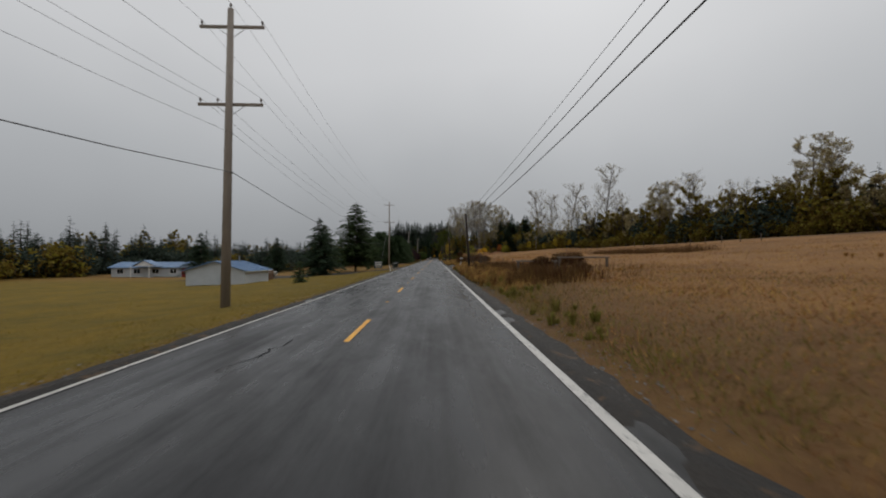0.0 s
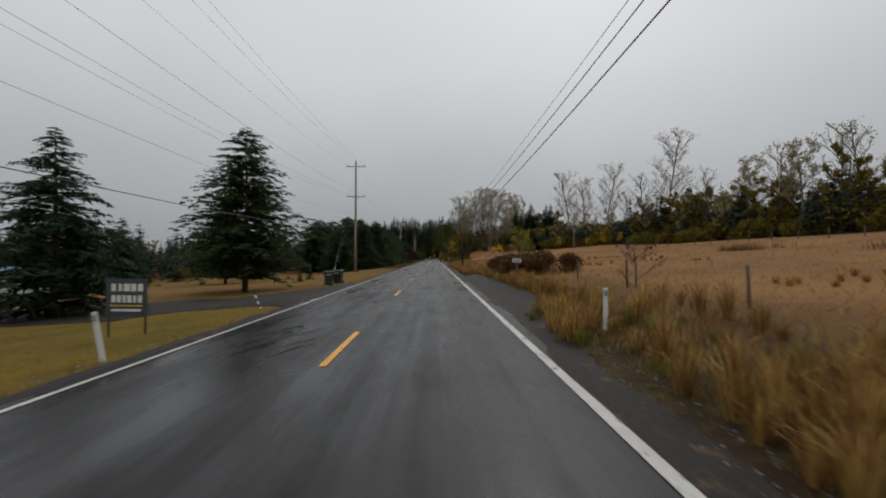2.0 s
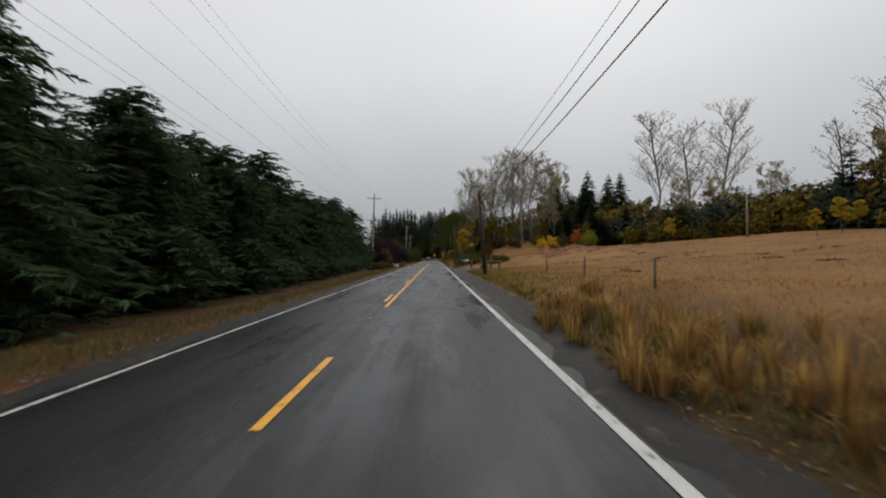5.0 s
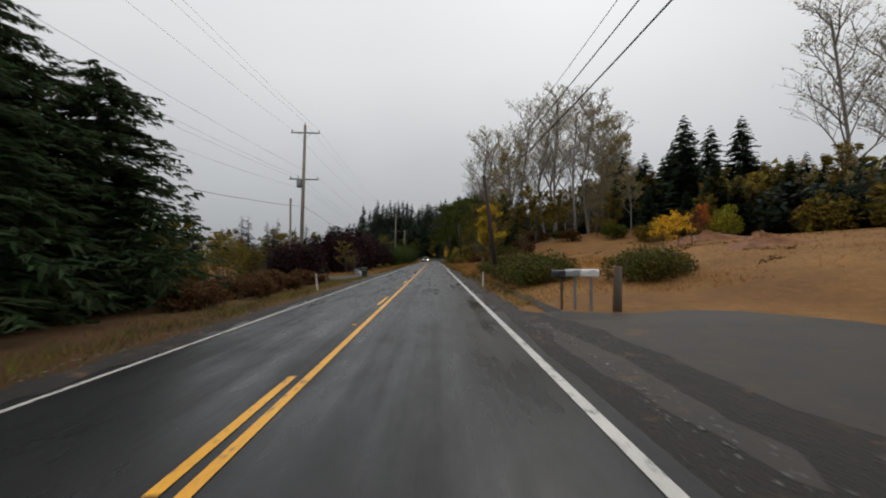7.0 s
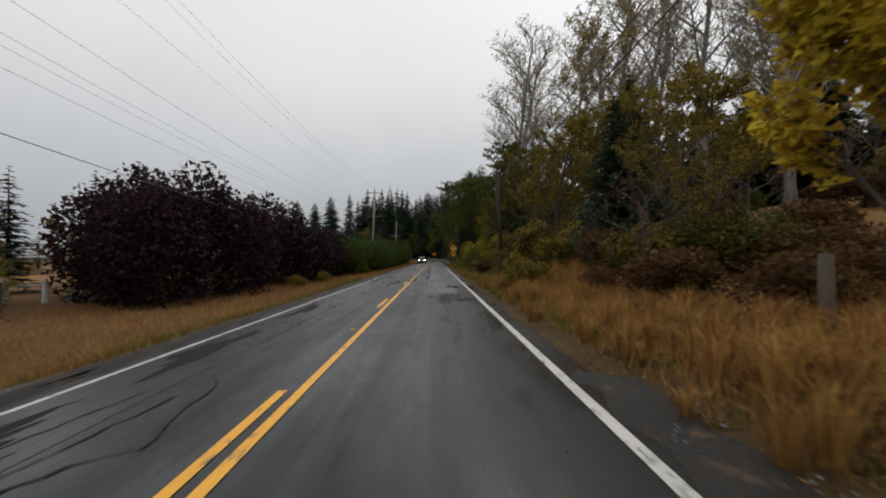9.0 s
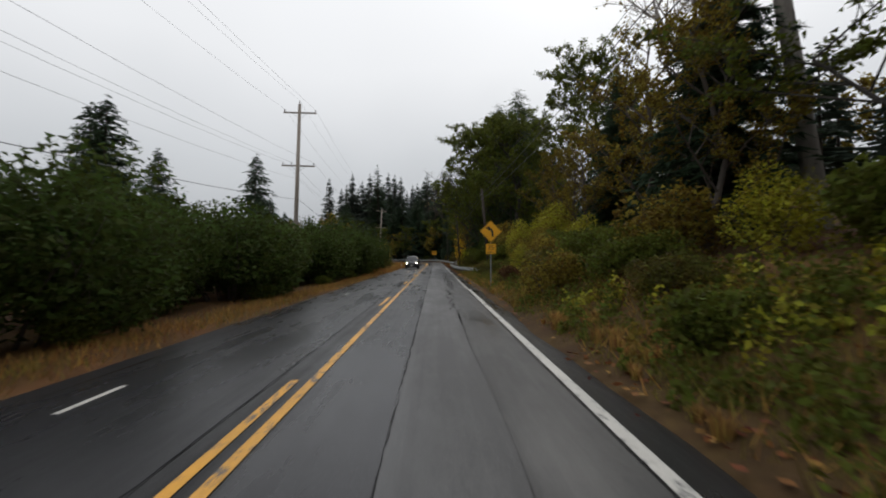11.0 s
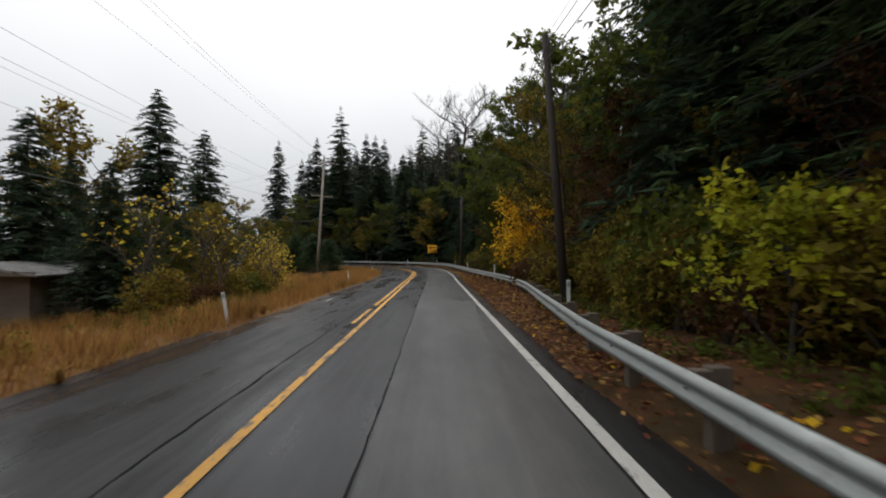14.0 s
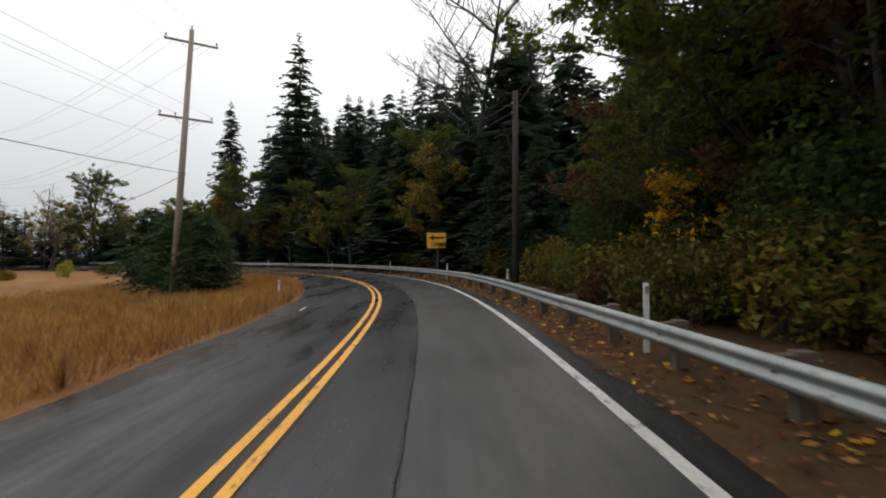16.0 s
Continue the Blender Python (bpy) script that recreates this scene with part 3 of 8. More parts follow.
def build_ground():
    xs = np.array(sorted(set(np.round(graded(-15, 16, 2200, 0.8, 1.16), 3)) | set(np.round(np.arange(-70, -15, 2.0), 3))))
    ys = np.array(graded(-20, 480, 2200, 1.25, 1.2))
    X, Y = np.meshgrid(xs, ys)
    x, y = X.ravel(), Y.ravel()
    s, l = station(x, y)
    off = np.clip((np.abs(l) - 3.4) / 6, 0, 1)
    z = land_z(s, l) + bumps(x, y) * off
    z = np.where((l > LEFT_EDGE - 0.35 - 0.75 * ((s > 256) & (s < 356))) & (l < RIGHT_EDGE + 0.35) & (s < S_MAX), np.minimum(z, road_z(s, np.clip(l, -3.6, 4)) - 0.1), z)
    nx, ny = len(xs), len(ys)
    i = np.arange(ny - 1)[:, None] * nx + np.arange(nx - 1)[None, :]
    f = np.stack([i, i + 1, i + nx + 1, i + nx], -1).reshape(-1, 4)
    ob = fixed("ground", (np.stack([x, y, z], 1), f), GROUND, "damp autumn ground of lawn, dry field grass and leaf litter", "ground", True)
    lawn = np.clip((-l - 3) / 1.5, 0, 1) * ramp(s, [(-500, 1), (118, 1), (140, 0.1), (900, 0.0)]) * ramp(s, [(-500, 1), (66, 1), (84, 0.45), (900, 0.45)])
    wood = ramp(s, [(-500, 0), (118, 0), (132, 1), (188, 1), (205, 0.5), (262, 0.8), (318, 1), (338, 0.1), (900, 0.0)]) * np.clip((46 + l) / 14, 0, 1) * (l < 0) + ramp(s, [(-500, 0), (236, 0), (250, 1), (900, 1)]) * (l > 0) * np.clip(ramp(s, [(-500, 0), (256, 0), (268, 1), (900, 1)]) + (l < 9.5), 0, 1) * np.clip(ramp(s, [(-500, 0.2), (326, 0.2), (338, 1), (900, 1)]) + (l > 9.5), 0, 1)
    far_right = np.clip((l - 66) / 8, 0, 1) * (s < 240)
    wood = np.clip(wood + far_right, 0, 1)
    col = ob.data.attributes.new("cover", "FLOAT_COLOR", "POINT")
    col.data.foreach_set("color", np.stack([lawn, wood, (l > 0) * np.clip((11 - l) / 5, 0, 1) * ramp(s, [(-500, 0.5), (10, 0.5), (30, 1), (138, 1), (146, 0), (198, 0), (206, 0.9), (900, 0.9)]), lawn * 0 + 1], 1).ravel())
    return ob


build_ground()


def strip(s0, s1, l0, l1, lift=0.0, step=2.0, wobble=0.0, seed=0, cols=None, on_land=False):
    """A strip along the road between two offsets, laid on its surface."""
    rng = np.random.default_rng(seed)
    n = max(1, int(round((s1 - s0) / step)))
    cols = cols or [0.0, 1.0]
    v, f = [], []
    for i in range(n + 1):
        s = s0 + (s1 - s0) * i / n
        q1 = l1[0] + (l1[1] - l1[0]) * i / n if isinstance(l1, tuple) else float(ramp(s, l1)) if isinstance(l1, list) else l1
        a, b = l0 + wobble * rng.uniform(-1, 1) * (not on_land), q1 + wobble * rng.uniform(-1, 1)
        for c in cols:
            l = a + (b - a) * c
            x, y, h = place(s, l)
            z = float(road_z(s, l)) if not on_land else float(road_z(s, l)) - 0.1 if LEFT_EDGE + 0.12 < l < RIGHT_EDGE - 0.12 else max(ground_at(x, y), float(road_z(s, max(LEFT_EDGE, min(RIGHT_EDGE, l)))) - 0.03 - 0.12 * abs(l - max(LEFT_EDGE, min(RIGHT_EDGE, l))) - 0.035)
            v.append((x, y, z + lift))
    k = len(cols)
    for i in range(n):
        for j in range(k - 1):
            f.append((i * k + j, i * k + j + 1, (i + 1) * k + j + 1, (i + 1) * k + j))
    g = Geo()
    g.add(v, f)
    return g


def build_road():
    g = Geo()
    n = int((S_MAX - 10 - S_MIN) / 2)
    ls = [LEFT_EDGE - 0.25, LEFT_EDGE, -1.7, 0, 1.9, RIGHT_EDGE, RIGHT_EDGE + 0.25]
    v, f = [], []
    for i in range(n + 1):
        s = S_MIN + 2 * i
        ra, rb = 0.06 * math.sin(s * 0.9) + 0.05 * math.sin(s * 2.3), 0.06 * math.sin(s * 0.7 + 1) + 0.05 * math.sin(s * 1.9)
        for j, l in enumerate(ls):
            e = l + (ra if j < 2 else rb if j > 4 else 0)
            x, y, h = place(s, e)
            v.append((x, y, float(road_z(s, e)) - (0.07 if j in (0, 6) else 0)))
    k = len(ls)
    for i in range(n):
        for j in range(k - 1):
            f.append((i * k + j, i * k + j + 1, (i + 1) * k + j + 1, (i + 1) * k + j))
    g.add(v, f)
    road = fixed("road", g, ASPHALT, "wet grey asphalt two-lane country road", "road", True)
    # resurfaced strips and the old wheel track near the bend
    for l0, l1, s0, s1, m, lab in ((-3.4, -0.42, 262, 337, ASPHALT_NEW, "newer dark asphalt overlay"), (-3.9, -3.42, 262, 350, ASPHALT_NEW, "newer dark asphalt overlay"), (0.22, 1.32, 268, 545, ASPHALT_NEW, "newer dark asphalt overlay"), (1.34, 2.5, 250.4, 338, ASPHALT_OLD, "worn light asphalt wheel track"), (2.49, 3.5, 252, 338, ASPHALT_MID, "greyed asphalt beside the edge line"), (2.49, 3.5, 338, 356, ASPHALT_MID, "greyed asphalt beside the edge line"), (1.34, (2.5, 3.5), 338, 356, ASPHALT_OLD, "worn light asphalt wheel track"), (1.34, 3.5, 356, 545, ASPHALT_MID, "worn light asphalt wheel track"), (-3.05, -1.75, 229, 262, ASPHALT_NEW, "dark wet asphalt along the lane edge"), (0.9, 2.9, 246, 250, ASPHALT_OLD, "light asphalt patch")):
        part("asphalt_patch", strip(s0, s1, l0, l1, 0.002 if (l0, s0) == (2.49, 338) else 0.005, 2.0, 0.03, int(s0)), m, road, lab)
    # edge and centre lines
    part("edge_line", strip(S_MIN, 297, 3.555, 3.715, 0.009), WHITE_LINE, road, "white edge line")
    part("edge_line", strip(297, 332, 3.50, 3.64, 0.009), WHITE_WORN, road, "worn white edge line")
    part("edge_line", strip(332, 545, 3.51, 3.67, 0.009), WHITE_LINE, road, "white edge line")
    part("edge_line", strip(S_MIN, 130, -3.25, -3.15, 0.009), WHITE_LINE, road, "white edge line")
    part("edge_line", strip(130, 264, -3.12, -3.02, 0.009), WHITE_LINE, road, "white edge line")
    for i in range(16):
        s = 263.9 + i * 15.6
        part("edge_line", strip(s - 0.55, s + 0.55, -2.64, -2.54, 0.011, 0.65), WHITE_LINE, road, "short piece of white edge line")
    for i in range(17):
        far = 11.7 + 12.19 * (i - 6)
        if far < 141:
            part("centre_line", strip(far - 3.05, far, -0.06, 0.06, 0.009, 1.0), YELLOW_LINE, road, "yellow lane dash")
    part("centre_line", strip(141, 262, 0.03, 0.15, 0.009), YELLOW_LINE, road, "solid yellow centre line")
    part("centre_line", strip(262, 352, 0.05, 0.17, 0.009), YELLOW_WORN, road, "worn yellow centre line")
    part("centre_line", strip(352, 545, 0.05, 0.17, 0.009), YELLOW_LINE, road, "solid yellow centre line")
    part("centre_line", strip(354, 545, -0.2, -0.08, 0.009), YELLOW_LINE, road, "solid yellow centre line")
    for k in range(11, 29):
        far = 11.7 + 12.19 * k
        part("centre_line", strip(far - 3.05, far, -0.21, -0.09, 0.009, 0.9), YELLOW_LINE if k < 21 else YELLOW_WORN, road, "yellow lane dash")
    # raised yellow road studs
    for k in range(0, 22):
        s = 11.7 + 12.19 * k + 4.6
        x, y, h = place(s, -0.02 if k < 11 else -0.14)
        part("road_stud", Geo().box((x, y, 0.008), (0.1, 0.1, 0.018), cut=0.006), YELLOW_LINE, road, "yellow road stud")
    # sealed cracks
    rng = np.random.default_rng(5)

    def crack(s0, l0, s1, l1, width, jag):
        n = max(4, int((abs(s1 - s0) + abs(l1 - l0)) / 0.25))
        v, f = [], []
        drift = 0.0
        for i in range(n + 1):
            u = i / n
            s = s0 + (s1 - s0) * u
            drift = drift * 0.6 + rng.normal(0, 0.4)
            l = l0 + (l1 - l0) * u + jag * 0.6 * drift
            w = width * rng.uniform(0.25, 1.1)
            for q in (-w, w):
                x, y, h = place(s, l + q)
                v.append((x, y, float(road_z(s, l + q)) + 0.008))
        for i in range(n):
            f.append((2 * i, 2 * i + 1, 2 * i + 3, 2 * i + 2))
        part("sealed_crack", Geo().add(v, f), TAR, road, "black tar-sealed crack")

    def blotch(s, l, rs, rl):
        n = 30
        a0, b0 = rng.uniform(0, 6, 2)
        v = [(*place(s, l)[:2], float(road_z(s, l)) + 0.0075)]
        for i in range(n):
            a = 2 * math.pi * i / n
            k = 0.72 + 0.2 * math.sin(3 * a + a0) + 0.14 * math.sin(7 * a + b0) + rng.uniform(-.14, .14)
            q, w = s + rs * k * math.sin(a) + 0.25 * rl * k * math.cos(a), l + rl * k * math.cos(a)
            v.append((*place(q, w)[:2], float(road_z(q, w)) + 0.0075))
        part("wet_patch", Geo().add(v, [(0, 1 + i, 1 + (i + 1) % n) for i in range(n)]), TAR, road, "dark wet patch in the asphalt")

    for c in ((67.2, -0.55, .3, .13), (68.4, -0.95, .36, .12), (69.6, -1.5, .3, .1), (71.8, -2.4, .6, .16), (73.2, -2.7, .8, .15), (59.6, -2.0, .3, .12), (60.6, -1.6, .3, .1), (162.6, -1.9, .4, .3), (222.6, -0.9, .5, .25), (224, -1.4, .45, .3), (229, -2.5, 2.0, .3), (234, -2.5, 2.6, .35), (240, -2.55, 2.4, .3)):
        blotch(*c)
    for c in ((60.2, -2.4, 61.6, -1.7, .05, .3), (69.0, -1.2, 69.4, -1.9, .05, .1), (62.5, -2.9, 64, -2.3, .03, .3),
              (100, -2.9, 112, -2.8, .035, .12), (98, -2.6, 104, -2.1, .03, .2), (97, -1.9, 101, -1.2, .03, .3), (101, -2.1, 106, -1.6, .03, .3), (158, -2.4, 166, -1.3, .06, .4), (161, -1.7, 164, -2.3, .05, .3), (170, -1.6, 176, -1.0, .05, .3),
              (196, -1.0, 202, -0.5, .04, .15), (206, -2.8, 216, -2.7, .03, .1), (212, -1.9, 217, -1.2, .025, .2), (219.5, -2.3, 223, -1.6, .02, .35), (222, -1.3, 224.2, -2.0, .02, .35), (226, -2.9, 231, -2.75, .025, .25), (233, -2.85, 237.5, -2.7, .022, .25), (240, -2.8, 245, -2.65, .02, .2), (226, -1.9, 231, -1.4, .018, .2),
              (214, 2.1, 217, 2.3, .012, .15), (222, 2.2, 225, 2.4, .014, .15), (234, 2.2, 237, 2.4, .014, .15),
              (288, 2.35, 296, 2.5, .04, .35), (292, 2.3, 300, 2.7, .05, .35), (298.5, 2.6, 308.5, 2.8, .05, .14), (299, 2.88, 304.5, 2.93, .045, .14), (289, 1.7, 290, 2.7, .03, .2), (299, 2.7, 306, 2.6, .045, .25), (304, 2.45, 318, 2.95, .03, .1), (316, 2.95, 324, 2.7, .03, .2), (326, 2.6, 332, 2.9, .03, .2),
              (268, 1.33, 345, 1.33, .012, .03), (345, 1.33, 420, 1.33, .01, .03), (268, -0.45, 340, -0.45, .012, .03), (338, -0.55, 376, -0.42, .02, .06)):
        crack(*c)
    for s0 in (58.6, 59.4, 60.0, 60.8, 66.8, 68.0, 69.2, 70.4, 160.5, 162.5, 221.5, 223.5, 225.5, 228):
        for k in range(3):
            a = rng.uniform(-2.4, -1.0)
            b = a + rng.uniform(0.3, 0.7)
            s = s0 + rng.uniform(-0.6, 0.6)
            crack(s, a, s + rng.uniform(0.6, 1.6), b, rng.uniform(.015, .04), .3)
    for i in range(14):
        s = rng.uniform(4, 240)
        l = rng.uniform(-2.9, -0.8)
        crack(s, l, s + rng.uniform(1, 3), l + rng.uniform(-.5, .5), .02, .2)
    return road


build_road()


def build_shoulders():
    right = [(-60, 4.4), (58, 4.45), (63, 5.5), (70, 5.8), (88, 5.8), (94, 4.7), (136, 4.7), (142, 5.2), (170, 5.3), (176, 6.0), (186, 5.6), (190, 4.75), (232, 4.6)]
    for name, s0, s1, l0, l1, w in (("shoulder_left", -60, 128, -3.15, -3.78, 0.12), ("shoulder_right", -60, 232, 3.6, right, 0.13), ("shoulder_left_far", 128, 262, -3.15, -3.72, 0.12)):
        fixed(name, strip(s0, s1, l0, l1, 0.05, 0.8, w, int(s0 + 99), [0, 0.32, 0.7, 1.0], True), GRAVEL, "wet gravel road shoulder with leaves and weeds", "shoulder", True)


build_shoulders()
fixed("wheel_rut", strip(188, 201, 5.3, 5.62, 0.03, 0.6, 0.09, 7, [0, 0.5, 1.0], True), GRAVEL, "dark muddy wheel rut beside the road", "rut", True)


def build_driveways():
    # each: stations along the road, and how far the drive runs out
    for name, s0, s1, l0, l1, flare, lab in (("driveway_gravel_1", 69.5, 79.2, -40, -3.5, 3.0, "wet gravel driveway to the blue-roofed house"), ("driveway_gravel_2", 218.5, 230, -26, -3.5, 3.2, "wet gravel driveway with puddles"), ("driveway_asphalt", 177, 187.5, 4.3, 10.5, 3.0, "cracked asphalt driveway strewn with leaves")):
        v, f = [], []
        n, k = 26, 7
        for i in range(n + 1):
            l = l0 + (l1 - l0) * i / n
            near = abs(l) - 3.5
            e = flare * math.exp(-near / 2.2)
            for j in range(k + 2):
                u = min(max(j - 1, 0), k - 1) / (k - 1)
                s = (s0 - e) + (s1 - s0 + 2 * e) * u + 0.25 * math.sin(l * 1.7 + 5 * u) * abs(2 * u - 1)
                s += 0.02 * (abs(l) - 4) ** 2 * (0.35 if l > 0 else 0.0)
                out = l + (6.0 * (1 - u) + 0.3 * math.sin(u * 17)) * i / n if l > 0 else l
                skirt = j in (0, k + 1)
                x, y, h = place(s + (0.3 if j else -0.3) * skirt, out)
                v.append((x, y, ground_at(x, y) + 0.045 - 0.3 * skirt))
        row = k + 2
        for i in range(n):
            for j in range(row - 1):
                f.append((i * row + j, i * row + j + 1, (i + 1) * row + j + 1, (i + 1) * row + j))
        fixed(name, Geo().add(v, f), DRIVE_WORN if "asphalt" in name else GRAVEL_PALE if "2" in name else GRAVEL, lab, "driveway", True)


build_driveways()


# ---- plants ----
def cards(points, size, rng, lean=0.5, long=1.5, spread=0.5, broad=False):
    """Small pointed leaf faces at the points, turned at random."""
    p = np.asarray(points, float)
    n = len(p)
    a = rng.normal(size=(n, 3))
    a[:, 2] *= spread
    a /= np.linalg.norm(a, axis=1)[:, None] + 1e-9
    b = rng.normal(size=(n, 3))
    b -= (b * a).sum(1)[:, None] * a
    b /= np.linalg.norm(b, axis=1)[:, None] + 1e-9
    s = (np.asarray(size) * rng.uniform(0.6, 1.3, n))[:, None]
    a, b = a * s * long * 0.5, b * s * 0.5
    down = np.zeros((n, 3))
    down[:, 2] = -s[:, 0] * lean * 0.4
    if not broad:
        v = np.stack([p - a * 0.9 + b, p + a * 1.2 + down, p - a * 0.5 - b * 1.1], 1).reshape(-1, 3)
        return v, np.arange(3 * n).reshape(-1, 3)
    v = np.stack([p - a, p + b * 0.9 - a * 0.1, p + a + down, p - b * 0.9 - a * 0.1], 1).reshape(-1, 3)
    return v, np.arange(4 * n).reshape(-1, 4)


def joined(parts):
    vs, fs, k = [], [], 0
    for v, f in parts:
        vs.append(np.asarray(v, float))
        fs.extend((np.asarray(f) + k).tolist() if not isinstance(f, list) else [tuple(i + k for i in q) for q in f])
        k += len(v)
    return np.concatenate(vs), fs


def conifer(h, r, levels, per, sprays, seed, low=0.07, droop=0.38, rise=0.22, top=0.8, size=1.0, limbs=True, twigs=0):
    """Trunk and crown of a conifer: whorls of drooping boughs with flat sprays."""
    rng = np.random.default_rng(seed)
    wood = Geo()
    wood.tube([(0, 0, 0), (0.01 * h, 0, h * 0.5), (0, 0, h * 0.985)], [0.014 * h + 0.05, 0.009 * h + 0.03, 0.01], 7)
    quads = []
    for i in range(levels):
        u = i / levels
        u = min(max(u, 0), 0.995)
        for j in range(per):
            uu = min(max(u + rng.uniform(-1.3, 1.3) / levels, 0), 0.992)
            z = h * (low + (1 - low) * uu)
            a = 2 * math.pi * (j + rng.uniform(-0.5, 0.5)) / per + i * 1.3
            L = (r * (1 - uu) ** top) * rng.uniform(0.42, 1.15) + 0.03 * h * (1 - u) + 0.1
            if u < 0.12:
                L *= 0.75
            dirv = np.array([math.cos(a), math.sin(a), 0.0])
            side = np.array([-math.sin(a), math.cos(a), 0.0])
            dr = droop * rng.uniform(0.5, 1.5)
            if limbs and rng.random() < 0.6:
                e = dirv * L * 0.75 + np.array([0, 0, z + L * (rise * 0.75 - dr * 0.56)])
                wood.tube([(0, 0, z), tuple(e)], [0.012 + 0.006 * L, 0.006], 3, False)
            for t in np.linspace(0.16, 1.0, sprays):
                p = dirv * L * t + np.array([0, 0, z + L * (rise * t - dr * t * t) + rng.uniform(-.04, .04) * L])
                w = (L * 0.36 * (1 - 0.55 * t) + 0.1) * rng.uniform(0.7, 1.25) * size
                fall = np.array([0, 0, -w * rng.uniform(0.1, 0.5)])
                for q in (-1, 1) * twigs:
                    c = p + dirv * w * rng.uniform(-0.3, 0.5)
                    tip = c + dirv * w * rng.uniform(0.15, 0.75) + side * q * w * rng.uniform(0.3, 1.0) + fall * rng.uniform(0.4, 1.4)
                    wide = np.array([dirv[0], dirv[1], rng.uniform(-0.8, 0.8)]) * w * 0.12
                    quads.append((c - wide, tip, c + wide))
                for q in (-1, 1) if not twigs else ():
                    quads.append((p - dirv * w * 0.25, p + dirv * w * rng.uniform(0.5, 0.9) + side * q * w * rng.uniform(0.8, 1.15) + fall, p + dirv * w * rng.uniform(0.8, 1.1) + side * q * w * rng.uniform(-0.1, 0.15) + fall * 0.5))
    v = np.array(quads).reshape(-1, 3)
    return wood, (v, np.arange(len(v)).reshape(-1, 3))


def broadleaf(h, r, seed, leaves=1200, leaf=0.22, forks=(6, 4, 4, 3), clear=0.3, up=0.45, thick=0.016, hang=0.0, tops=0.35, broad=False):
    """Trunk with limbs and twigs, and a loose crown of leaves."""
    rng = np.random.default_rng(seed)
    wood = Geo()
    ends = []

    def grow(p, way, length, radius, level):
        mid = p + way * length * 0.5 + Vector(rng.normal(size=3)) * length * 0.05
        end = p + way * length + Vector(rng.normal(size=3)) * length * 0.05
        if level > 1:
            wood.tube([p, end], [radius, radius * 0.5], 3, False)
        else:
            wood.tube([p, mid, end], [radius, radius * 0.75, radius * 0.5], 6 if level == 0 else 4, False)
        if level >= len(forks):
            ends.append((mid, end))
            return
        if level >= 2:
            ends.append((mid, end))
        n = forks[level]
        for i in range(n):
            u = clear + (1 - clear) * (i + rng.uniform(0.2, 1)) / n if level == 0 else 0.35 + 0.65 * (i + 1) / n
            q = p.lerp(mid, u * 2) if u < 0.5 else mid.lerp(end, u * 2 - 1)
            a = rng.uniform(0, 2 * math.pi) if level else i * 2.4 + rng.uniform(-.4, .4)
            out = Vector((math.cos(a), math.sin(a), 0))
            w = (way * (0.55 if level else up) + out * rng.uniform(0.5, 0.9) + Vector((0, 0, 0.28 - hang * level * 0.3))).normalized()
            ln = (r * rng.uniform(0.75, 1.05) * (1.15 - 0.55 * u)) if level == 0 else length * rng.uniform(0.45, 0.62)
            grow(q, w, ln, max(0.006, radius * (0.42 if level == 0 else 0.5)), level + 1)

    grow(Vector((0, 0, 0)), Vector((rng.uniform(-.04, .04), rng.uniform(-.04, .04), 1)).normalized(), h * (1 - tops * 0.35), h * thick + 0.03, 0)
    if not leaves:
        return wood, None
    e = np.array([[*m, *q] for m, q in ends])
    k = rng.integers(0, len(e), leaves)
    t = rng.uniform(0.1, 1.15, leaves)[:, None]
    pts = e[k, :3] * (1 - t) + e[k, 3:] * t + rng.normal(size=(leaves, 3)) * leaf * 0.9
    return wood, cards(pts, leaf, rng, 0.6, broad=broad)


def bush(rx, ry, h, seed, leaves=1400, leaf=0.14, stems=14, lumps=7, base=0.0, broad=False):
    """A shrub: stems and several uneven clumps of leaves."""
    rng = np.random.default_rng(seed)
    wood = Geo()
    cs = []
    for i in range(lumps):
        a, q = rng.uniform(0, 6.28), math.sqrt(rng.uniform(0, 1)) * 0.62
        cs.append((math.cos(a) * q * rx, math.sin(a) * q * ry, base + (h - base) * rng.uniform(0.3, 0.72) * (1 - 0.3 * q), rng.uniform(0.36, 0.55)))
    for i in range(stems):
        c = cs[i % lumps]
        wood.tube([(c[0] * 0.4 + rng.uniform(-.1, .1), c[1] * 0.4 + rng.uniform(-.1, .1), 0), (c[0] * 0.8, c[1] * 0.8, c[2] * 0.6), (c[0] + rng.uniform(-.5, .5) * rx * .5, c[1] + rng.uniform(-.5, .5) * ry * .5, c[2] * rng.uniform(1.0, 1.4))], [0.03, 0.02, 0.006], 3, False)
    n = leaves
    k = rng.integers(0, lumps, n)
    c = np.array(cs)[k]
    d = rng.normal(size=(n, 3))
    d /= np.linalg.norm(d, axis=1)[:, None]
    rad = rng.uniform(0.45, 1.08, n)[:, None] ** 0.6
    pts = c[:, :3] + d * rad * c[:, 3:] * np.array([rx, ry, h * 0.72])
    pts[:, 2] = np.maximum(pts[:, 2], rng.uniform(0.02, 0.25, n))
    return wood, cards(pts, leaf, rng, 0.5, broad=broad)


def plant(name, made, bark, leaf_mat, label, category="tree", group="", crown="crown"):
    """A plant at the origin, with its trunk and crown, to be copied about."""
    root = thing(name, (0, 0, 0), 0, label, category, group)
    wood = part("trunk" if category == "tree" else "stem", made[0], bark, root, "", True)
    if category != "tree":
        tagged(wood, "", "", "", "stuff")
    if made[1] is not None:
        part(crown, made[1], leaf_mat, root)
    return root


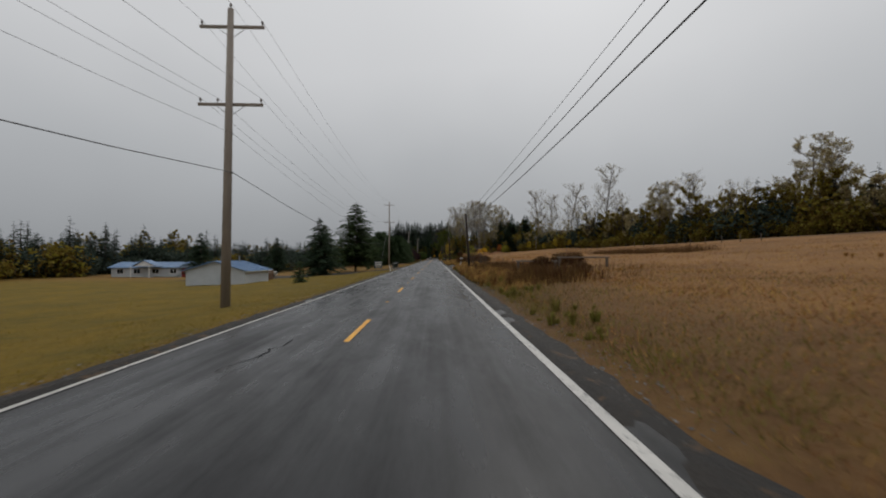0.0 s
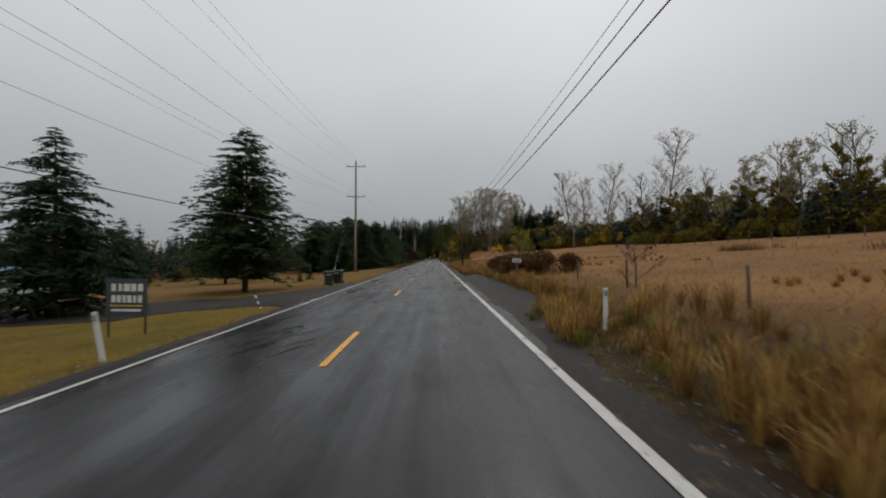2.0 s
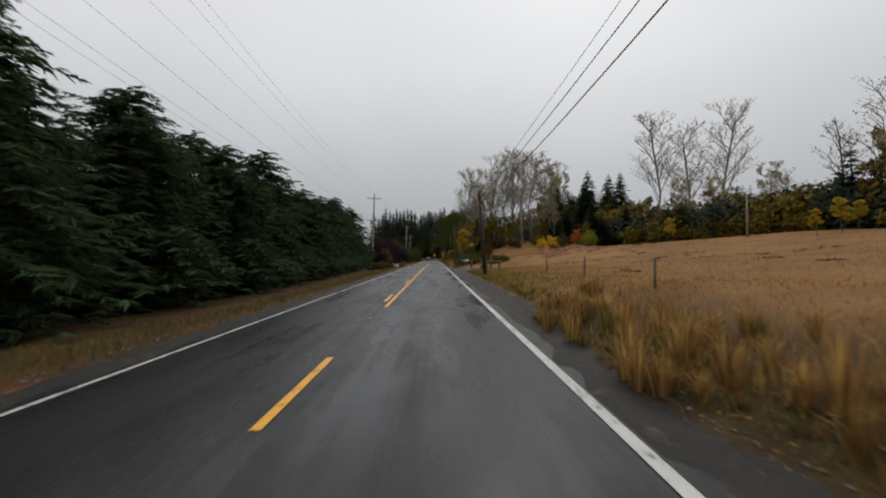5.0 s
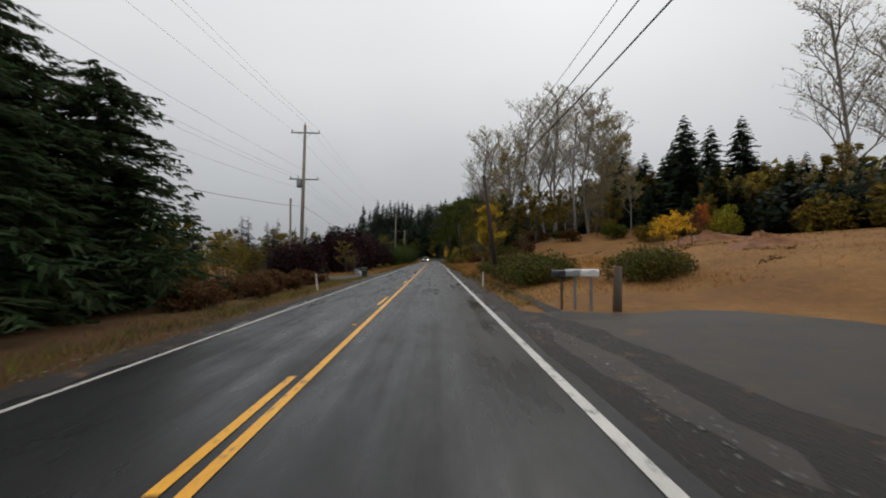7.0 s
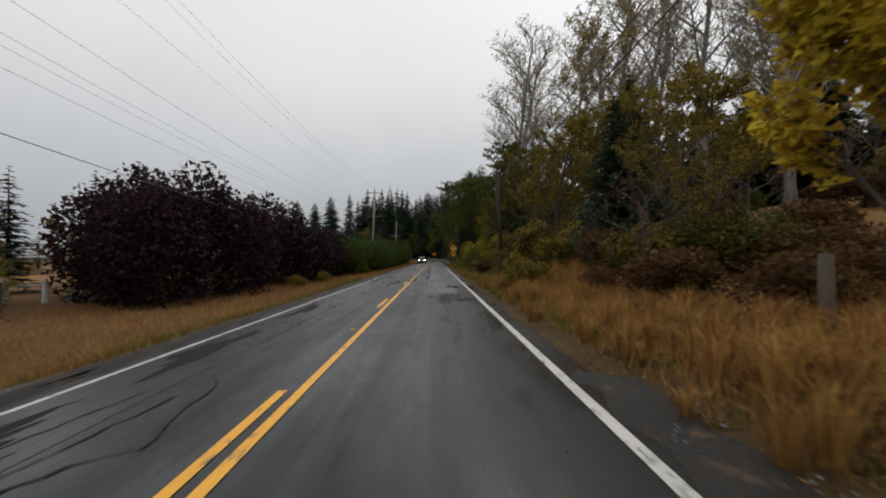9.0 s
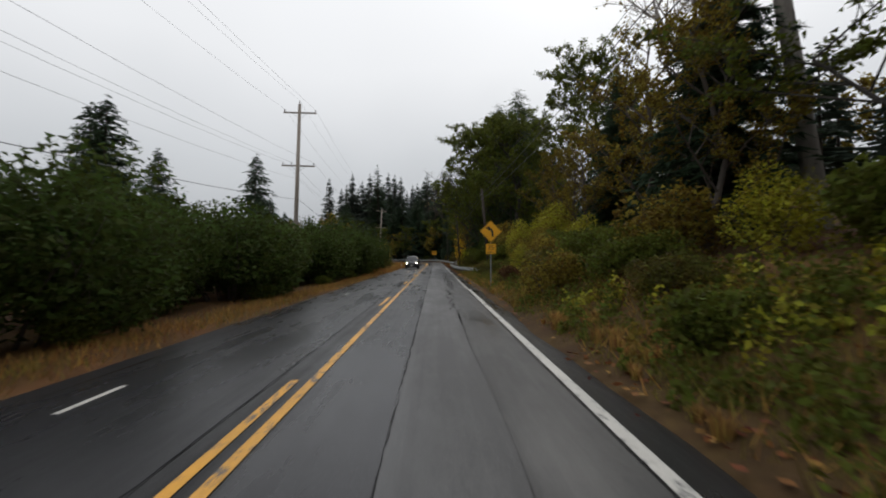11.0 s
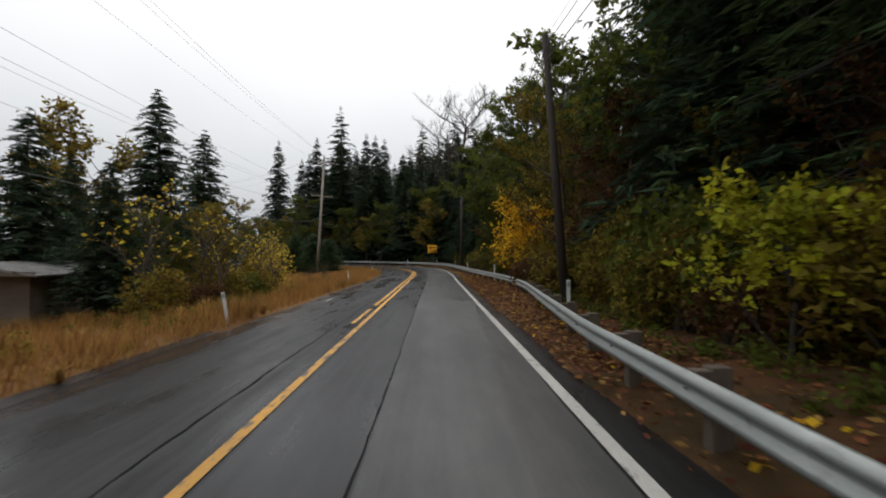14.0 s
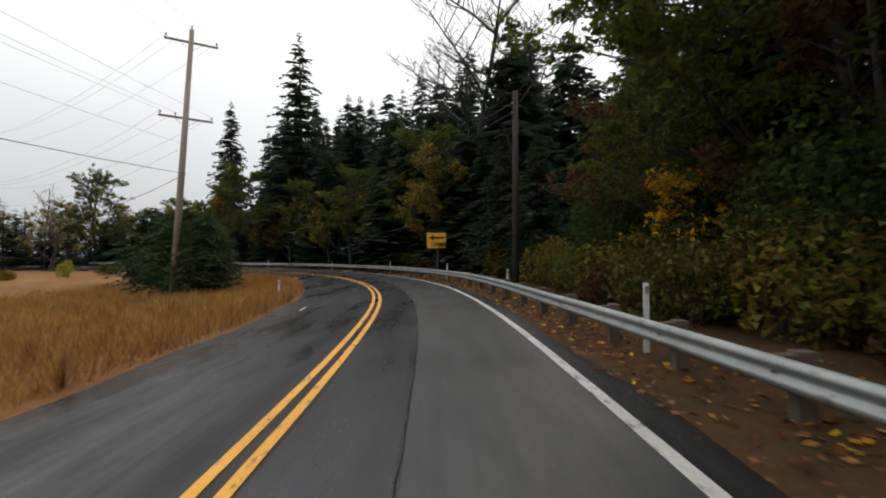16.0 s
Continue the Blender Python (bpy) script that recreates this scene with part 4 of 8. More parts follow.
USED = set()


def put(root, s, l, scale=1.0, turn=None, tall=1.0, sink=0.06, label=""):
    """Stands a plant at a station; the first call moves the plant itself, later ones copy it."""
    if root is olive and -15 < l < 14.5 and s < 400:
        root = olive_near
    if 240 < s < 400 and abs(l) < 28 and root is fir_slim:
        root = fir_near
    if 284 < s < 400 and abs(l) < 11 and (root is shrub_green or root is shrub_olive):
        root = green_near if root is shrub_green else olive_shrub_near
    x, y, z = spot(s, l, sink)
    t = (s * 47.3 + l * 31.7) % 360 if turn is None else turn
    m = pose(x, y, z, 0, 0, t) @ Matrix.Diagonal((scale, scale, scale * tall, 1))
    if root.name not in USED:
        USED.add(root.name)
        root.matrix_basis = m
        ob = root
    else:
        ob = copy_thing(root, Matrix.Identity(4))
        ob.matrix_basis = m
    if label:
        ob["label"] = label
    return ob


rnd = random.Random(11)
spruce = plant("spruce_tree", conifer(8.6, 3.7, 28, 11, 9, 3, low=0.03, top=0.75, twigs=3, size=0.75), BARK, NEEDLE, "dark blue-green spruce with boughs to the ground")
fir = plant("fir_tree", conifer(13.0, 5.6, 40, 10, 15, 8, low=0.09, droop=0.3, rise=0.25, top=0.6, size=0.5, twigs=4), BARK, NEEDLE_FIR, "broad green fir with open hanging boughs")
fir_slim = plant("fir_tree", conifer(15.0, 3.9, 32, 9, 5, 12, low=0.06, droop=0.42, top=0.8, size=1.1), BARK, NEEDLE, "tall dark green fir tree")
cedar_back = plant("cedar_tree", conifer(9.5, 4.3, 26, 11, 7, 22, low=0.02, droop=0.5, rise=0.3, top=0.42, size=0.95, limbs=False, twigs=3), BARK, NEEDLE_CEDAR, "bushy dark green cedar behind the roadside row")
cedar = plant("cedar_tree", conifer(9.5, 4.3, 30, 13, 11, 21, low=0.02, droop=0.55, rise=0.3, top=0.42, size=0.62, twigs=4), BARK, NEEDLE_CEDAR, "bushy dark green roadside cedar")
fir_back = plant("fir_tree", conifer(15.0, 3.9, 30, 8, 4, 14, low=0.06, droop=0.42, top=0.8, size=1.25, limbs=False), BARK, NEEDLE, "tall dark green fir in the wood at the bend")
young_fir = plant("young_fir_tree", conifer(2.5, 1.0, 14, 9, 5, 31, low=0.03, top=0.8, twigs=2), BARK, NEEDLE_FIR, "small young fir on the lawn")
giant_fir = plant("giant_fir_tree", conifer(38.0, 7.0, 38, 8, 5, 33, low=0.1, droop=0.35, top=0.8, size=1.0), BARK, NEEDLE, "very tall fir above the bend")
slope_fir = plant("tall_fir_tree", conifer(38.0, 8.2, 44, 10, 5, 35, low=0.05, droop=0.35, top=0.7, size=1.25, limbs=False), BARK, NEEDLE_HAZED, "very tall fir on the slope behind the bend")
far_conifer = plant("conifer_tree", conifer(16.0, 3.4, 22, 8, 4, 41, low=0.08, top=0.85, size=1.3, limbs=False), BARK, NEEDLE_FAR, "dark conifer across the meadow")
bare_round = plant("bare_tree", broadleaf(17, 6.2, 151, 500, 0.12, (14, 6, 5, 3), 0.42, 0.35, 0.012), BARK_WET, LEAF_TAN, "tall round-crowned bare tree behind the bend")
bare = plant("bare_tree", broadleaf(19, 5.2, 51, 1800, 0.12, (13, 6, 4, 3), 0.3, 0.75, 0.0095), BARK_PALE, LEAF_TAN, "tall pale cottonwood, nearly bare")
sparse = plant("sparse_tree", broadleaf(17, 4.8, 52, 9000, 0.13, (11, 6, 4, 3), 0.26, 0.7, 0.0105), BARK_PALE, LEAF_TAN, "tall pale-barked tree with thin faded leaves")
round_tree = plant("round_tree", bush(3.3, 3.2, 6.6, 158, 5200, 0.13, 26, 12, 0.5), BARK, LEAF_OLIVE, "round bushy tree with thin green leaves", "tree")
olive = plant("autumn_tree", broadleaf(11, 4.6, 53, 6000, 0.22, (10, 5, 4), 0.1, 0.45, 0.014), BARK, LEAF_OLIVE, "leafy tree turning olive in autumn")
olive_near = plant("autumn_tree", broadleaf(11, 4.6, 253, 9000, 0.13, (10, 5, 4), 0.1, 0.45, 0.014, broad=True), BARK, LEAF_OLIVE, "leafy roadside tree turning olive in autumn")
brown_tree = plant("autumn_tree", broadleaf(8.5, 3.6, 153, 3600, 0.15, (9, 5, 4), 0.08, 0.4, 0.012, 0.2), BARK, LEAF_RUST, "small tree with thin rust-brown leaves")
leafy = plant("leafy_tree", broadleaf(18, 6.5, 54, 26000, 0.165, (16, 6, 5), 0.04, 0.4, 0.012, 0.5), BARK_WET, LEAF_GREEN, "large dark green tree with hanging leaves")
drooping = plant("hemlock_tree", conifer(24.0, 4.4, 44, 11, 9, 254, low=0.06, droop=0.7, rise=0.2, top=0.36, size=0.36, twigs=4), BARK_WET, NEEDLE_FIR, "tall dark hemlock with hanging boughs beside the guardrail")
yellow = plant("yellow_tree", broadleaf(8.2, 2.3, 55, 9500, 0.14, (10, 5, 4), 0.2, 0.7, 0.011), BARK, LEAF_GOLD, "upright tree with yellow autumn leaves")
maple = plant("maple_tree", broadleaf(6.2, 3.4, 56, 1700, 0.26, (8, 5, 3), 0.12, 0.4, 0.012, broad=True), BARK, LEAF_YELLOW, "young maple with large yellow leaves")
maple_low = plant("maple_shrub", broadleaf(4.9, 2.3, 156, 1300, 0.17, (12, 6, 3), 0.03, 0.45, 0.007, broad=True), BARK_WET, LEAF_YELLOW, "young maple with large yellow leaves at the guardrail", "shrub", "", "foliage")
maple_red = plant("maple_shrub", broadleaf(4.9, 2.0, 159, 1500, 0.17, (12, 6, 3), 0.05, 0.5, 0.009, broad=True), BARK, LEAF_ORANGE, "small maple with red-orange leaves at the field's edge", "shrub", "", "foliage")
sapling = plant("sapling", broadleaf(4.4, 1.7, 257, 170, 0.12, (9, 5, 3), 0.12, 0.45, 0.011, broad=True), BARK, LEAF_GOLD, "thin sapling with scattered yellow autumn leaves")
sapling_gold = plant("sapling", broadleaf(3.5, 1.4, 258, 800, 0.09, (10, 5, 4), 0.1, 0.6, 0.011, broad=True), BARK, LEAF_LIME, "sapling with yellow-green autumn leaves behind the brambles")
plum = plant("plum_tree", bush(3.3, 3.1, 5.8, 57, 8500, 0.16, 22, 12), BARK, LEAF_PURPLE, "dark purple-leaved plum tree by the road")
laurel = plant("laurel_bush", bush(2.9, 2.6, 4.4, 61, 11500, 0.105, 16, 12), BARK, LEAF_HEDGE, "tall dark green roadside hedge bush", "bush", "", "foliage")
shrub_green = plant("shrub", bush(1.7, 1.5, 1.9, 62, 2600, 0.125, 14, 8), BARK, LEAF_GREEN, "dense green shrub on the bank", "shrub", "", "foliage")
shrub_lime = plant("shrub", bush(1.7, 1.5, 2.8, 63, 3400, 0.085, 14, 9), BARK, LEAF_LIME, "shrub with yellow-green autumn leaves", "shrub", "", "foliage")
lime_bush = plant("shrub", broadleaf(2.7, 1.4, 163, 2400, 0.095, (10, 5, 3), 0.03, 0.5, 0.009, broad=True), BARK_WET, LEAF_FRESH, "shrub with yellow-green leaves", "shrub", "", "foliage")
shrub_rust = plant("shrub", bush(1.8, 1.6, 1.5, 64, 2600, 0.1, 30, 9), BARK, LEAF_RUST, "rust-brown thicket of dry brambles", "shrub", "", "foliage")
shrub_olive = plant("shrub", bush(1.9, 1.7, 2.6, 65, 2800, 0.125, 16, 8), BARK, LEAF_OLIVE, "shrub turning olive in autumn", "shrub", "", "foliage")
green_near = plant("shrub", bush(1.7, 1.5, 1.9, 262, 2600, 0.105, 14, 8), BARK, LEAF_GREEN, "dense green roadside shrub", "shrub", "", "foliage")
olive_shrub_near = plant("shrub", bush(1.9, 1.7, 2.6, 265, 2600, 0.105, 16, 8), BARK, LEAF_OLIVE, "roadside shrub turning olive in autumn", "shrub", "", "foliage")
fir_near = plant("fir_tree", conifer(15.0, 3.9, 36, 11, 9, 212, low=0.05, droop=0.45, top=0.7, size=0.8, twigs=4), BARK, NEEDLE, "tall dark green fir tree beside the road")
shrub_gold = plant("shrub", bush(1.8, 1.6, 2.7, 266, 1100, 0.075, 34, 9), BARK, LEAF_GOLD, "thin roadside shrub with yellow autumn leaves", "shrub", "", "foliage")
bramble = plant("bramble_mound", bush(2.1, 1.9, 1.7, 66, 5200, 0.09, 22, 12), BARK, LEAF_BRAMBLE, "rounded mound of green brambles", "bramble", "", "foliage")
twiggy = plant("twiggy_shrub", broadleaf(2.6, 1.5, 67, 120, 0.1, (9, 5, 4), 0.02, 0.3, 0.012), BARK, LEAF_RUST, "bare twiggy shrub by the pole", "shrub")


def plant_all():
    # lawn and house side
    put(spruce, 73, -17.8, 1.15)
    put(fir, 87.2, -14.3, 1.08, 40)
    put(fir, 107, -25.5, 0.9, 200)
    put(young_fir, 48, -13.3)
    put(young_fir, 101, -14.0, 0.5)
    put(young_fir, 107, -14.6, 0.65)
    put(spruce, 103, -36, 1.0)
    put(spruce, 92, -48, 1.1)
    put(spruce, 30, -62, 1.3)
    put(spruce, 44, -78, 1.2)
    # roadside cedars
    r = rnd
    for s, l, k in ((124, -14.5, .7), (130, -11.5, .75), (137, -10.2, .8), (136, -15.5, .95), (144, -10.8, .85), (144, -17, 1.0), (151, -10.4, .85), (152, -16, 1.0), (158, -11, .9), (160, -17, 1.05), (166, -10.6, .85), (168, -16, 1.0), (174, -11.2, .9), (177, -16.5, .95), (182, -11.6, .85), (187, -12, .95), (191, -13.5, .95), (193.5, -11.6, .85), (199, -19, .6), (203, -22, .7), (208, -25, .75), (195, -17, .8), (190, -20, .9), (128, -20, .9), (140, -22, 1.0), (155, -23, 1.1), (172, -22, 1.1)):
        put(cedar if l > -14 else cedar_back, s, l, k * 1.15, None, r.uniform(.9, 1.1))
    # past the cedars: brambles, plums and a drive
    for s, l in ((193, -7.5), (197, -8.4), (201, -7.2), (204, -9.6), (208, -8.0), (198, -12), (211, -11)):
        put(shrub_rust, s, l, r.uniform(.7, .95))
    for i in range(12):
        put(shrub_rust, 192 + i * 1.7, -6.6 - 1.1 * (i % 3), r.uniform(.55, .75))
    for s, l, k in ((228, -27, .5), (236, -24, .55), (243, -28, .6), (233, -33, .6), (250, -25, .6), (256, -22, .55), (213, -30, .5), (206, -34, .5)):
        put(far_conifer, s, l, k)
    put(round_tree, 220.5, -20, .9)
    put(cedar_back, 229.8, -13.4, .4)
    put(cedar_back, 232.5, -16, .45)
    put(olive, 236.2, -10.4, .36)
    put(twiggy, 235.4, -9.2, 1.0)
    for kind, s, l, k in ((olive, 238, -19.5, .5), (olive, 243, -23, .55), (far_conifer, 262, -26, .55), (olive, 256, -21, .55), (far_conifer, 258, -30, .6), (far_conifer, 233, -19.5, .45), (round_tree, 236, -24, .8), (far_conifer, 253, -17, .55), (brown_tree, 230, -24, .7), (olive, 226, -30, .6), (far_conifer, 221, -33, .5)):
        put(kind, s, l, k)
    put(olive, 232, -31, .65)
    put(shrub_olive, 222, -24, 1.1)
    put(far_conifer, 228, -38, .5)
    put(far_conifer, 240, -40, .6)
    for s, l, k in ((214, -9.4, .7), (215.5, -11.5, .72), (248.5, -13.4, 1.1), (251, -16.5, 1.3), (253.5, -13.0, 1.35), (258, -13.4, 1.25), (262.5, -12, 1.15), (266, -10.6, 1.0), (270, -9.6, .85)):
        put(plum, s, l, k, None, 1.12 if s > 240 else 1.0)
    for s, l in ((258, -8.6), (262, -7.6)):
        put(shrub_olive, s, l, .45)
    # tall hedge
    for i in range(19):
        s = 273 + i * 3.5
        put(laurel, s, -8.6 - 0.9 * math.sin(i * 1.7), r.uniform(.85, 1.15) * (1.0 if s < 288 else 1.22), None, r.uniform(.85, 1.15))
        if i % 2:
            put(laurel, s + 1.5, -13, r.uniform(1.1, 1.4))
        if i % 3 == 0:
            put(shrub_green, s, -6.2, r.uniform(.4, .6))
    put(laurel, 339.5, -9.8, 1.0)
    put(laurel, 343, -10.8, .95)
    for s, l, k in ((270, -17, .62), (281, -16, .66), (296, -15, .72), (300, -19, .8), (311, -22, .8), (331, -20, .7), (342, -26.5, 1.3), (322, -15, .5), (328, -14, .5), (334, -14.5, .48), (317, -16, .55)):
        put(fir_slim, s, l, k)
    # past the shed
    put(fir_slim, 370, -18, 1.0)
    put(fir_slim, 383, -21, 1.05)
    put(olive, 366, -20, .9)
    put(sparse, 358, -26, .55)
    put(shrub_gold, 371.6, -10.6, 1.25, None, 1.25)
    put(shrub_gold, 375.4, -12.6, 1.15, None, 1.25)
    put(sapling, 372.6, -11.6, 1.0)
    put(sapling, 374.6, -11.4, .9)
    put(shrub_olive, 375.5, -12.8, 1.3)
    put(shrub_olive, 366, -11.5, 1.0)
    put(shrub_olive, 380, -14, .9)
    put(shrub_green, 364, -10, .7)
    put(yellow, 361, -14.5, .6)
    put(twiggy, 377.5, -7.9, .6)
    put(twiggy, 379, -9.6, .5)
    # thicket between the shed and the meadow
    for kind, s, l, k in ((fir_slim, 355.5, -10.5, .42), (leafy, 358.5, -11, .24), (olive, 359.5, -8.8, .36), (olive, 362, -9.6, .42), (fir_slim, 361.5, -17, .55), (shrub_olive, 354, -7.8, .8), (shrub_rust, 356.5, -7.4, .8), (shrub_olive, 359, -7.6, .75), (shrub_green, 361.5, -7.8, .8), (shrub_olive, 364, -8.8, .8), (leafy, 350, -13.5, .3), (fir_slim, 357, -15, .6)):
        put(kind, s, l, k)
    for kind, s, l, k in ((sapling, 354.6, -8.4, 1.0), (sapling, 357.4, -7.4, .9), (shrub_olive, 362.5, -7.6, .7), (sapling, 365.0, -8.0, .8), (sapling, 366.5, -9.2, .8)):
        put(kind, s, l, k)
    for s, l, k in ((404, -9.5, .55), (409, -11, .65), (414, -9.5, .6), (418, -12, .7), (424, -10, .65), (430, -12, .8), (436, -10, .7)):
        put(cedar_back, s, l, k)
    for s, l, k in ((385, -34, .5), (392, -44, .6), (398, -52, .55), (388, -60, .6), (378, -66, .7)):
        put(far_conifer, s, l, k)
    # low shrubs across the meadow
    for kind, x, y, k in ((shrub_lime, -45, 428, .8), (shrub_green, -41, 429, .9), (shrub_olive, -49, 424, .6), (shrub_green, -53, 427, .7), (shrub_olive, -37.5, 431, .8), (shrub_rust, -33, 430, .9)):
        s, l = station([x], [y])
        put(kind, float(s[0]), float(l[0]), k)
    # right-hand field edge
    put(twiggy, 51.6, 6.3, .6)
    put(twiggy, 46.5, 7.0, .45)
    for s, l, k in ((30, 9.5, .8), (33, 11.5, .9), (35, 13.5, .8), (27, 11, .5)):
        put(shrub_rust, s, l, k)
    for s, l, k in ((79, 8.0, .9), (82, 9.2, 1.1), (84.5, 8.0, 1.0), (86, 10.5, 1.1), (81, 11.5, .9)):
        put(shrub_rust, s, l, k)
    put(sapling_gold, 86.2, 8.8, .95)
    put(sapling_gold, 87.6, 9.6, .8)
    put(twiggy, 66, 9, .6)
    for s, l, k in ((194.5, 11.0, .95), (196.3, 12.6, .8), (197.5, 6.7, .8), (199, 7.8, 1.0), (201.5, 6.8, .78)):
        put(bramble, s, l, k)
    for s, l, k in ((205.5, 7.0, .75), (206.5, 7.8, 1.0), (209, 8.8, 1.0), (209.5, 6.7, .75), (212, 7.4, .9), (213, 9.6, 1.0), (216, 7.2, .7), (218, 9, .8)):
        put(bramble, s, l, k)
    # thicket and cottonwoods ahead of the woods
    put(yellow, 232, 9.4, 1.0, label="upright tree with yellow autumn leaves")
    put(yellow, 178, 52, .55)
    put(yellow, 184, 60, .5)
    put(yellow, 176, 47, .4)
    put(yellow, 210, 48, .6)
    for s, l, k in ((264, 27, 1.5), (270, 22, 1.5), (262, 33, 1.4), (288, 14.8, 1.55), (279, 31, 1.55), (284, 48, 1.4), (276, 44, 1.35), (291, 24, 1.5), (300, 19, 1.35), (258, 29, 1.35), (269, 38.5, 1.5), (273, 27, 1.55), (295, 17, 1.6), (266, 18, 1.2), (214, 60, .7), (207, 66, .75), (221, 57, .75)):
        put(bare if int(s) % 3 < 2 and s > 230 else sparse, s, l, k)
    for s, l, k in ((242, 11, .6), (249, 12, .7), (253, 20, .8), (255, 10.5, .7), (259, 15, .8), (264, 11.5, .75), (270, 16, .9), (273, 12, .9), (252, 34, .5), (236, 40, .5), (259, 26, .7)):
        put(olive, s, l, k)
    for s, l, k in ((246, 10.5, .55), (252, 14, .7), (262, 19, .75), (278, 14, .8), (284, 18, .9), (290, 13, .85), (297, 16, .8), (304, 15, .8), (311, 18, .9), (236, 45, .6), (230, 52, .65), (226, 60, .65), (241, 55, .7)):
        put(fir_slim, s, l, k)
    for s, l, k in ((281, 11.5, .75), (288, 10.8, .7), (294, 11.4, .8), (302, 11.2, .6), (308, 12.6, .6), (316, 13, .7), (325, 11, .85), (300, 17, .7), (319, 19, 1.0)):
        put(leafy if int(s) % 2 else olive, s, l, k)
    # bank shrubs
    for i in range(26):
        s = 240 + i * 2.9
        kind = (shrub_green, shrub_olive, bramble, shrub_green, shrub_rust, shrub_lime, shrub_green, bramble)[i % 8]
        if s < 266:
            kind = (shrub_rust, twiggy, shrub_olive, shrub_rust)[i % 4]
        put(kind, s, 7.2 + 1.2 * math.sin(i * 2.1), r.uniform(.55, .85))
        put((shrub_olive, shrub_green, shrub_green, shrub_lime)[i % 4], s + 1.2, 9.6 + math.sin(i), r.uniform(.8, 1.15))
    for i in range(26):
        put((shrub_rust, shrub_olive, bramble, shrub_rust, twiggy)[i % 5], 237 + (i * 7) % 30, 8.5 + (i * 3.7) % 11, r.uniform(.9, 1.4))
    put(drooping, 346, 11.2, 1.1)
    put(drooping, 356, 12.4, 1.15)
    put(drooping, 337, 11.4, 1.0)
    put(drooping, 328, 12.5, .9)
    put(drooping, 341, 14.5, 1.1)
    put(leafy, 383, 12.5, 1.0)
    put(fir_slim, 386, 13, 1.0)
    put(fir_slim, 388.5, 16.5, 1.1)
    put(leafy, 386.5, 10.6, .5)
    put(leafy, 379.5, 13.5, .8)
    put(leafy, 391, 13, .5)
    for s, l, k in ((287, 7.4, .75), (289, 8.6, .9), (290.6, 7.0, .7), (292.2, 8.2, .9), (294, 7.2, .8), (295.8, 8.8, 1.0), (297.5, 7.6, .8), (299, 9.2, 1.0)):
        put(shrub_olive if int(s) % 3 == 0 else shrub_green, s, l, k)
    put(shrub_lime, 306, 11.2, 1.3)
    put(shrub_lime, 310.5, 12, 1.3)
    for s, l, k in ((302.5, 8.4, .8), (304.2, 9.6, .95), (305.8, 8.2, .75), (307.5, 9.4, .9), (309, 8.0, .75), (300.5, 8.8, .8)):
        put(shrub_rust if int(s * 2) % 3 == 0 else shrub_olive, s, l, k)
    for s, l, k in ((234, 9.2, .9), (236, 11.5, 1.0), (239, 9.0, .9), (241, 12.2, 1.0), (243.5, 10, .9), (237.5, 14, 1.1)):
        put(shrub_rust, s, l, k)
    # dark wood behind the guardrail
    for s, l, k in ((341, 9.4, 1.15), (349, 12.5, 1.25), (358, 14, .8), (335, 12, 1.1), (345, 15, 1.2), (365, 14, .75), (374, 12.5, 1.0), (353, 17, 1.3)):
        put(leafy, s, l, k)
    for s, l, k in ((330, 12, .8), (333, 16, 1.0), (339, 13, 1.1), (352, 12, 1.2), (361, 17, 1.0), (366, 16.5, 1.0), (370, 19, 1.3), (378, 15, 1.2), (384, 17, 1.1), (390, 14.5, .8), (396, 16, .95), (402, 19, 1.0), (346, 22, 1.3), (362, 24, 1.4), (380, 24, 1.5)):
        put(fir_slim, s, l, k)
    for s, l, k in ((326, 8.8, .75), (331, 8.2, .8), (337, 8.0, .8), (343, 8.4, .7), (351, 8.0, .8), (357, 7.6, .8), (363, 8.4, .9), (369, 12.0, .9), (377.5, 8.6, .9), (381, 8.6, .95), (387, 8.6, .9), (393, 8.8, .9), (399, 9, .9)):
        put((shrub_olive, shrub_green, shrub_green)[int(s) % 3], s, l, k * 1.2)
    for i in range(34):
        q = 326 + i * 2.6
        if 391 < q < 409:
            continue
        kind = (shrub_olive, shrub_rust, shrub_green, shrub_olive, shrub_lime, shrub_green, shrub_rust)[i % 7]
        if q < 341:
            put((shrub_green, bramble)[i % 2], q, 7.6, r.uniform(.8, 1.1))
            put(laurel, q + 1, 10.5, r.uniform(.8, 1.0))
            continue
        if q > 372:
            kind = (shrub_green, bramble, shrub_rust)[i % 3]
        k, tall = r.uniform(.8, 1.15), r.uniform(1.0, 1.5)
        if not 362 < q < 376:
            put(kind, q, 8.2 + 0.9 * math.sin(i * 1.3), k, None, tall)
        size = r.uniform(.9, 1.2)
        if q > 376:
            put((laurel, shrub_green, laurel)[i % 3], q + 1.2, 10.4 + 0.8 * math.sin(i * 2.2), size)
        else:
            put((olive, shrub_olive, shrub_green)[i % 3], q + 1.2, 10.4 + 0.8 * math.sin(i * 2.2), (.42 if i % 3 == 0 else 1.5) * size)
    for i in range(34):
        put((shrub_green, shrub_olive, bramble, shrub_green, shrub_rust)[i % 5], 310 + (i * 5.3) % 19, 8.6 + (i * 3.1) % 10, r.uniform(.9, 1.4))
    for s, l, k in ((244, 36, .52), (250, 40, .58), (240, 40, .5), (256, 36, .6), (246, 46, .62), (237, 44, .5)):
        put(fir_slim, s, l, k)
    for s, l, k in ((234, 58, 1.6), (234, 66, 1.45), (238, 80, 1.75)):
        put(bare, s, l, k)
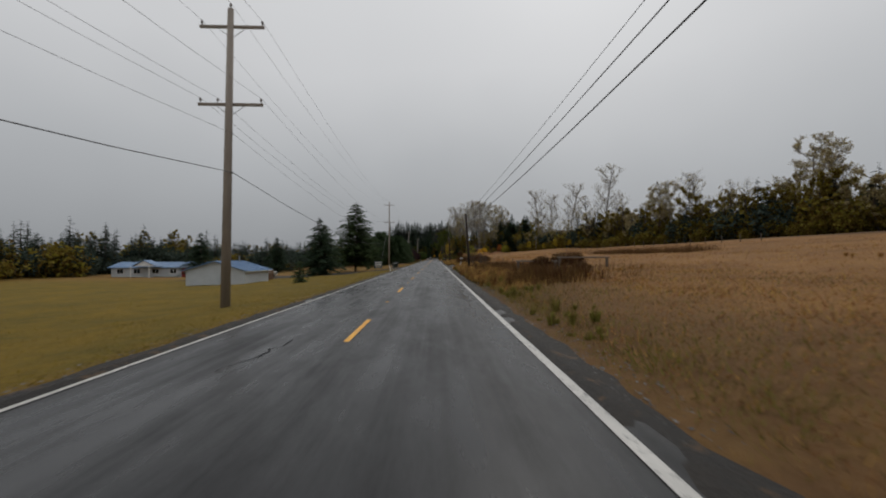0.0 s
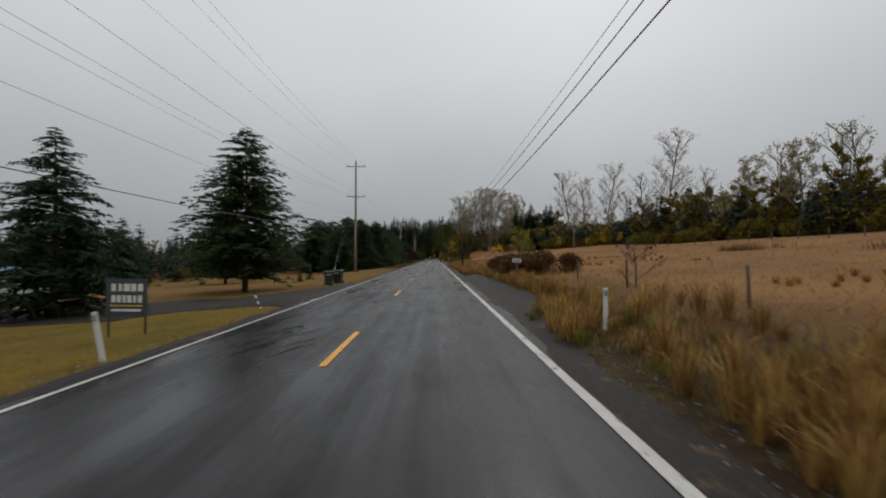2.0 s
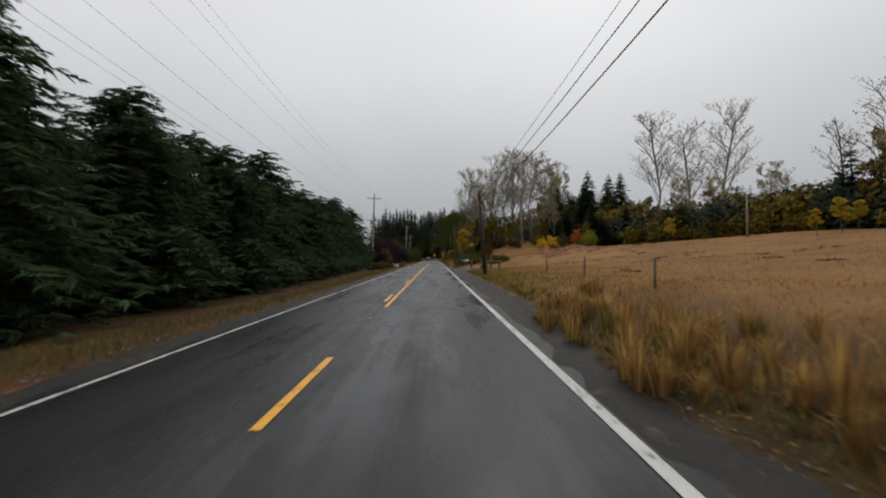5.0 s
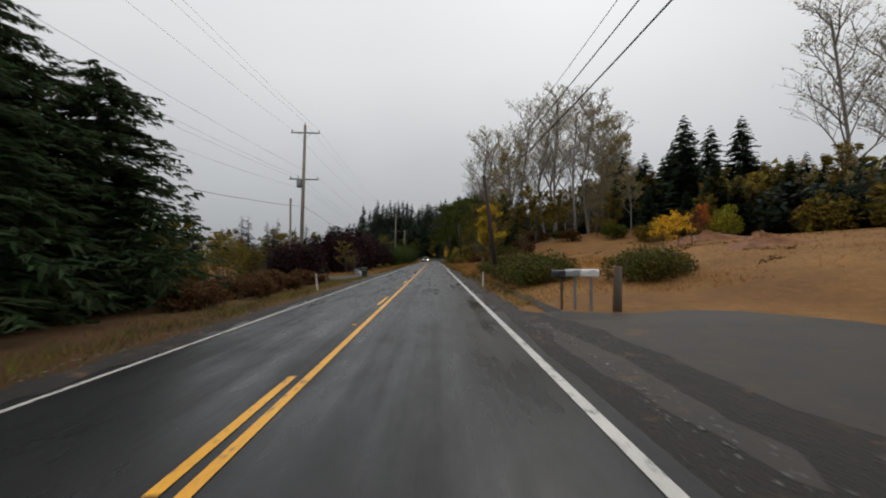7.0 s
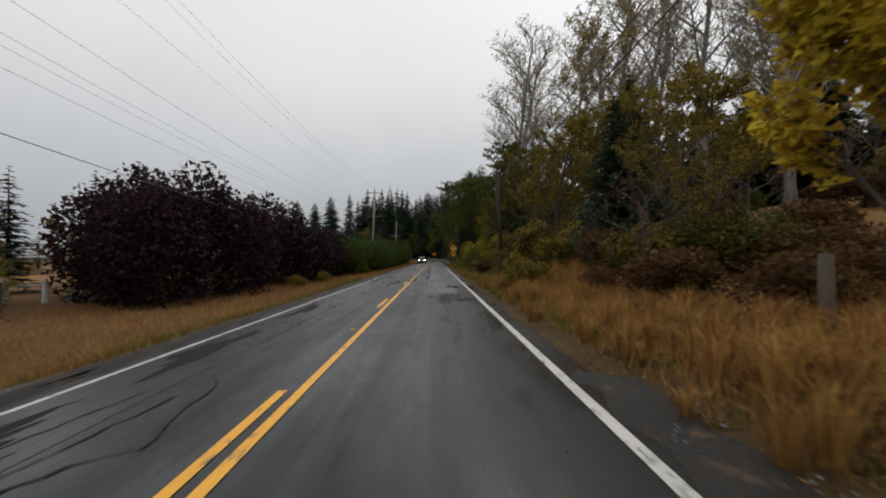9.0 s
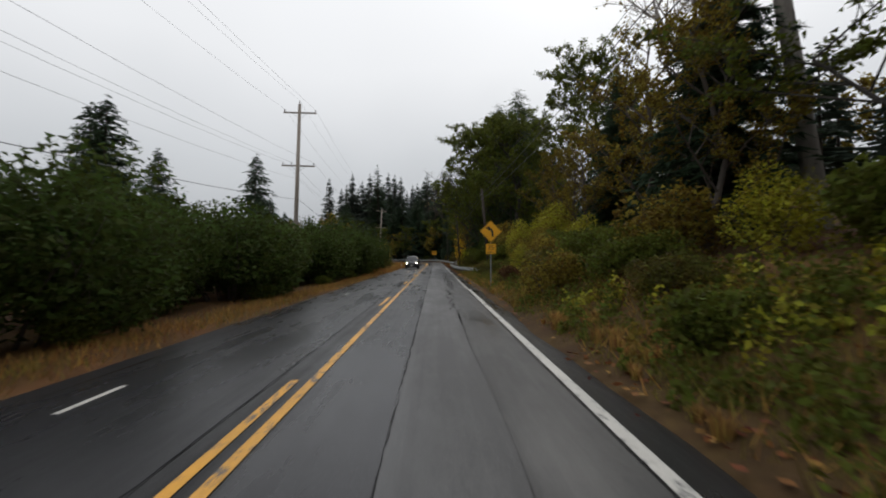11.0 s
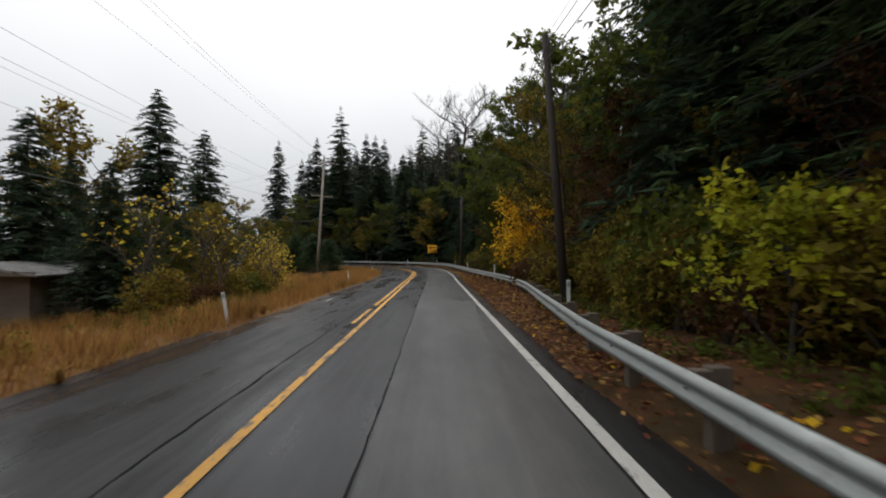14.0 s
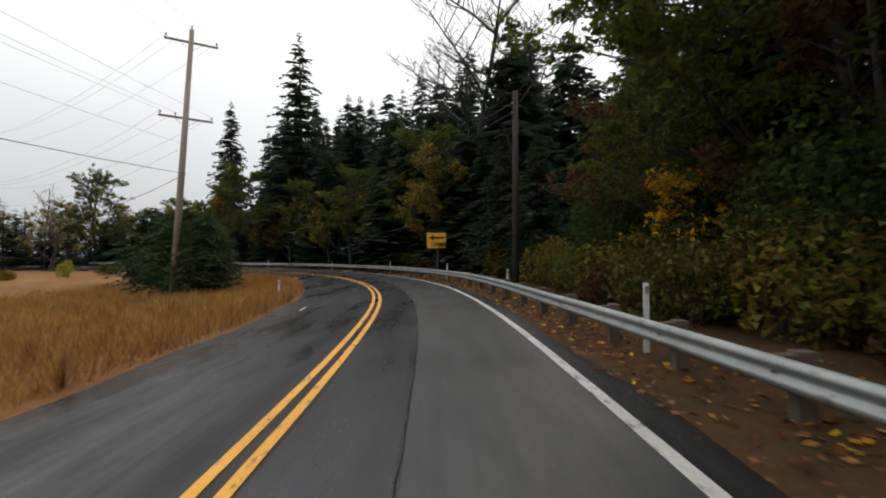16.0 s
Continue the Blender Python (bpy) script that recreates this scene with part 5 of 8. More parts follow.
    for i in range(16):
        put((shrub_olive, shrub_rust, shrub_green, twiggy)[i % 4], 237 + i * 1.6 + 4 * math.sin(i * 2.7), 43 - i * 1.75 + 3 * math.sin(i * 4.1), r.uniform(.8, 1.7))
    for s, l, k in ((219.5, 25.2, .56), (221, 27.6, .62)):
        put(maple_low, s, l, k, label="small maple with yellow leaves at the field's edge")
    put(maple_red, 232, 37, .85)
    put(shrub_lime, 231, 40.2, 1.5, None, 1.1, label="tall yellow-green shrub at the field's edge")
    put(brown_tree, 224, 31, .4)
    for s, l, k in ((252, 37, .62), (257, 35, .55), (262, 33, .6), (266, 36, .65), (271, 31, .6)):
        put(sparse, s, l, k)
    for s, l, k in ((80, 7.2, 1.0), (82.5, 7.5, 1.05), (85, 7.2, 1.0), (87.5, 7.7, .95)):
        put(shrub_rust, s, l, k)
    for s, l, k in ((342.5, 8.2, 1.2), (347.5, 8.4, 1.3), (350.5, 8.6, 1.4), (353.5, 9.2, 1.4)):
        put(shrub_green, s, l, k, None, 1.4)
    put(lime_bush, 345.3, 7.3, 1.0, sink=0.55, label="bright yellow-green shrub behind the guardrail")
    for s, l, k in ((355.5, 9.6, .8), (360, 8.8, .75), (364.5, 10.2, .85), (347, 11.5, .7)):
        put(brown_tree if s in (355.5, 347) else olive, s, l, k)
    for s, l, k in ((348.5, 7.4, .8), (352.5, 7.9, .9), (357, 7.6, .8), (361.5, 7.7, .9)):
        put(shrub_rust if int(s) % 2 else shrub_olive, s, l, k, None, 1.3)
    put(maple_low, 370.5, 8.2, 1.1)
    put(maple_low, 369.6, 8.6, .62)
    put(maple_low, 372.6, 8.3, .7)
    put(maple, 371.5, 9.4, .7)
    put(maple, 386.5, 10.5, .55)
    put(brown_tree, 381, 10.5, .9)
    put(brown_tree, 391, 11, .9)
    put(bare_round, 409, 14, 1.6)
    for s, l, k in ((396, 9.6, .6), (399.5, 9.2, .7), (403, 9.6, .72), (406.5, 9.4, .75)):
        put(fir_slim, s, l, k)
    # wood round the outside of the bend
    put(giant_fir, 441, 13.0, 1.0)
    for s, l, k in ((410, 20, .62), (415, 27, .75), (420, 21, .68), (425, 30, .85), (430, 22, .7), (434, 33, .9), (404, 28, .7), (442, 24, .75)):
        put(giant_fir, s, l, k)
    for s, l, k in ((118, 108, 1.55), (165, 88, 1.2), (140, 80, 1.1), (98, 96, 1.2)):
        put(sparse, s, l, k)
    for i in range(18):
        s = 406 + i * 4
        low = 1.0 if s < 436 else 0.5
        put(fir_back, s, 10 + 2.5 * math.sin(i * 1.9), low * r.uniform(.8, 1.2))
        put(fir_back, s + 2, 16 + 3 * math.sin(i * 2.7), low * r.uniform(1.2, 1.6))
        put((olive, leafy, olive)[i % 3], s + 1, 8 + 1.5 * math.sin(i), r.uniform(.6, .85))
        if i % 2:
            put(fir_back, s, 26, low * r.uniform(1.4, 1.8))
    put(shrub_rust, 452, 6.5, 1.2)
    put(bare, 184.8, 77.6, 1.7)
    # row of firs at the back of the field, and the tall wood on the slope behind the bend
    for i in range(24):
        put(fir_slim, 233 + i * 2.9, 50 + 6.5 * math.sin(i * 2.3), r.uniform(.85, 1.1) * (.75 if i < 5 else 1.25))
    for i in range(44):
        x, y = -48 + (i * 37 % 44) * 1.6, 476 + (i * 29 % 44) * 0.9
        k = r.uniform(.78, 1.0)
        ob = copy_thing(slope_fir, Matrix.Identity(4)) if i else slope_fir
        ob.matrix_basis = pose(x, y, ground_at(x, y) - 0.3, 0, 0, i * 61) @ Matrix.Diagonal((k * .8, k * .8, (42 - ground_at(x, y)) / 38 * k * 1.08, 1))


plant_all()


def far_woods():
    """The belts of trees across the field, over the lawn and behind the bend."""
    rng = np.random.default_rng(77)
    cone = [conifer(15, 3.6, 15, 7, 3, 100 + i, low=0.03, size=1.5, limbs=False, top=0.75) for i in range(4)]
    leafs = [broadleaf(13, 4.8, 110 + i, 2000, 0.3, (9, 3), 0.06, 0.5, 0.012) for i in range(4)]
    bares = [broadleaf(16, 4.4, 120 + i, 420, 0.2, (11, 5, 3), 0.28, 0.75, 0.009) for i in range(3)]
    under = [bush(4.5, 4.0, 5.0, 130 + i, 700, 0.42, 6, 9) for i in range(3)]
    groups = {"n": [], "o": [], "t": [], "w": []}

    def stand(x, y, k, kind):
        z = ground_at(x, y) - 0.3
        a = rng.uniform(0, 6.28)
        m = np.array([[math.cos(a), -math.sin(a), 0], [math.sin(a), math.cos(a), 0], [0, 0, rng.uniform(.85, 1.15)]]) * k
        w, c = {"n": cone, "b": bares, "o": leafs, "t": leafs, "u": under, "v": under}[kind][rng.integers(3)]
        key = {"v": "n", "n": "n", "b": "t", "o": "o", "t": "t", "u": "o"}[kind]
        groups[key].append((np.asarray(c[0]) @ m.T + (x, y, z), c[1]))
        if kind not in "uv":
            groups["w"].append((np.asarray(w.v) @ m.T + (x, y, z), w.f))

    def field_edge(s):
        return 66 + 30 * math.exp(-((s - 70) / 75) ** 2) - 18 * np.clip((s - 180) / 60, 0, 1)

    for i in range(380):
        s = rng.uniform(-40, 262)
        l = field_edge(s) + rng.uniform(0, 34) * rng.uniform(0.1, 1)
        kind = rng.choice(["n", "o", "t", "b"], p=[.34, .46, .1, .1])
        stand(l, s, rng.uniform(.75, 1.12) * (1.15 if kind == "b" else 1) * (0.68 if s > 195 else 1), kind)
    for i in range(210):
        s = rng.uniform(-40, 262)
        stand(field_edge(s) - rng.uniform(-3, 4), s, rng.uniform(.5, .95), "u")
    for i in range(160):
        s = rng.uniform(20, 320)
        stand(-rng.uniform(60, 80) - 24 * (s < 120), s, rng.uniform(.5, .9), "u")
    for i in range(270):
        s = rng.uniform(30, 320)
        stand(-rng.uniform(66, 112) - 24 * (s < 120), s, rng.uniform(.45, .8), rng.choice(["n", "n", "n", "o"]))
    for i in range(120):
        s = rng.uniform(30, 130)
        stand(-rng.uniform(76, 100), s, rng.uniform(.55, .8), rng.choice(["n", "n", "n", "u"]))
    for i in range(120):
        s = rng.uniform(112, 215)
        stand(-rng.uniform(26, 66), s, rng.uniform(.35, .6), rng.choice(["n", "n", "u"]))
    for i in range(260):
        s = rng.uniform(-20, 262)
        stand(field_edge(s) + rng.uniform(0, 12), s, rng.uniform(1.1, 1.9), rng.choice(["v", "u"]))
    for i in range(110):
        stand(-rng.uniform(72, 92), rng.uniform(20, 150), rng.uniform(.9, 1.5), rng.choice(["v", "v", "u"]))
    for i in range(70):
        stand(-rng.uniform(32, 52), rng.uniform(118, 215), rng.uniform(.7, 1.1), "v")
    for i in range(150):
        stand(rng.uniform(-135, -52), rng.uniform(436, 475), rng.uniform(.5, .8), rng.choice(["n", "o", "t", "b"], p=[.5, .2, .15, .15]))
    for i in range(140):
        x, y = rng.uniform(-150, 70), rng.uniform(405, 560)
        s, l = station([x], [y])
        if l[0] > 20 and x > -48:
            stand(x, y, rng.uniform(1.0, 1.7), "n")
    for i in range(100):
        x, y, k = rng.uniform(40, 78), rng.uniform(245, 405), rng.uniform(.9, 1.4)
        stand(x, y, k * (.6 if y < 300 else 1.0), rng.choice(["n", "n", "o"]))
    for i in range(30):
        stand(-rng.uniform(50, 130), rng.uniform(-100, 20), rng.uniform(.6, 1.0), "n")
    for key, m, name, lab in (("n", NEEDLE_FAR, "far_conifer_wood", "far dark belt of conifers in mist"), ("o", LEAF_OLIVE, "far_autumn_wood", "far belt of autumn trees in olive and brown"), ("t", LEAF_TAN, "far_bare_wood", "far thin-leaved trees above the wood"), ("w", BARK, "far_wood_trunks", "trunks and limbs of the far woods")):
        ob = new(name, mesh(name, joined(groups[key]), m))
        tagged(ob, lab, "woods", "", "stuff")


far_woods()


# ---- roadside things ----
def wire(name, pts, radius, sag, label, category="power line", group="", thin_mat=None):
    """A cable hung from point to point."""
    path = []
    for a, b in zip(pts[:-1], pts[1:]):
        a, b = Vector(a), Vector(b)
        for i in range(12):
            u = i / 12
            p = a.lerp(b, u)
            p.z -= sag * 4 * u * (1 - u)
            path.append(p)
    path.append(Vector(pts[-1]))
    ob = new(name, mesh(name, Geo().tube(path, radius, 5), thin_mat or CABLE))
    return tagged(ob, label, category, group)


def tall_pole(s, l, top, arms, lean=0.0, can=False, cable=7.3):
    """A tall timber power pole with crossarms and insulators; returns the places where cables hang."""
    x, y, z = spot(s, l, 0.1)
    h = top - z
    rz = math.degrees(place(s, l)[2])
    root = thing("power_pole", (x, y, z), rz, "tall weathered timber power pole with crossarms", "power pole", "tall power poles")
    root.matrix_basis = pose(x, y, z, 0, lean, rz)
    part("pole", Geo().tube([(0, 0, 0), (0, 0, h * 0.5), (0, 0, h)], [0.22, 0.18, 0.135], 14), POLE_WOOD, root, "", True)
    hooks = []
    for az, a0, a1, pins in arms:
        zz = az - z
        arm = part("crossarm", Geo().box(((a0 + a1) / 2, 0.16, zz), (a1 - a0, 0.1, 0.13), cut=0.012), POLE_WOOD, root)
        for q in (a0 * 0.45, a1 * 0.45):
            part("brace", Geo().tube([(q, 0.13, zz - 0.05), (0, 0.15, zz - 0.55)], 0.014, 5), STEEL_DULL, root)
        for q in pins:
            g = Geo().tube([(q, 0.16, zz + 0.06), (q, 0.16, zz + 0.16), (q, 0.16, zz + 0.17), (q, 0.16, zz + 0.25), (q, 0.16, zz + 0.3)], [0.02, 0.02, 0.06, 0.05, 0.03], 8)
            part("insulator", g, CERAMIC, arm)
            hooks.append(root.matrix_basis @ Vector((q, 0.16, zz + 0.3)))
    part("top_pin", Geo().tube([(0, 0, h), (0, 0, h + 0.12), (0, 0, h + 0.14), (0, 0, h + 0.28)], [0.02, 0.02, 0.06, 0.03], 8), CERAMIC, root)
    hooks.append(root.matrix_basis @ Vector((0, 0, h + 0.28)))
    part("cable_bracket", Geo().box((0.14, 0, cable + 1.8 - z), (0.12, 0.06, 0.1), cut=0.01), STEEL_DULL, root)
    hooks.append(root.matrix_basis @ Vector((0.2, 0, cable + 1.8 - z)))
    part("cable_bracket", Geo().box((0.16, 0, cable - z), (0.16, 0.06, 0.1), cut=0.01), STEEL_DULL, root)
    hooks.append(root.matrix_basis @ Vector((0.22, 0, cable - z)))
    if can:
        part("transformer", Geo().tube([(-0.42, 0, 8.9 - z), (-0.42, 0, 9.0 - z), (-0.42, 0, 9.75 - z), (-0.42, 0, 9.85 - z)], [0.24, 0.27, 0.27, 0.2], 14), STEEL_DULL, root, "grey transformer can", True)
    return hooks


TALL = [(-68, -7.8), (19.8, -7.8), (119.2, -10.9), (220.6, -12.0), (312.7, -10.9), (404, -11.2), (470, -14)]
hang = []
for _i, (_s, _l) in enumerate(TALL):
    _top = (13.2, 13.2, 17.0, 15.4, 15.6, 16.0, 16.0)[_i]
    hang.append(tall_pole(_s, _l, _top, [(_top - 0.75, -1.5, 1.5, (-1.4, 1.4)), (_top - (4.4 if _i < 2 else 5.6), -1.5, 1.5, (-1.4, -0.6, 1.4))], (0.5, 0.5, 0.0, 1.5, 1.5, 3.0, 0)[_i], _i == 3, 5.6 if _i < 2 else 6.9))
for _w in range(8):
    wire("power_line", [h[_w] for h in hang], 0.0065 if _w < 7 else 0.017, 2.0 if _w < 7 else 2.3, "thin overhead power line between tall poles" if _w < 7 else "thick black overhead telephone cable", "cable", "overhead lines")


def guy(s, l, pole, height):
    x, y, z = spot(s, l)
    px, py, pz = spot(*pole)
    a, b = Vector((x, y, z)), Vector((px, py, height))
    way = (b - a).normalized()
    root = thing("guy_wire", (x, y, z), 0, "steel guy wire with yellow plastic sleeve", "guy wire", "guy wires")
    part("wire", Geo().tube([(0, 0, 0), tuple(b - a)], 0.009, 5), STEEL_DULL, root)
    part("sleeve", Geo().tube([tuple(way * 0.1), tuple(way * 1.7)], 0.026, 8), YELLOW_PLASTIC, root, "yellow plastic sleeve", True)


guy(106.0, -11.4, (119.2, -10.9), 15.8)
guy(111.0, -12.6, (119.2, -10.9), 11.0)


def short_pole(s, l, top, lean=0.0, dark=True):
    x, y, z = spot(s, l, 0.1)
    h = top - z
    root = thing("utility_pole", (x, y, z), 0, "dark creosoted telephone pole beside the road", "utility pole", "telephone poles")
    root.matrix_basis = pose(x, y, z, 0, lean, 0)
    part("pole", Geo().tube([(0, 0, 0), (0, 0, h * 0.55), (0, 0, h)], [0.16, 0.14, 0.12], 12), POLE_DARK if dark else POLE_WOOD, root, "", True)
    hooks = []
    for zz, q in ((h - 0.1, 0.0), (h - 0.55, -0.16), (h - 1.0, -0.16)):
        part("bracket", Geo().box((q * 0.8, -0.02, zz), (0.12, 0.07, 0.08), cut=0.01), STEEL_DULL, root)
        hooks.append(root.matrix_basis @ Vector((q, 0, zz)))
    return hooks


SHORT = [(-16, 5.9), (51.0, 5.9), (113.9, 5.9), (162.2, 6.0), (205.6, 6.16), (258, 6.9), (317, 7.2), (353.7, 6.5), (392, 6.4), (430, 6.4)]
hang = [short_pole(_s, _l, _t, _a) for (_s, _l), _t, _a in zip(SHORT, (6.9, 6.9, 7.7, 7.2, 7.4, 8.2, 8.6, 9.5, 9.5, 9.5), (-2.5, -3.5, -3, -4.0, -7.0, -3, -5, -4.0, 0, 0))]
for _w in range(3):
    wire("telephone_cable", [h[_w] for h in hang], (0.008, 0.013, 0.016)[_w], (0.5, 0.7, 0.8)[_w], "black overhead telephone cable along the road", "cable", "telephone cables")
for _u, _w in ((0.03, 1), (0.045, 2)):
    p = Vector(hang[3][_w]).lerp(Vector(hang[2][_w]), _u)
    p.z -= 0.8 * 4 * _u * (1 - _u) + 0.06
    tagged(new("splice_case", mesh("splice_case", Geo().tube([(p.x, p.y - 0.32, p.z), (p.x, p.y - 0.28, p.z), (p.x, p.y + 0.28, p.z), (p.x, p.y + 0.32, p.z)], [0.04, 0.085, 0.085, 0.04], 10), PLASTIC_BLACK)), "black splice case hanging on a cable", "splice case", "splice cases")

_p = spot(220.2, -12.9)
_lp = thing("utility_pole", _p, 0, "thin grey service pole behind plum bushes", "utility pole")
part("pole", Geo().tube([(0, 0, 0), (0, 0, 8.6)], [0.13, 0.1], 12), POLE_WOOD, _lp, "", True)
part("bracket", Geo().box((0.1, 0, 8.3), (0.2, 0.06, 0.08), cut=0.01), STEEL_DULL, _lp)
_p = spot(186, 46)
_lp = thing("utility_pole", _p, 0, "pale wooden yard light pole in field", "utility pole")
part("pole", Geo().tube([(0, 0, 0), (0, 0, 6.2)], [0.14, 0.1], 12), POLE_WOOD, _lp, "", True)
part("lamp_arm", Geo().tube([(0, 0, 5.9), (-0.6, 0, 6.2)], 0.025, 6), STEEL_DULL, _lp)
part("lamp_head", Geo().tube([(-0.6, 0, 6.25), (-0.62, 0, 6.12), (-0.64, 0, 6.0)], [0.06, 0.12, 0.14], 10), PLASTIC_WHITE, _lp, "white lamp head", True)


def marker_post(s, l, h=1.0, lean=(0, 0), back=False):
    """A flat white plastic edge marker with a reflector."""
    x, y, z = spot(s, l, 0.05)
    root = thing("marker_post", (x, y, z), 0, "white plastic roadside marker post", "marker post", "roadside marker posts")
    root.matrix_basis = pose(x, y, z, lean[0], lean[1], math.degrees(place(s, l)[2]))
    part("post", Geo().box((0, 0, h / 2), (0.1, 0.028, h), cut=0.01), PLASTIC_WHITE, root)
    part("reflector", Geo().box((0, -0.018, h - 0.12), (0.075, 0.008, 0.12), cut=0.003), STEEL, root, "silver reflector")


for _a in ((58.6, -4.25, 0.95, (0, -11)), (200, -4.6, 0.95, (0, -6)), (351.6, -4.1, 0.95, (0, -10)), (372.3, -4.7, 0.95, (0, -6)), (395, -4.6, 0.9, (0, 0)), (59.8, 5.4, 1.0, (0, 0)), (201.8, 4.75, 1.0, (0, 1)),
           (350.5, 5.6, 1.1), (360, 6.4, 1.1), (368.9, 6.15, 1.2), (380.05, 5.2, 1.22), (389, 5.0, 1.1), (399, 5.0, 1.1), (411, 5.0, 1.1), (424, 5.0, 1.1), (438, 5.0, 1.1), (452, 5.0, 1.1)):
    marker_post(*_a)


def striped_post(s, l, h, lean):
    """A thin leaning stake with dark and white bands."""
    x, y, z = spot(s, l, 0.05)
    root = thing("marker_stake", (x, y, z), 0, "leaning stake with blue and white bands beside the driveway", "marker post", "roadside marker posts")
    root.matrix_basis = pose(x, y, z, lean[0], lean[1], 0)
    for i in range(6):
        part("band", Geo().tube([(0, 0, h * i / 6), (0, 0, h * (i + 1) / 6)], 0.035, 10), PAINT_BLUE if i % 2 else PLASTIC_WHITE, root, "dark blue band" if i % 2 else "white band")


striped_post(66.5, -4.6, 0.72, (4, -20))


# ---- guardrail ----
def build_guardrail():
    s0, s1 = 314.0, 468.0
    x, y, h = place(s0, 6.1)
    root = thing("guardrail", (0, 0, 0), 0, "galvanised steel guardrail on wooden posts around the bend", "guardrail")
    prof = [(0.0, -0.156), (0.03, -0.15), (0.078, -0.105), (0.078, -0.06), (0.02, -0.02), (0.02, 0.02), (0.078, 0.06), (0.078, 0.105), (0.03, 0.15), (0.0, 0.156)]
    prof = prof + [(d - 0.006, q * 0.985) for d, q in reversed(prof)]

    def off(s):
        return float(ramp(s, [(314, 5.86), (318, 5.15), (322, 4.66), (330, 4.33), (341, 4.25), (346, 4.5), (351, 5.1), (357, 5.85), (362, 6.15), (368, 5.95), (376, 5.05), (384, 4.65), (400, 4.55), (560, 4.55)]))

    def rail_z(s):
        a, b, c = place(s, off(s))
        return float(road_z(s, 3.9)) + 0.53 - 0.04 * max(0.0, 1 - abs(s - 328) / 9)

    def length(a, b):
        v, f = [], []
        n = 4
        for i in range(n + 1):
            s = a + (b - a) * i / n
            for d, q in prof:
                px, py, hh = place(s, off(s) - d)
                v.append((px, py, rail_z(s) + q))
        k = len(prof)
        for i in range(n):
            for j in range(k):
                f.append((i * k + j, i * k + (j + 1) % k, (i + 1) * k + (j + 1) % k, (i + 1) * k + j))
        return Geo().add(v, f)

    s = s0
    while s < s1:
        part("rail_section", length(s, s + 3.83), STEEL, root, "", True)
        for q in (s + 0.3, s + 2.2):
            px, py, hh = place(q, off(q) + 0.26)
            gz = ground_at(px, py)
            top = rail_z(q) + 0.2
            m = pose(0, 0, 0, 0, 0, math.degrees(hh))
            part("post", Geo().box((px, py, (gz - 0.2 + top) / 2), (0.2, 0.15, top - gz + 0.2), m, 0.015), WOOD_POST, root)
            bx, by, hh = place(q, off(q) + 0.085)
            part("block", Geo().box((bx, by, rail_z(q)), (0.16, 0.14, 0.34), m, 0.012), WOOD_POST, root)
            cx, cy, hh = place(q, off(q) - 0.03)
            part("bolt", Geo().tube([(cx, cy, rail_z(q)), (cx - 0.03, cy, rail_z(q))], 0.018, 6), STEEL_DULL, root)
        s += 3.81
    # flared end plate
    g = Geo()
    v, f = [], []
    for i in range(9):
        a = math.pi * (i / 8)
        px, py, hh = place(s0 - 0.22 * math.sin(a) - 0.02, off(s0) - 0.04 + 0.3 * (1 - math.cos(a)) / 2)
        for q in (-0.17, 0.17):
            v.append((px, py, rail_z(s0) + q))
    for i in range(8):
        f.append((2 * i, 2 * i + 1, 2 * i + 3, 2 * i + 2))
    part("end_wing", g.add(v, f), STEEL, root, "rounded steel end wing", True)


build_guardrail()


# ---- signs ----
def text_mesh(body, size, depth=0.003):
    cu = bpy.data.curves.new("lettering", "FONT")
    cu.body, cu.size, cu.extrude, cu.align_x, cu.align_y = body, size, depth, "CENTER", "CENTER"
    ob = bpy.data.objects.new("lettering", cu)
    scene.collection.objects.link(ob)
    bpy.context.view_layer.update()
    me = bpy.data.meshes.new_from_object(ob)
    bpy.data.objects.remove(ob)
    me.transform(Matrix.Rotation(radians(90), 4, "X"))
    me.materials.clear()
    me.materials.append(SIGN_BLACK)
    return me


def letters(body, size, at, parent):
    ob = new("lettering", text_mesh(body, size))
    ob.parent = parent
    ob.location = at
    return ob


def plate(w, h, r, diamond=False):
    """A sheet with rounded corners, standing in the x-z plane."""
    out = []
    for cx, cz, a0 in ((w / 2 - r, h / 2 - r, 0), (-w / 2 + r, h / 2 - r, 90), (-w / 2 + r, -h / 2 + r, 180), (w / 2 - r, -h / 2 + r, 270)):
        for i in range(5):
            a = radians(a0 + 90 * i / 4)
            out.append((cx + r * math.cos(a), cz + r * math.sin(a)))
    if diamond:
        c = math.sqrt(0.5)
        out = [((x - z) * c, (x + z) * c) for x, z in out]
    return out


def border(w, h, r, inset, t, diamond=False):
    a, b = plate(w - 2 * inset, h - 2 * inset, r, diamond), plate(w - 2 * inset - 2 * t, h - 2 * inset - 2 * t, max(0.01, r - t), diamond)
    n = len(a)
    v = [(x, -0.006, z) for x, z in a] + [(x, -0.006, z) for x, z in b]
    f = [(i, (i + 1) % n, (i + 1) % n + n, i + n) for i in range(n)]
    return Geo().add(v, f)


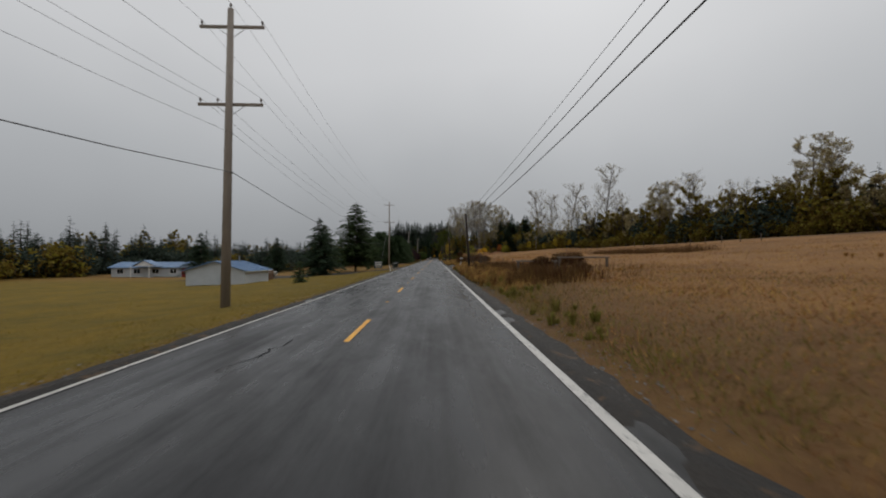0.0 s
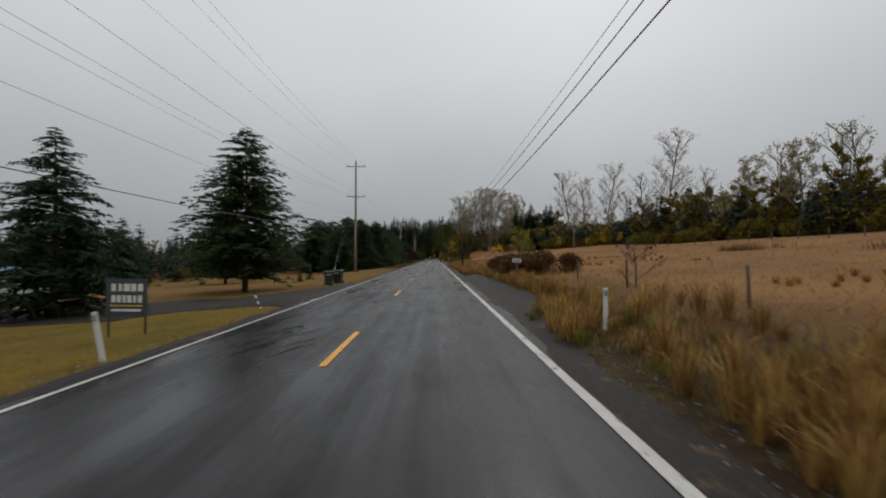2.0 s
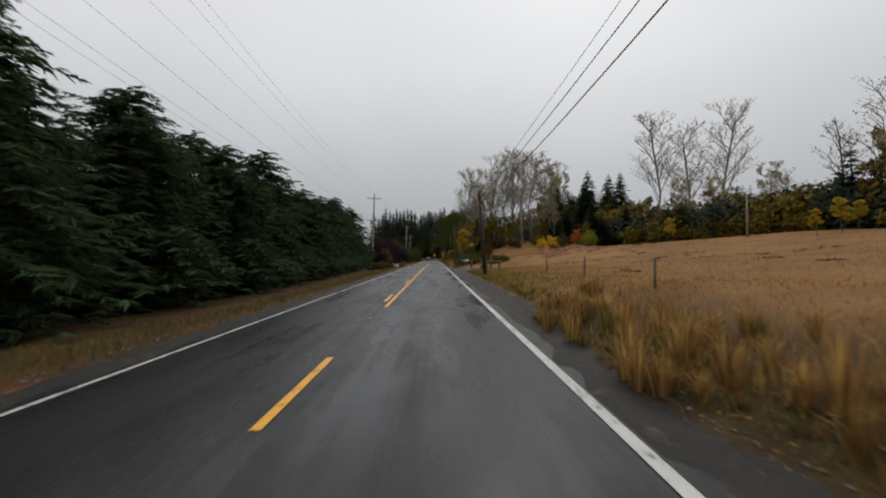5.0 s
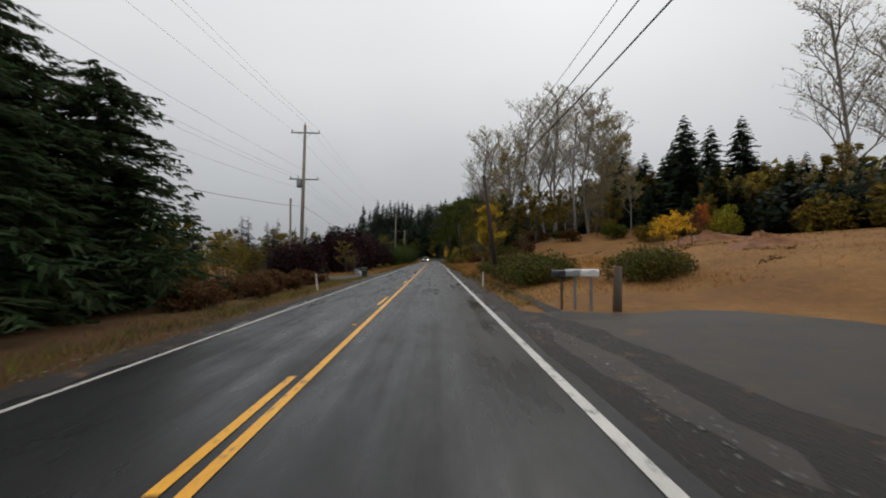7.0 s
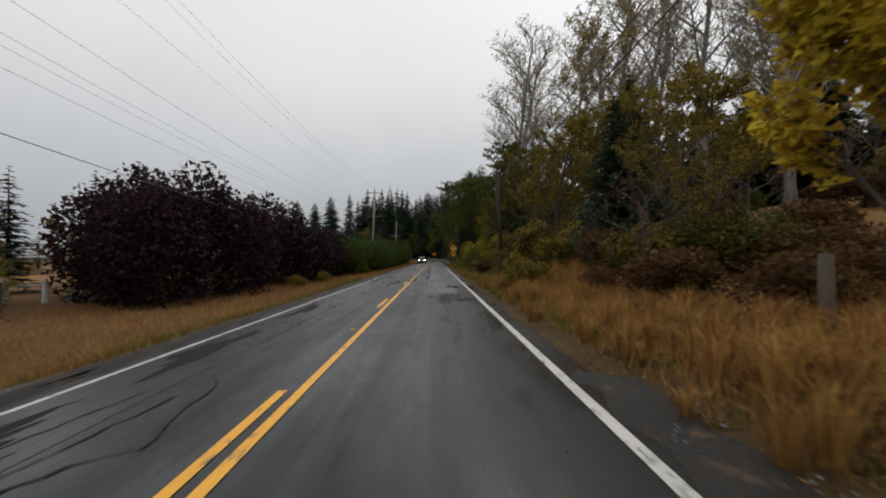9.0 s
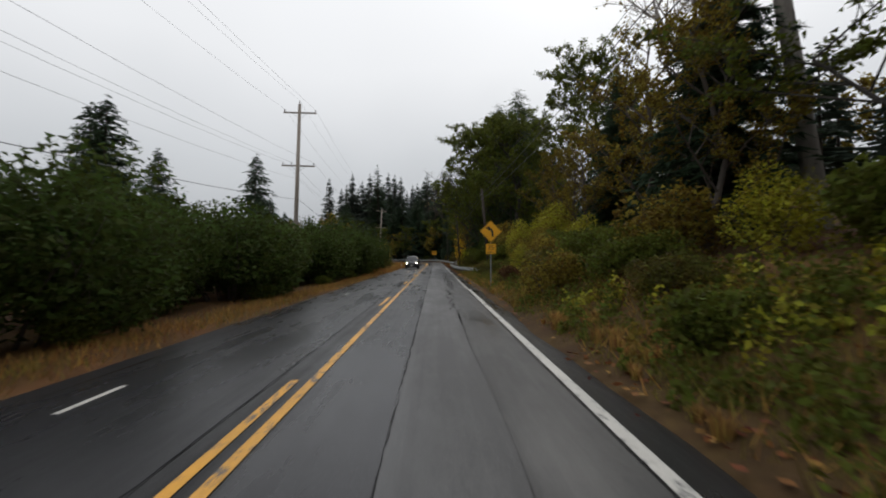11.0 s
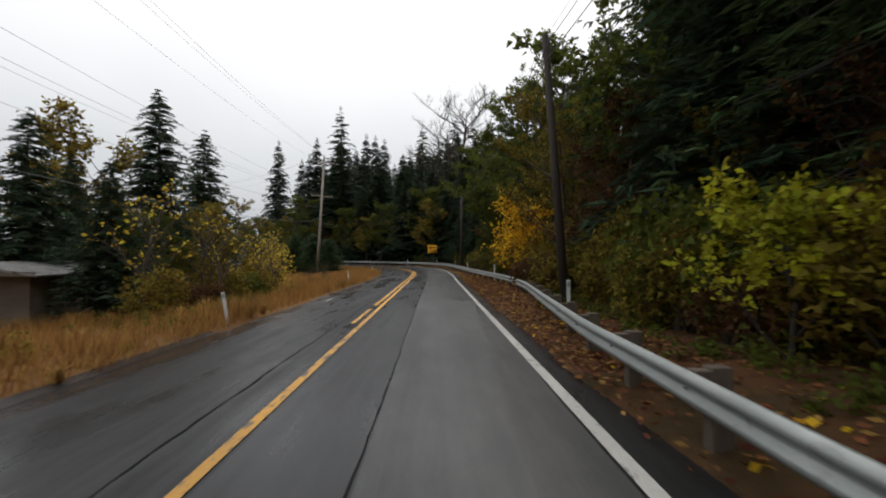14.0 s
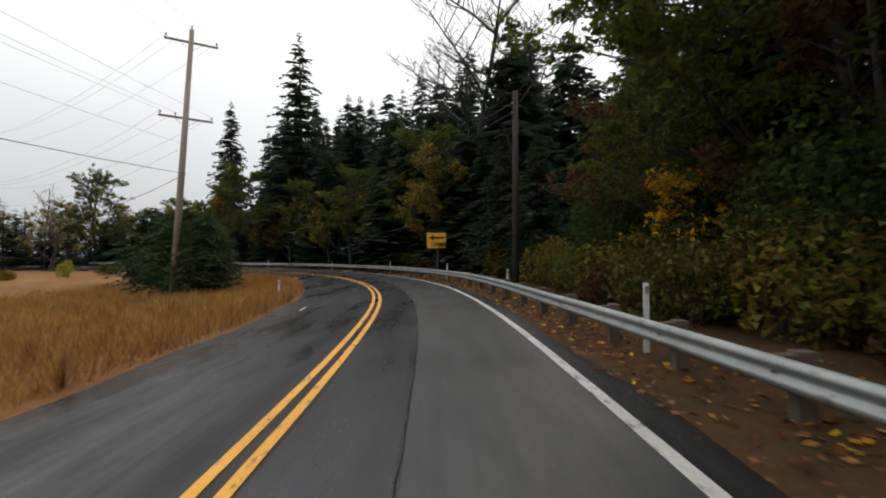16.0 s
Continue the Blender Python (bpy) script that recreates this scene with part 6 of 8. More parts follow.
def curve_sign():
    x, y, z = spot(298.4, 5.0, 0.1)
    root = thing("curve_warning_sign", (x, y, z), 2, "yellow diamond curve sign with 35 advisory plate", "road sign")
    part("post", Geo().box((0, 0.03, 1.9), (0.06, 0.05, 3.8), cut=0.008), STEEL_DULL, root)
    c = 3.18 - z
    pl = part("diamond_plate", Geo().prism(plate(0.92, 0.92, 0.06, True), -0.004, 0.0), SIGN_YELLOW, root)
    pl.location = (0, 0, c)
    part("border", border(0.92, 0.92, 0.06, 0.02, 0.018, True), SIGN_BLACK, pl)
    # bent arrow, pointing to the upper left
    way = [(0.1, -0.3), (0.1, -0.12), (0.07, 0.02), (0.0, 0.12), (-0.1, 0.17)]
    v, f = [], []
    for i, (px, pz) in enumerate(way):
        q = way[min(i + 1, len(way) - 1)]
        o = way[max(i - 1, 0)]
        d = Vector((q[0] - o[0], q[1] - o[1])).normalized()
        v += [(px - d.y * 0.055, -0.008, pz + d.x * 0.055), (px + d.y * 0.055, -0.008, pz - d.x * 0.055)]
    f = [(2 * i, 2 * i + 1, 2 * i + 3, 2 * i + 2) for i in range(len(way) - 1)]
    k = len(v)
    v += [(-0.07, -0.008, 0.31), (-0.07, -0.008, 0.03), (-0.3, -0.008, 0.2)]
    f.append((k, k + 1, k + 2))
    part("arrow", Geo().add(v, f), SIGN_BLACK, pl)
    sp = part("speed_plate", Geo().prism(plate(0.6, 0.6, 0.04), -0.004, 0.0), SIGN_YELLOW, root)
    sp.location = (0, 0, c - 1.0)
    part("border", border(0.6, 0.6, 0.04, 0.015, 0.014), SIGN_BLACK, sp)
    letters("35", 0.36, (0, -0.008, 0.07), sp)
    letters("M.P.H.", 0.13, (0, -0.008, -0.2), sp)


def arrow_sign():
    x, y, z = spot(404.4, 6.3, 0.1)
    root = thing("bend_arrow_sign", (x, y, z), 8, "yellow board with black arrow and number 35", "road sign")
    part("post", Geo().box((0.1, 0.05, 1.7), (0.09, 0.09, 3.4), cut=0.01), WOOD_POST, root)
    bd = part("board", Geo().prism(plate(1.52, 1.22, 0.06), -0.005, 0.0), SIGN_YELLOW, root)
    bd.location = (0, 0, 2.75)
    part("border", border(1.52, 1.22, 0.06, 0.02, 0.02), SIGN_BLACK, bd)
    v = [(0.6, -0.01, 0.13), (0.6, -0.01, 0.29), (-0.25, -0.01, 0.29), (-0.25, -0.01, 0.13), (-0.2, -0.01, 0.43), (-0.62, -0.01, 0.21), (-0.2, -0.01, -0.01)]
    part("arrow", Geo().add(v, [(0, 1, 2, 3), (4, 5, 6)]), SIGN_BLACK, bd)
    letters("35", 0.42, (-0.25, -0.01, -0.32), bd)
    for i in range(3):
        part("writing_bar", Geo().box((0.2 + i * 0.13, -0.008, -0.36), (0.09, 0.004, 0.12)), SIGN_BLACK, bd)


curve_sign()
arrow_sign()


def yard_sign():
    x, y, z = spot(62.2, -6.4, 0.05)
    root = thing("yard_sign", (x, y, z), -6, "dark slate campaign board with white lettering bars on lawn", "sign")
    for q in (-0.52, 0.52):
        part("leg", Geo().box((q, 0.02, 0.75), (0.04, 0.04, 1.5), cut=0.005), POLE_DARK, root)
    bd = part("board", Geo().prism(plate(1.16, 1.0, 0.02), -0.015, 0.0), BOARD_DARK, root)
    bd.location = (0, 0, 1.05)
    for i, w in enumerate((0.14, 0.1, 0.2, 0.16, 0.16)):
        part("writing_bar", Geo().box((-0.36 + i * 0.19, -0.018, 0.27), (w * 0.9, 0.004, 0.2)), PLASTIC_WHITE, bd, "white lettering bar")
    for i, w in enumerate((0.14, 0.14, 0.12, 0.16, 0.1, 0.15)):
        part("writing_bar", Geo().box((-0.36 + i * 0.15, -0.018, -0.03), (w * 0.8, 0.004, 0.19)), PLASTIC_WHITE, bd, "white lettering bar")
    part("stripe", Geo().box((0, -0.018, -0.21), (0.95, 0.004, 0.03)), YELLOW_PLASTIC, bd, "yellow stripe")
    part("writing_bar", Geo().box((0, -0.018, -0.33), (0.85, 0.004, 0.06)), PLASTIC_WHITE, bd, "white lettering bar")


yard_sign()


def number_post():
    x, y, z = spot(75.4, 6.5, 0.05)
    root = thing("number_sign", (x, y, z), 0, "white address plate with dark bars on wooden post", "sign")
    part("post", Geo().box((0, 0.05, 0.6), (0.1, 0.1, 1.25), cut=0.01), WOOD_POST, root)
    pl = part("plate", Geo().box((0, 0, 1.28), (0.5, 0.03, 0.22), cut=0.01), PLASTIC_WHITE, root)
    for i in range(5):
        part("number_bar", Geo().box((-0.17 + i * 0.085, -0.018, 1.28), (0.05, 0.004, 0.12)), SIGN_BLACK, pl)


number_post()


# ---- bins ----
def wheelie_bin(s, l, rz, material, lab):
    x, y, z = spot(s, l, -0.03)
    root = thing("wheelie_bin", (x, y, z), rz, lab, "rubbish bin", "wheelie bins")
    g = Geo()
    v = []
    for zz, w, d in ((0.04, 0.23, 0.25), (0.12, 0.25, 0.28), (0.9, 0.31, 0.37), (0.93, 0.34, 0.4), (0.98, 0.34, 0.4)):
        v += [(-w, -d, zz), (w, -d, zz), (w, d, zz), (-w, d, zz)]
    f = [(0, 3, 2, 1)] + [(4 * i + j, 4 * i + (j + 1) % 4, 4 * i + 4 + (j + 1) % 4, 4 * i + 4 + j) for i in range(4) for j in range(4)] + [(16, 17, 18, 19)]
    body = part("body", g.add(v, f), material, root)
    lid = Geo()
    v = [(-0.36, -0.43, 0.985), (0.36, -0.43, 0.985), (0.36, 0.42, 0.985), (-0.36, 0.42, 0.985), (-0.36, -0.43, 1.02), (0.36, -0.43, 1.02), (0.36, 0.42, 1.02), (-0.36, 0.42, 1.02), (-0.28, -0.33, 1.07), (0.28, -0.33, 1.07), (0.28, 0.32, 1.07), (-0.28, 0.32, 1.07)]
    f = [(0, 3, 2, 1), (8, 9, 10, 11)] + [(4 * i + j, 4 * i + (j + 1) % 4, 4 * i + 4 + (j + 1) % 4, 4 * i + 4 + j) for i in range(2) for j in range(4)]
    part("lid", lid.add(v, f), material, root)
    part("handle", Geo().tube([(-0.26, 0.44, 0.96), (0.26, 0.44, 0.96)], 0.016, 6), material, root)
    for q in (-0.3, 0.3):
        part("wheel", Geo().tube([(q - 0.03, 0.3, 0.12), (q + 0.03, 0.3, 0.12)], 0.12, 14), RUBBER, root)
    for q in (-0.14, 0.06):
        part("label_bar", Geo().box((q, -0.372, 0.82), (0.13, 0.005, 0.06)), PLASTIC_WHITE, root, "white label bar")
    return root


wheelie_bin(82.6, -6.1, 20, PLASTIC_GREEN, "dark green wheelie bin beside driveway")
wheelie_bin(83.6, -5.65, -4, PLASTIC_GREEN, "dark green wheelie bin beside driveway")
wheelie_bin(222.4, -5.7, 12, PLASTIC_GREEN, "dark green wheelie bin at gravel driveway")


# ---- mailboxes, posts and fences ----
def mailbox(s, l, material, post_mat, rz, lab):
    x, y, z = spot(s, l, 0.05)
    root = thing("mailbox", (x, y, z), rz, lab, "mailbox", "mailboxes")
    part("post", Geo().box((0.05, 0, 0.5), (0.07, 0.07, 1.06), cut=0.008), post_mat, root)
    out = [(-0.09, 1.06), (0.09, 1.06), (0.09, 1.18)] + [(0.09 * math.cos(radians(a)), 1.18 + 0.09 * math.sin(radians(a))) for a in range(20, 180, 20)] + [(-0.09, 1.18)]
    body = part("box", Geo().prism(out, -0.26, 0.26), material, root)
    body.rotation_euler = (0, 0, radians(90))
    part("door", Geo().box((-0.27, 0, 1.16), (0.012, 0.165, 0.18), cut=0.005), material, body)
    part("flag", Geo().box((0.05, 0.1, 1.22), (0.03, 0.008, 0.16)), RED_PAINT, body, "small red flag")
    for i in range(3):
        part("number_bar", Geo().box((-0.1 + i * 0.09, -0.093, 1.15), (0.05, 0.004, 0.06)), SIGN_BLACK, body)


mailbox(189.4, 5.75, PLASTIC_BLACK, WOOD_POST, 0, "black metal mailbox on dark wooden post")
mailbox(189.2, 6.1, STEEL, STEEL_DULL, 0, "grey metal mailbox on steel post")
mailbox(188.8, 6.45, PLASTIC_WHITE, STEEL_DULL, 0, "white mailbox with dark number bars")


def wood_post(s, l, h, w=0.16, lean=(0, 0), lab="weathered round wooden fence post", group="fence posts", round_=True):
    x, y, z = spot(s, l, 0.15)
    ob = new("fence_post", mesh("fence_post", Geo().tube([(0, 0, 0), (0, 0, h * 0.6), (0.01, 0, h + 0.13), (0.01, 0, h + 0.15)], [w * 0.55, w * 0.5, w * 0.47, w * 0.35], 9) if round_ else Geo().box((0, 0, h / 2), (w, w, h + 0.15), cut=0.012), WOOD_POST, round_))
    ob.matrix_basis = pose(x, y, z, lean[0], lean[1], (s * 37) % 90)
    return tagged(ob, lab, "fence post", group)


wood_post(188.4, 7.1, 1.3, 0.24, (0, 2), "thick weathered gatepost beside driveway")
wood_post(176.2, 8.3, 1.35, 0.24, (0, -1), "thick weathered gatepost beside driveway")
wood_post(176.8, 7.3, 1.15, 0.2, (2, 1), "short gatepost with ivy at its foot")
put(shrub_green, 176.4, 7.6, 0.32)
wood_post(226.5, 9.0, 1.2, 0.2, (2, -2))
wood_post(232.5, 8.2, 1.3, 0.22)
wood_post(238.5, 8.4, 1.3, 0.22, (0, 2))
for _i in range(9):
    wood_post(92 + _i * 8.2, 9.6 + 0.4 * math.sin(_i), 1.1, 0.09, (1.5 * math.sin(_i * 2), 1), "thin dark field fence post")
for _i in range(7):
    wood_post(36 + _i * 6.1, 9.2 + 0.3 * math.sin(_i), 1.0, 0.08, (2 * math.sin(_i), 0), "thin dark field fence post")
for _i in range(22):
    wood_post(70 + _i * 4.6, 56 - 0.2 * _i, 1.3, 0.14, (0, 0), "pale post of far field fence", "far fence posts")


def rail_frame(s, l, span, h, rz):
    x, y, z = spot(s, l, 0.1)
    root = thing("wooden_rail", (x, y, z), rz, "old grey wooden rail on two posts", "fence rail", "wooden rails")
    for q in (-span / 2, span / 2):
        part("post", Geo().box((q, 0, h / 2), (0.16, 0.16, h), cut=0.015), WOOD_POST, root)
    part("rail", Geo().box((0, 0, h + 0.05), (span + 0.35, 0.18, 0.1), cut=0.015), WOOD, root)


rail_frame(166.4, 7.2, 1.25, 1.0, 4)
rail_frame(30.2, 9.0, 2.6, 0.9, -3)
rail_frame(31.0, 12.6, 3.4, 0.9, -3)


def gate(s, l, rz):
    x, y, z = spot(s, l, 0.05)
    root = thing("farm_gate", (x, y, z), rz, "white-posted wooden farm gate across driveway", "gate")
    for q in (-0.1, 2.0):
        part("gatepost", Geo().box((q, 0, 0.75), (0.2, 0.2, 1.55), cut=0.015), PAINT_WHITE, root, "white painted gatepost")
    part("top_bar", Geo().box((0.95, 0, 1.15), (2.0, 0.06, 0.1), cut=0.01), PAINT_WHITE, root, "white painted bar")
    for zz in (0.35, 0.65, 0.95):
        part("rail", Geo().box((-2.2, 0.05, zz), (3.9, 0.05, 0.13), cut=0.01), WOOD, root)
    for q in (-4.0, -2.2, -0.4):
        part("upright", Geo().box((q, 0, 0.6), (0.13, 0.06, 1.2), cut=0.01), WOOD, root)
    part("brace", Geo().tube([(-4.0, 0.1, 0.25), (-0.4, 0.1, 1.05)], 0.04, 6), WOOD, root)


gate(252, -24, 6)
for _s, _l, _w, _h, _r, _m, _lab in ((233.0, -7.9, 0.72, 0.46, 8, PLASTIC_WHITE, "white plastic utility box by driveway"), (233.6, -8.5, 0.6, 0.8, -10, STEEL_DULL, "grey leaning board behind utility box"), (231.6, -8.1, 0.6, 0.3, 4, STEEL_DULL, "low grey concrete-coloured meter box")):
    x, y, z = spot(_s, _l, 0.03)
    root = thing("utility_box", (x, y, z), _r, _lab, "utility box", "utility boxes")
    part("body", Geo().box((0, 0, _h / 2), (_w, 0.4, _h), cut=0.03), _m, root)
    part("lid", Geo().box((0, 0, _h + 0.02), (_w + 0.05, 0.45, 0.05), cut=0.015), _m, root)
marker_post(233.9, -7.3, 0.95, (0, -20))


# ---- soil heaps ----
def heap(s, l, rx, ry, h, seed, lab, material):
    rng = np.random.default_rng(seed)
    x, y, z = spot(s, l, 0.0)
    turn = math.radians(seed * 40)
    n, k = 34, 12
    v, f = [(0, 0, h)], []
    for i in range(1, k + 1):
        q = i / k
        for j in range(n):
            a = 2 * math.pi * j / n
            r = q * (1 + 0.22 * math.sin(3 * a + seed) + 0.14 * math.sin(7 * a)) + rng.uniform(-.04, .04)
            dx, dy = rx * r * math.cos(a), ry * r * math.sin(a)
            ground = ground_at(x + dx * math.cos(turn) - dy * math.sin(turn), y + dx * math.sin(turn) + dy * math.cos(turn)) - z
            crest = 0.75 + 0.25 * math.sin(2.3 * dx + seed) * math.cos(1.9 * dy)
            v.append((dx, dy, ground - 0.06 + h * crest * (math.cos(min(q, 1) * math.pi) * 0.5 + 0.5) ** 0.8 * (1 + rng.uniform(-.3, .3)) + rng.uniform(0, 0.07) * (1 - q)))
    f += [(0, 1 + j, 1 + (j + 1) % n) for j in range(n)]
    for i in range(k - 1):
        f += [(1 + i * n + j, 1 + (i + 1) * n + j, 1 + (i + 1) * n + (j + 1) % n, 1 + i * n + (j + 1) % n) for j in range(n)]
    ob = new("soil_mound", mesh("soil_mound", Geo().add(v, f), material, True))
    ob.matrix_basis = pose(x, y, z, 0, 0, seed * 40)
    return tagged(ob, lab, "soil heap", "soil heaps")


heap(190.5, 20.5, 3.0, 2.2, 1.0, 1, "orange-brown soil heap in dry field", SOIL)
heap(203, 22.5, 3.2, 2.2, 0.8, 2, "orange-brown soil heap in dry field", SOIL)
heap(228, 34.5, 5.5, 3, 1.2, 3, "rough orange-brown soil heap at the field's edge", SOIL)
heap(196, 27, 3, 2, 0.6, 4, "low orange-brown soil heap in dry field", SOIL)


# ---- buildings ----
def ribbed(w, d, rise, over, thick=0.06, ribs=0.5):
    """Two slopes of ribbed sheet; the ridge runs along y."""
    sides = []
    for q in (-1, 1):
        g = Geo()
        e = w / 2 + over
        zl = -rise * over / (w / 2)
        n = int((d + 2 * over) / ribs)
        g.add([(0, -d / 2 - over, rise), (q * e, -d / 2 - over, zl), (q * e, d / 2 + over, zl), (0, d / 2 + over, rise), (0, -d / 2 - over, rise + thick), (q * e, -d / 2 - over, zl + thick), (q * e, d / 2 + over, zl + thick), (0, d / 2 + over, rise + thick)],
              [(0, 1, 2, 3), (4, 7, 6, 5), (0, 4, 5, 1), (1, 5, 6, 2), (2, 6, 7, 3), (3, 7, 4, 0)])
        rb = []
        for i in range(n + 1):
            yy = -d / 2 - over + 0.03 + i * (d + 2 * over - 0.06) / n
            rb.append(Geo().add([(0, yy - .02, rise + thick), (0, yy + .02, rise + thick), (q * e, yy + .02, zl + thick), (q * e, yy - .02, zl + thick), (0, yy - .012, rise + thick + .035), (0, yy + .012, rise + thick + .035), (q * e, yy + .012, zl + thick + .035), (q * e, yy - .012, zl + thick + .035)],
                                [(4, 5, 6, 7), (0, 4, 7, 3), (1, 2, 6, 5), (2, 3, 7, 6), (0, 1, 5, 4)]))
        sides.append((g, rb))
    return sides


def roof_on(root, sides, h, material):
    up = Matrix.Translation((0, 0, h))
    for g, ribs in sides:
        slope = part("roof_slope", g.turned(up), material, root, "ribbed metal roof slope")
        for rb in ribs:
            part("rib", rb.turned(up), material, slope)


def wall_shell(w, d, h, rise, t=0.15):
    """Four walls with thickness and two gables, open inside."""
    g = Geo()
    for q in (-1, 1):
        g.box((q * (w / 2 - t / 2), 0, h / 2), (t, d, h))
        g.prism([(-w / 2 + t, 0), (w / 2 - t, 0), (w / 2 - t, h), (w / 2 - t, h + rise * t / (w / 2)), (0, h + rise), (-w / 2 + t, h + rise * t / (w / 2)), (-w / 2 + t, h)], q * d / 2 - (t if q > 0 else 0), q * d / 2 + (0 if q > 0 else t))
    return g


def window(parent, c, w, h, axis, out):
    """A window unit set proud of a wall; axis: the wall runs along x or y."""
    m = pose(0, 0, 0, 0, 0, 0 if axis == "x" else 90)
    o = out
    shift = Vector((0, o, 0)) if axis == "x" else Vector((o, 0, 0))
    fr = Geo()
    for dx, dz, sx, sz in ((0, h / 2, w + 0.12, 0.08), (0, -h / 2, w + 0.12, 0.08), (w / 2, 0, 0.08, h), (-w / 2, 0, 0.08, h), (0, 0, 0.05, h)):
        p = m @ Vector((dx, 0, dz))
        fr.box((c[0] + p.x + shift.x, c[1] + p.y + shift.y, c[2] + p.z), (sx, 0.06, sz), m)
    ob = part("window", fr, PAINT_WHITE, parent, "white-framed window")
    part("pane", Geo().box((c[0] + shift.x * 0.4, c[1] + shift.y * 0.4, c[2]), (w, 0.02, h), m), WINDOW, ob)
    return ob


def workshop():
    w, d, h, rise = 7.8, 6.8, 2.15, 1.15
    x, y, z = spot(59.3, -26.4, 0.15)
    root = thing("workshop_building", (x, y, z - 0.1), -3, "pale blue-grey workshop with blue metal roof on lawn", "building")
    wall = part("wall", wall_shell(w, d, h, rise), SIDING, root)
    roof_on(root, ribbed(w, d, rise, 0.45), h, ROOF_BLUE)
    part("fascia", Geo().box((w / 2 + 0.42, 0, h - 0.16), (0.04, d + 0.9, 0.14), cut=0.01), PAINT_WHITE, root)
    for q in (-2.0, 0.6):
        part("roof_vent", Geo().tube([(q, 1.5, h + rise * (1 - abs(q) / (w / 2))), (q, 1.5, h + rise + 0.75)], 0.09, 10), STEEL_DULL, root)
    part("door", Geo().box((-w / 2 - 0.03, 1.0, 1.0), (0.06, 0.95, 2.0), cut=0.01), SIDING_WHITE, root, "white side door")


def house():
    w, d, h, rise = 8.0, 25.0, 2.3, 1.0
    x, y, z = spot(95, -53, 0.15)
    root = thing("house", (x, y, z - 0.1), 96, "long low grey house with blue metal roof", "house")
    part("wall", wall_shell(w, d, h, rise), SIDING, root)
    roof_on(root, ribbed(w, d, rise, 0.5), h, ROOF_BLUE)
    part("chimney", Geo().box((1.2, -3, h + rise + 0.2), (0.6, 0.6, 1.8), cut=0.02), SIDING_WHITE, root)
    for q in (-10.5, -7.0, -3.8, 0.5, 4.0, 7.6, 10.8):
        window(root, (-w / 2, q, 1.45), 1.3, 1.0, "y", -0.03)
    part("door", Geo().box((-w / 2 - 0.03, -1.6, 1.0), (0.06, 0.95, 2.05), cut=0.01), RED_PAINT, root, "red front door")
    # gabled porch facing the lawn
    pg = Geo().prism([(-1.9, 2.45), (1.9, 2.45), (0, 3.5)], -2.2, 0.4)
    pg.turned(pose(-w / 2 - 2, 5.0, 0.1, 0, 0, 90))
    part("porch_gable", pg, SIDING_WHITE, root)
    for q in (3.3, 6.7):
        part("porch_post", Geo().box((-w / 2 - 3.8, q, 1.25), (0.14, 0.14, 2.5), cut=0.01), PAINT_WHITE, root)
    for q in (-1, 1):
        s_ = Geo().add([(0, -2.4, 3.6), (q * 2.3, -2.4, 2.38), (q * 2.3, 0.6, 2.38), (0, 0.6, 3.6), (0, -2.4, 3.66), (q * 2.3, -2.4, 2.44), (q * 2.3, 0.6, 2.44), (0, 0.6, 3.66)], [(0, 1, 2, 3), (4, 7, 6, 5), (0, 4, 5, 1), (1, 5, 6, 2), (2, 6, 7, 3), (3, 7, 4, 0)])
        part("porch_roof", s_.turned(pose(-w / 2 - 2, 5.0, 0.14, 0, 0, 90)), ROOF_BLUE, root)


def shed():
    w, d, h, rise = 3.6, 5.2, 2.2, 0.35
    x, y, z = spot(356, -14.2, 0.1)
    root = thing("shed", (x, y, z - 0.1), 12, "small weathered shed with grey metal roof in tall grass", "shed")
    part("wall", wall_shell(w, d, h, rise, 0.1), WOOD, root)
    roof_on(root, ribbed(w, d, rise, 0.4, ribs=0.4), h, ROOF_GREY)
    part("door", Geo().box((-0.5, -d / 2 - 0.03, 0.95), (1.7, 0.05, 1.85), cut=0.01), SIDING_WHITE, root, "pale grey shed door")
    part("fascia", Geo().box((0, -d / 2 - 0.36, h + 0.02), (w + 0.7, 0.05, 0.16), cut=0.01), WOOD, root)


workshop()
house()
shed()


def board_fence():
    x, y, z = spot(66.5, -24.6, 0.1)
    root = thing("board_fence", (x, y, z), 12, "brown horizontal board fence beside workshop", "fence")
    for q in (-1.35, 0.0, 1.35):
        part("post", Geo().box((q, 0.08, 0.85), (0.1, 0.1, 1.75), cut=0.01), WOOD_POST, root)
    for i in range(8):
        part("board", Geo().box((0.02 * (i % 3), 0, 0.18 + i * 0.205), (2.9, 0.028, 0.175), cut=0.006), WOOD_RED, root)
    part("wall_ornament", Geo().tube([(0.4, -0.03, 1.0), (0.4, -0.07, 1.0)], [0.2, 0.16], 12), STEEL_DULL, root, "round grey ornament")


board_fence()


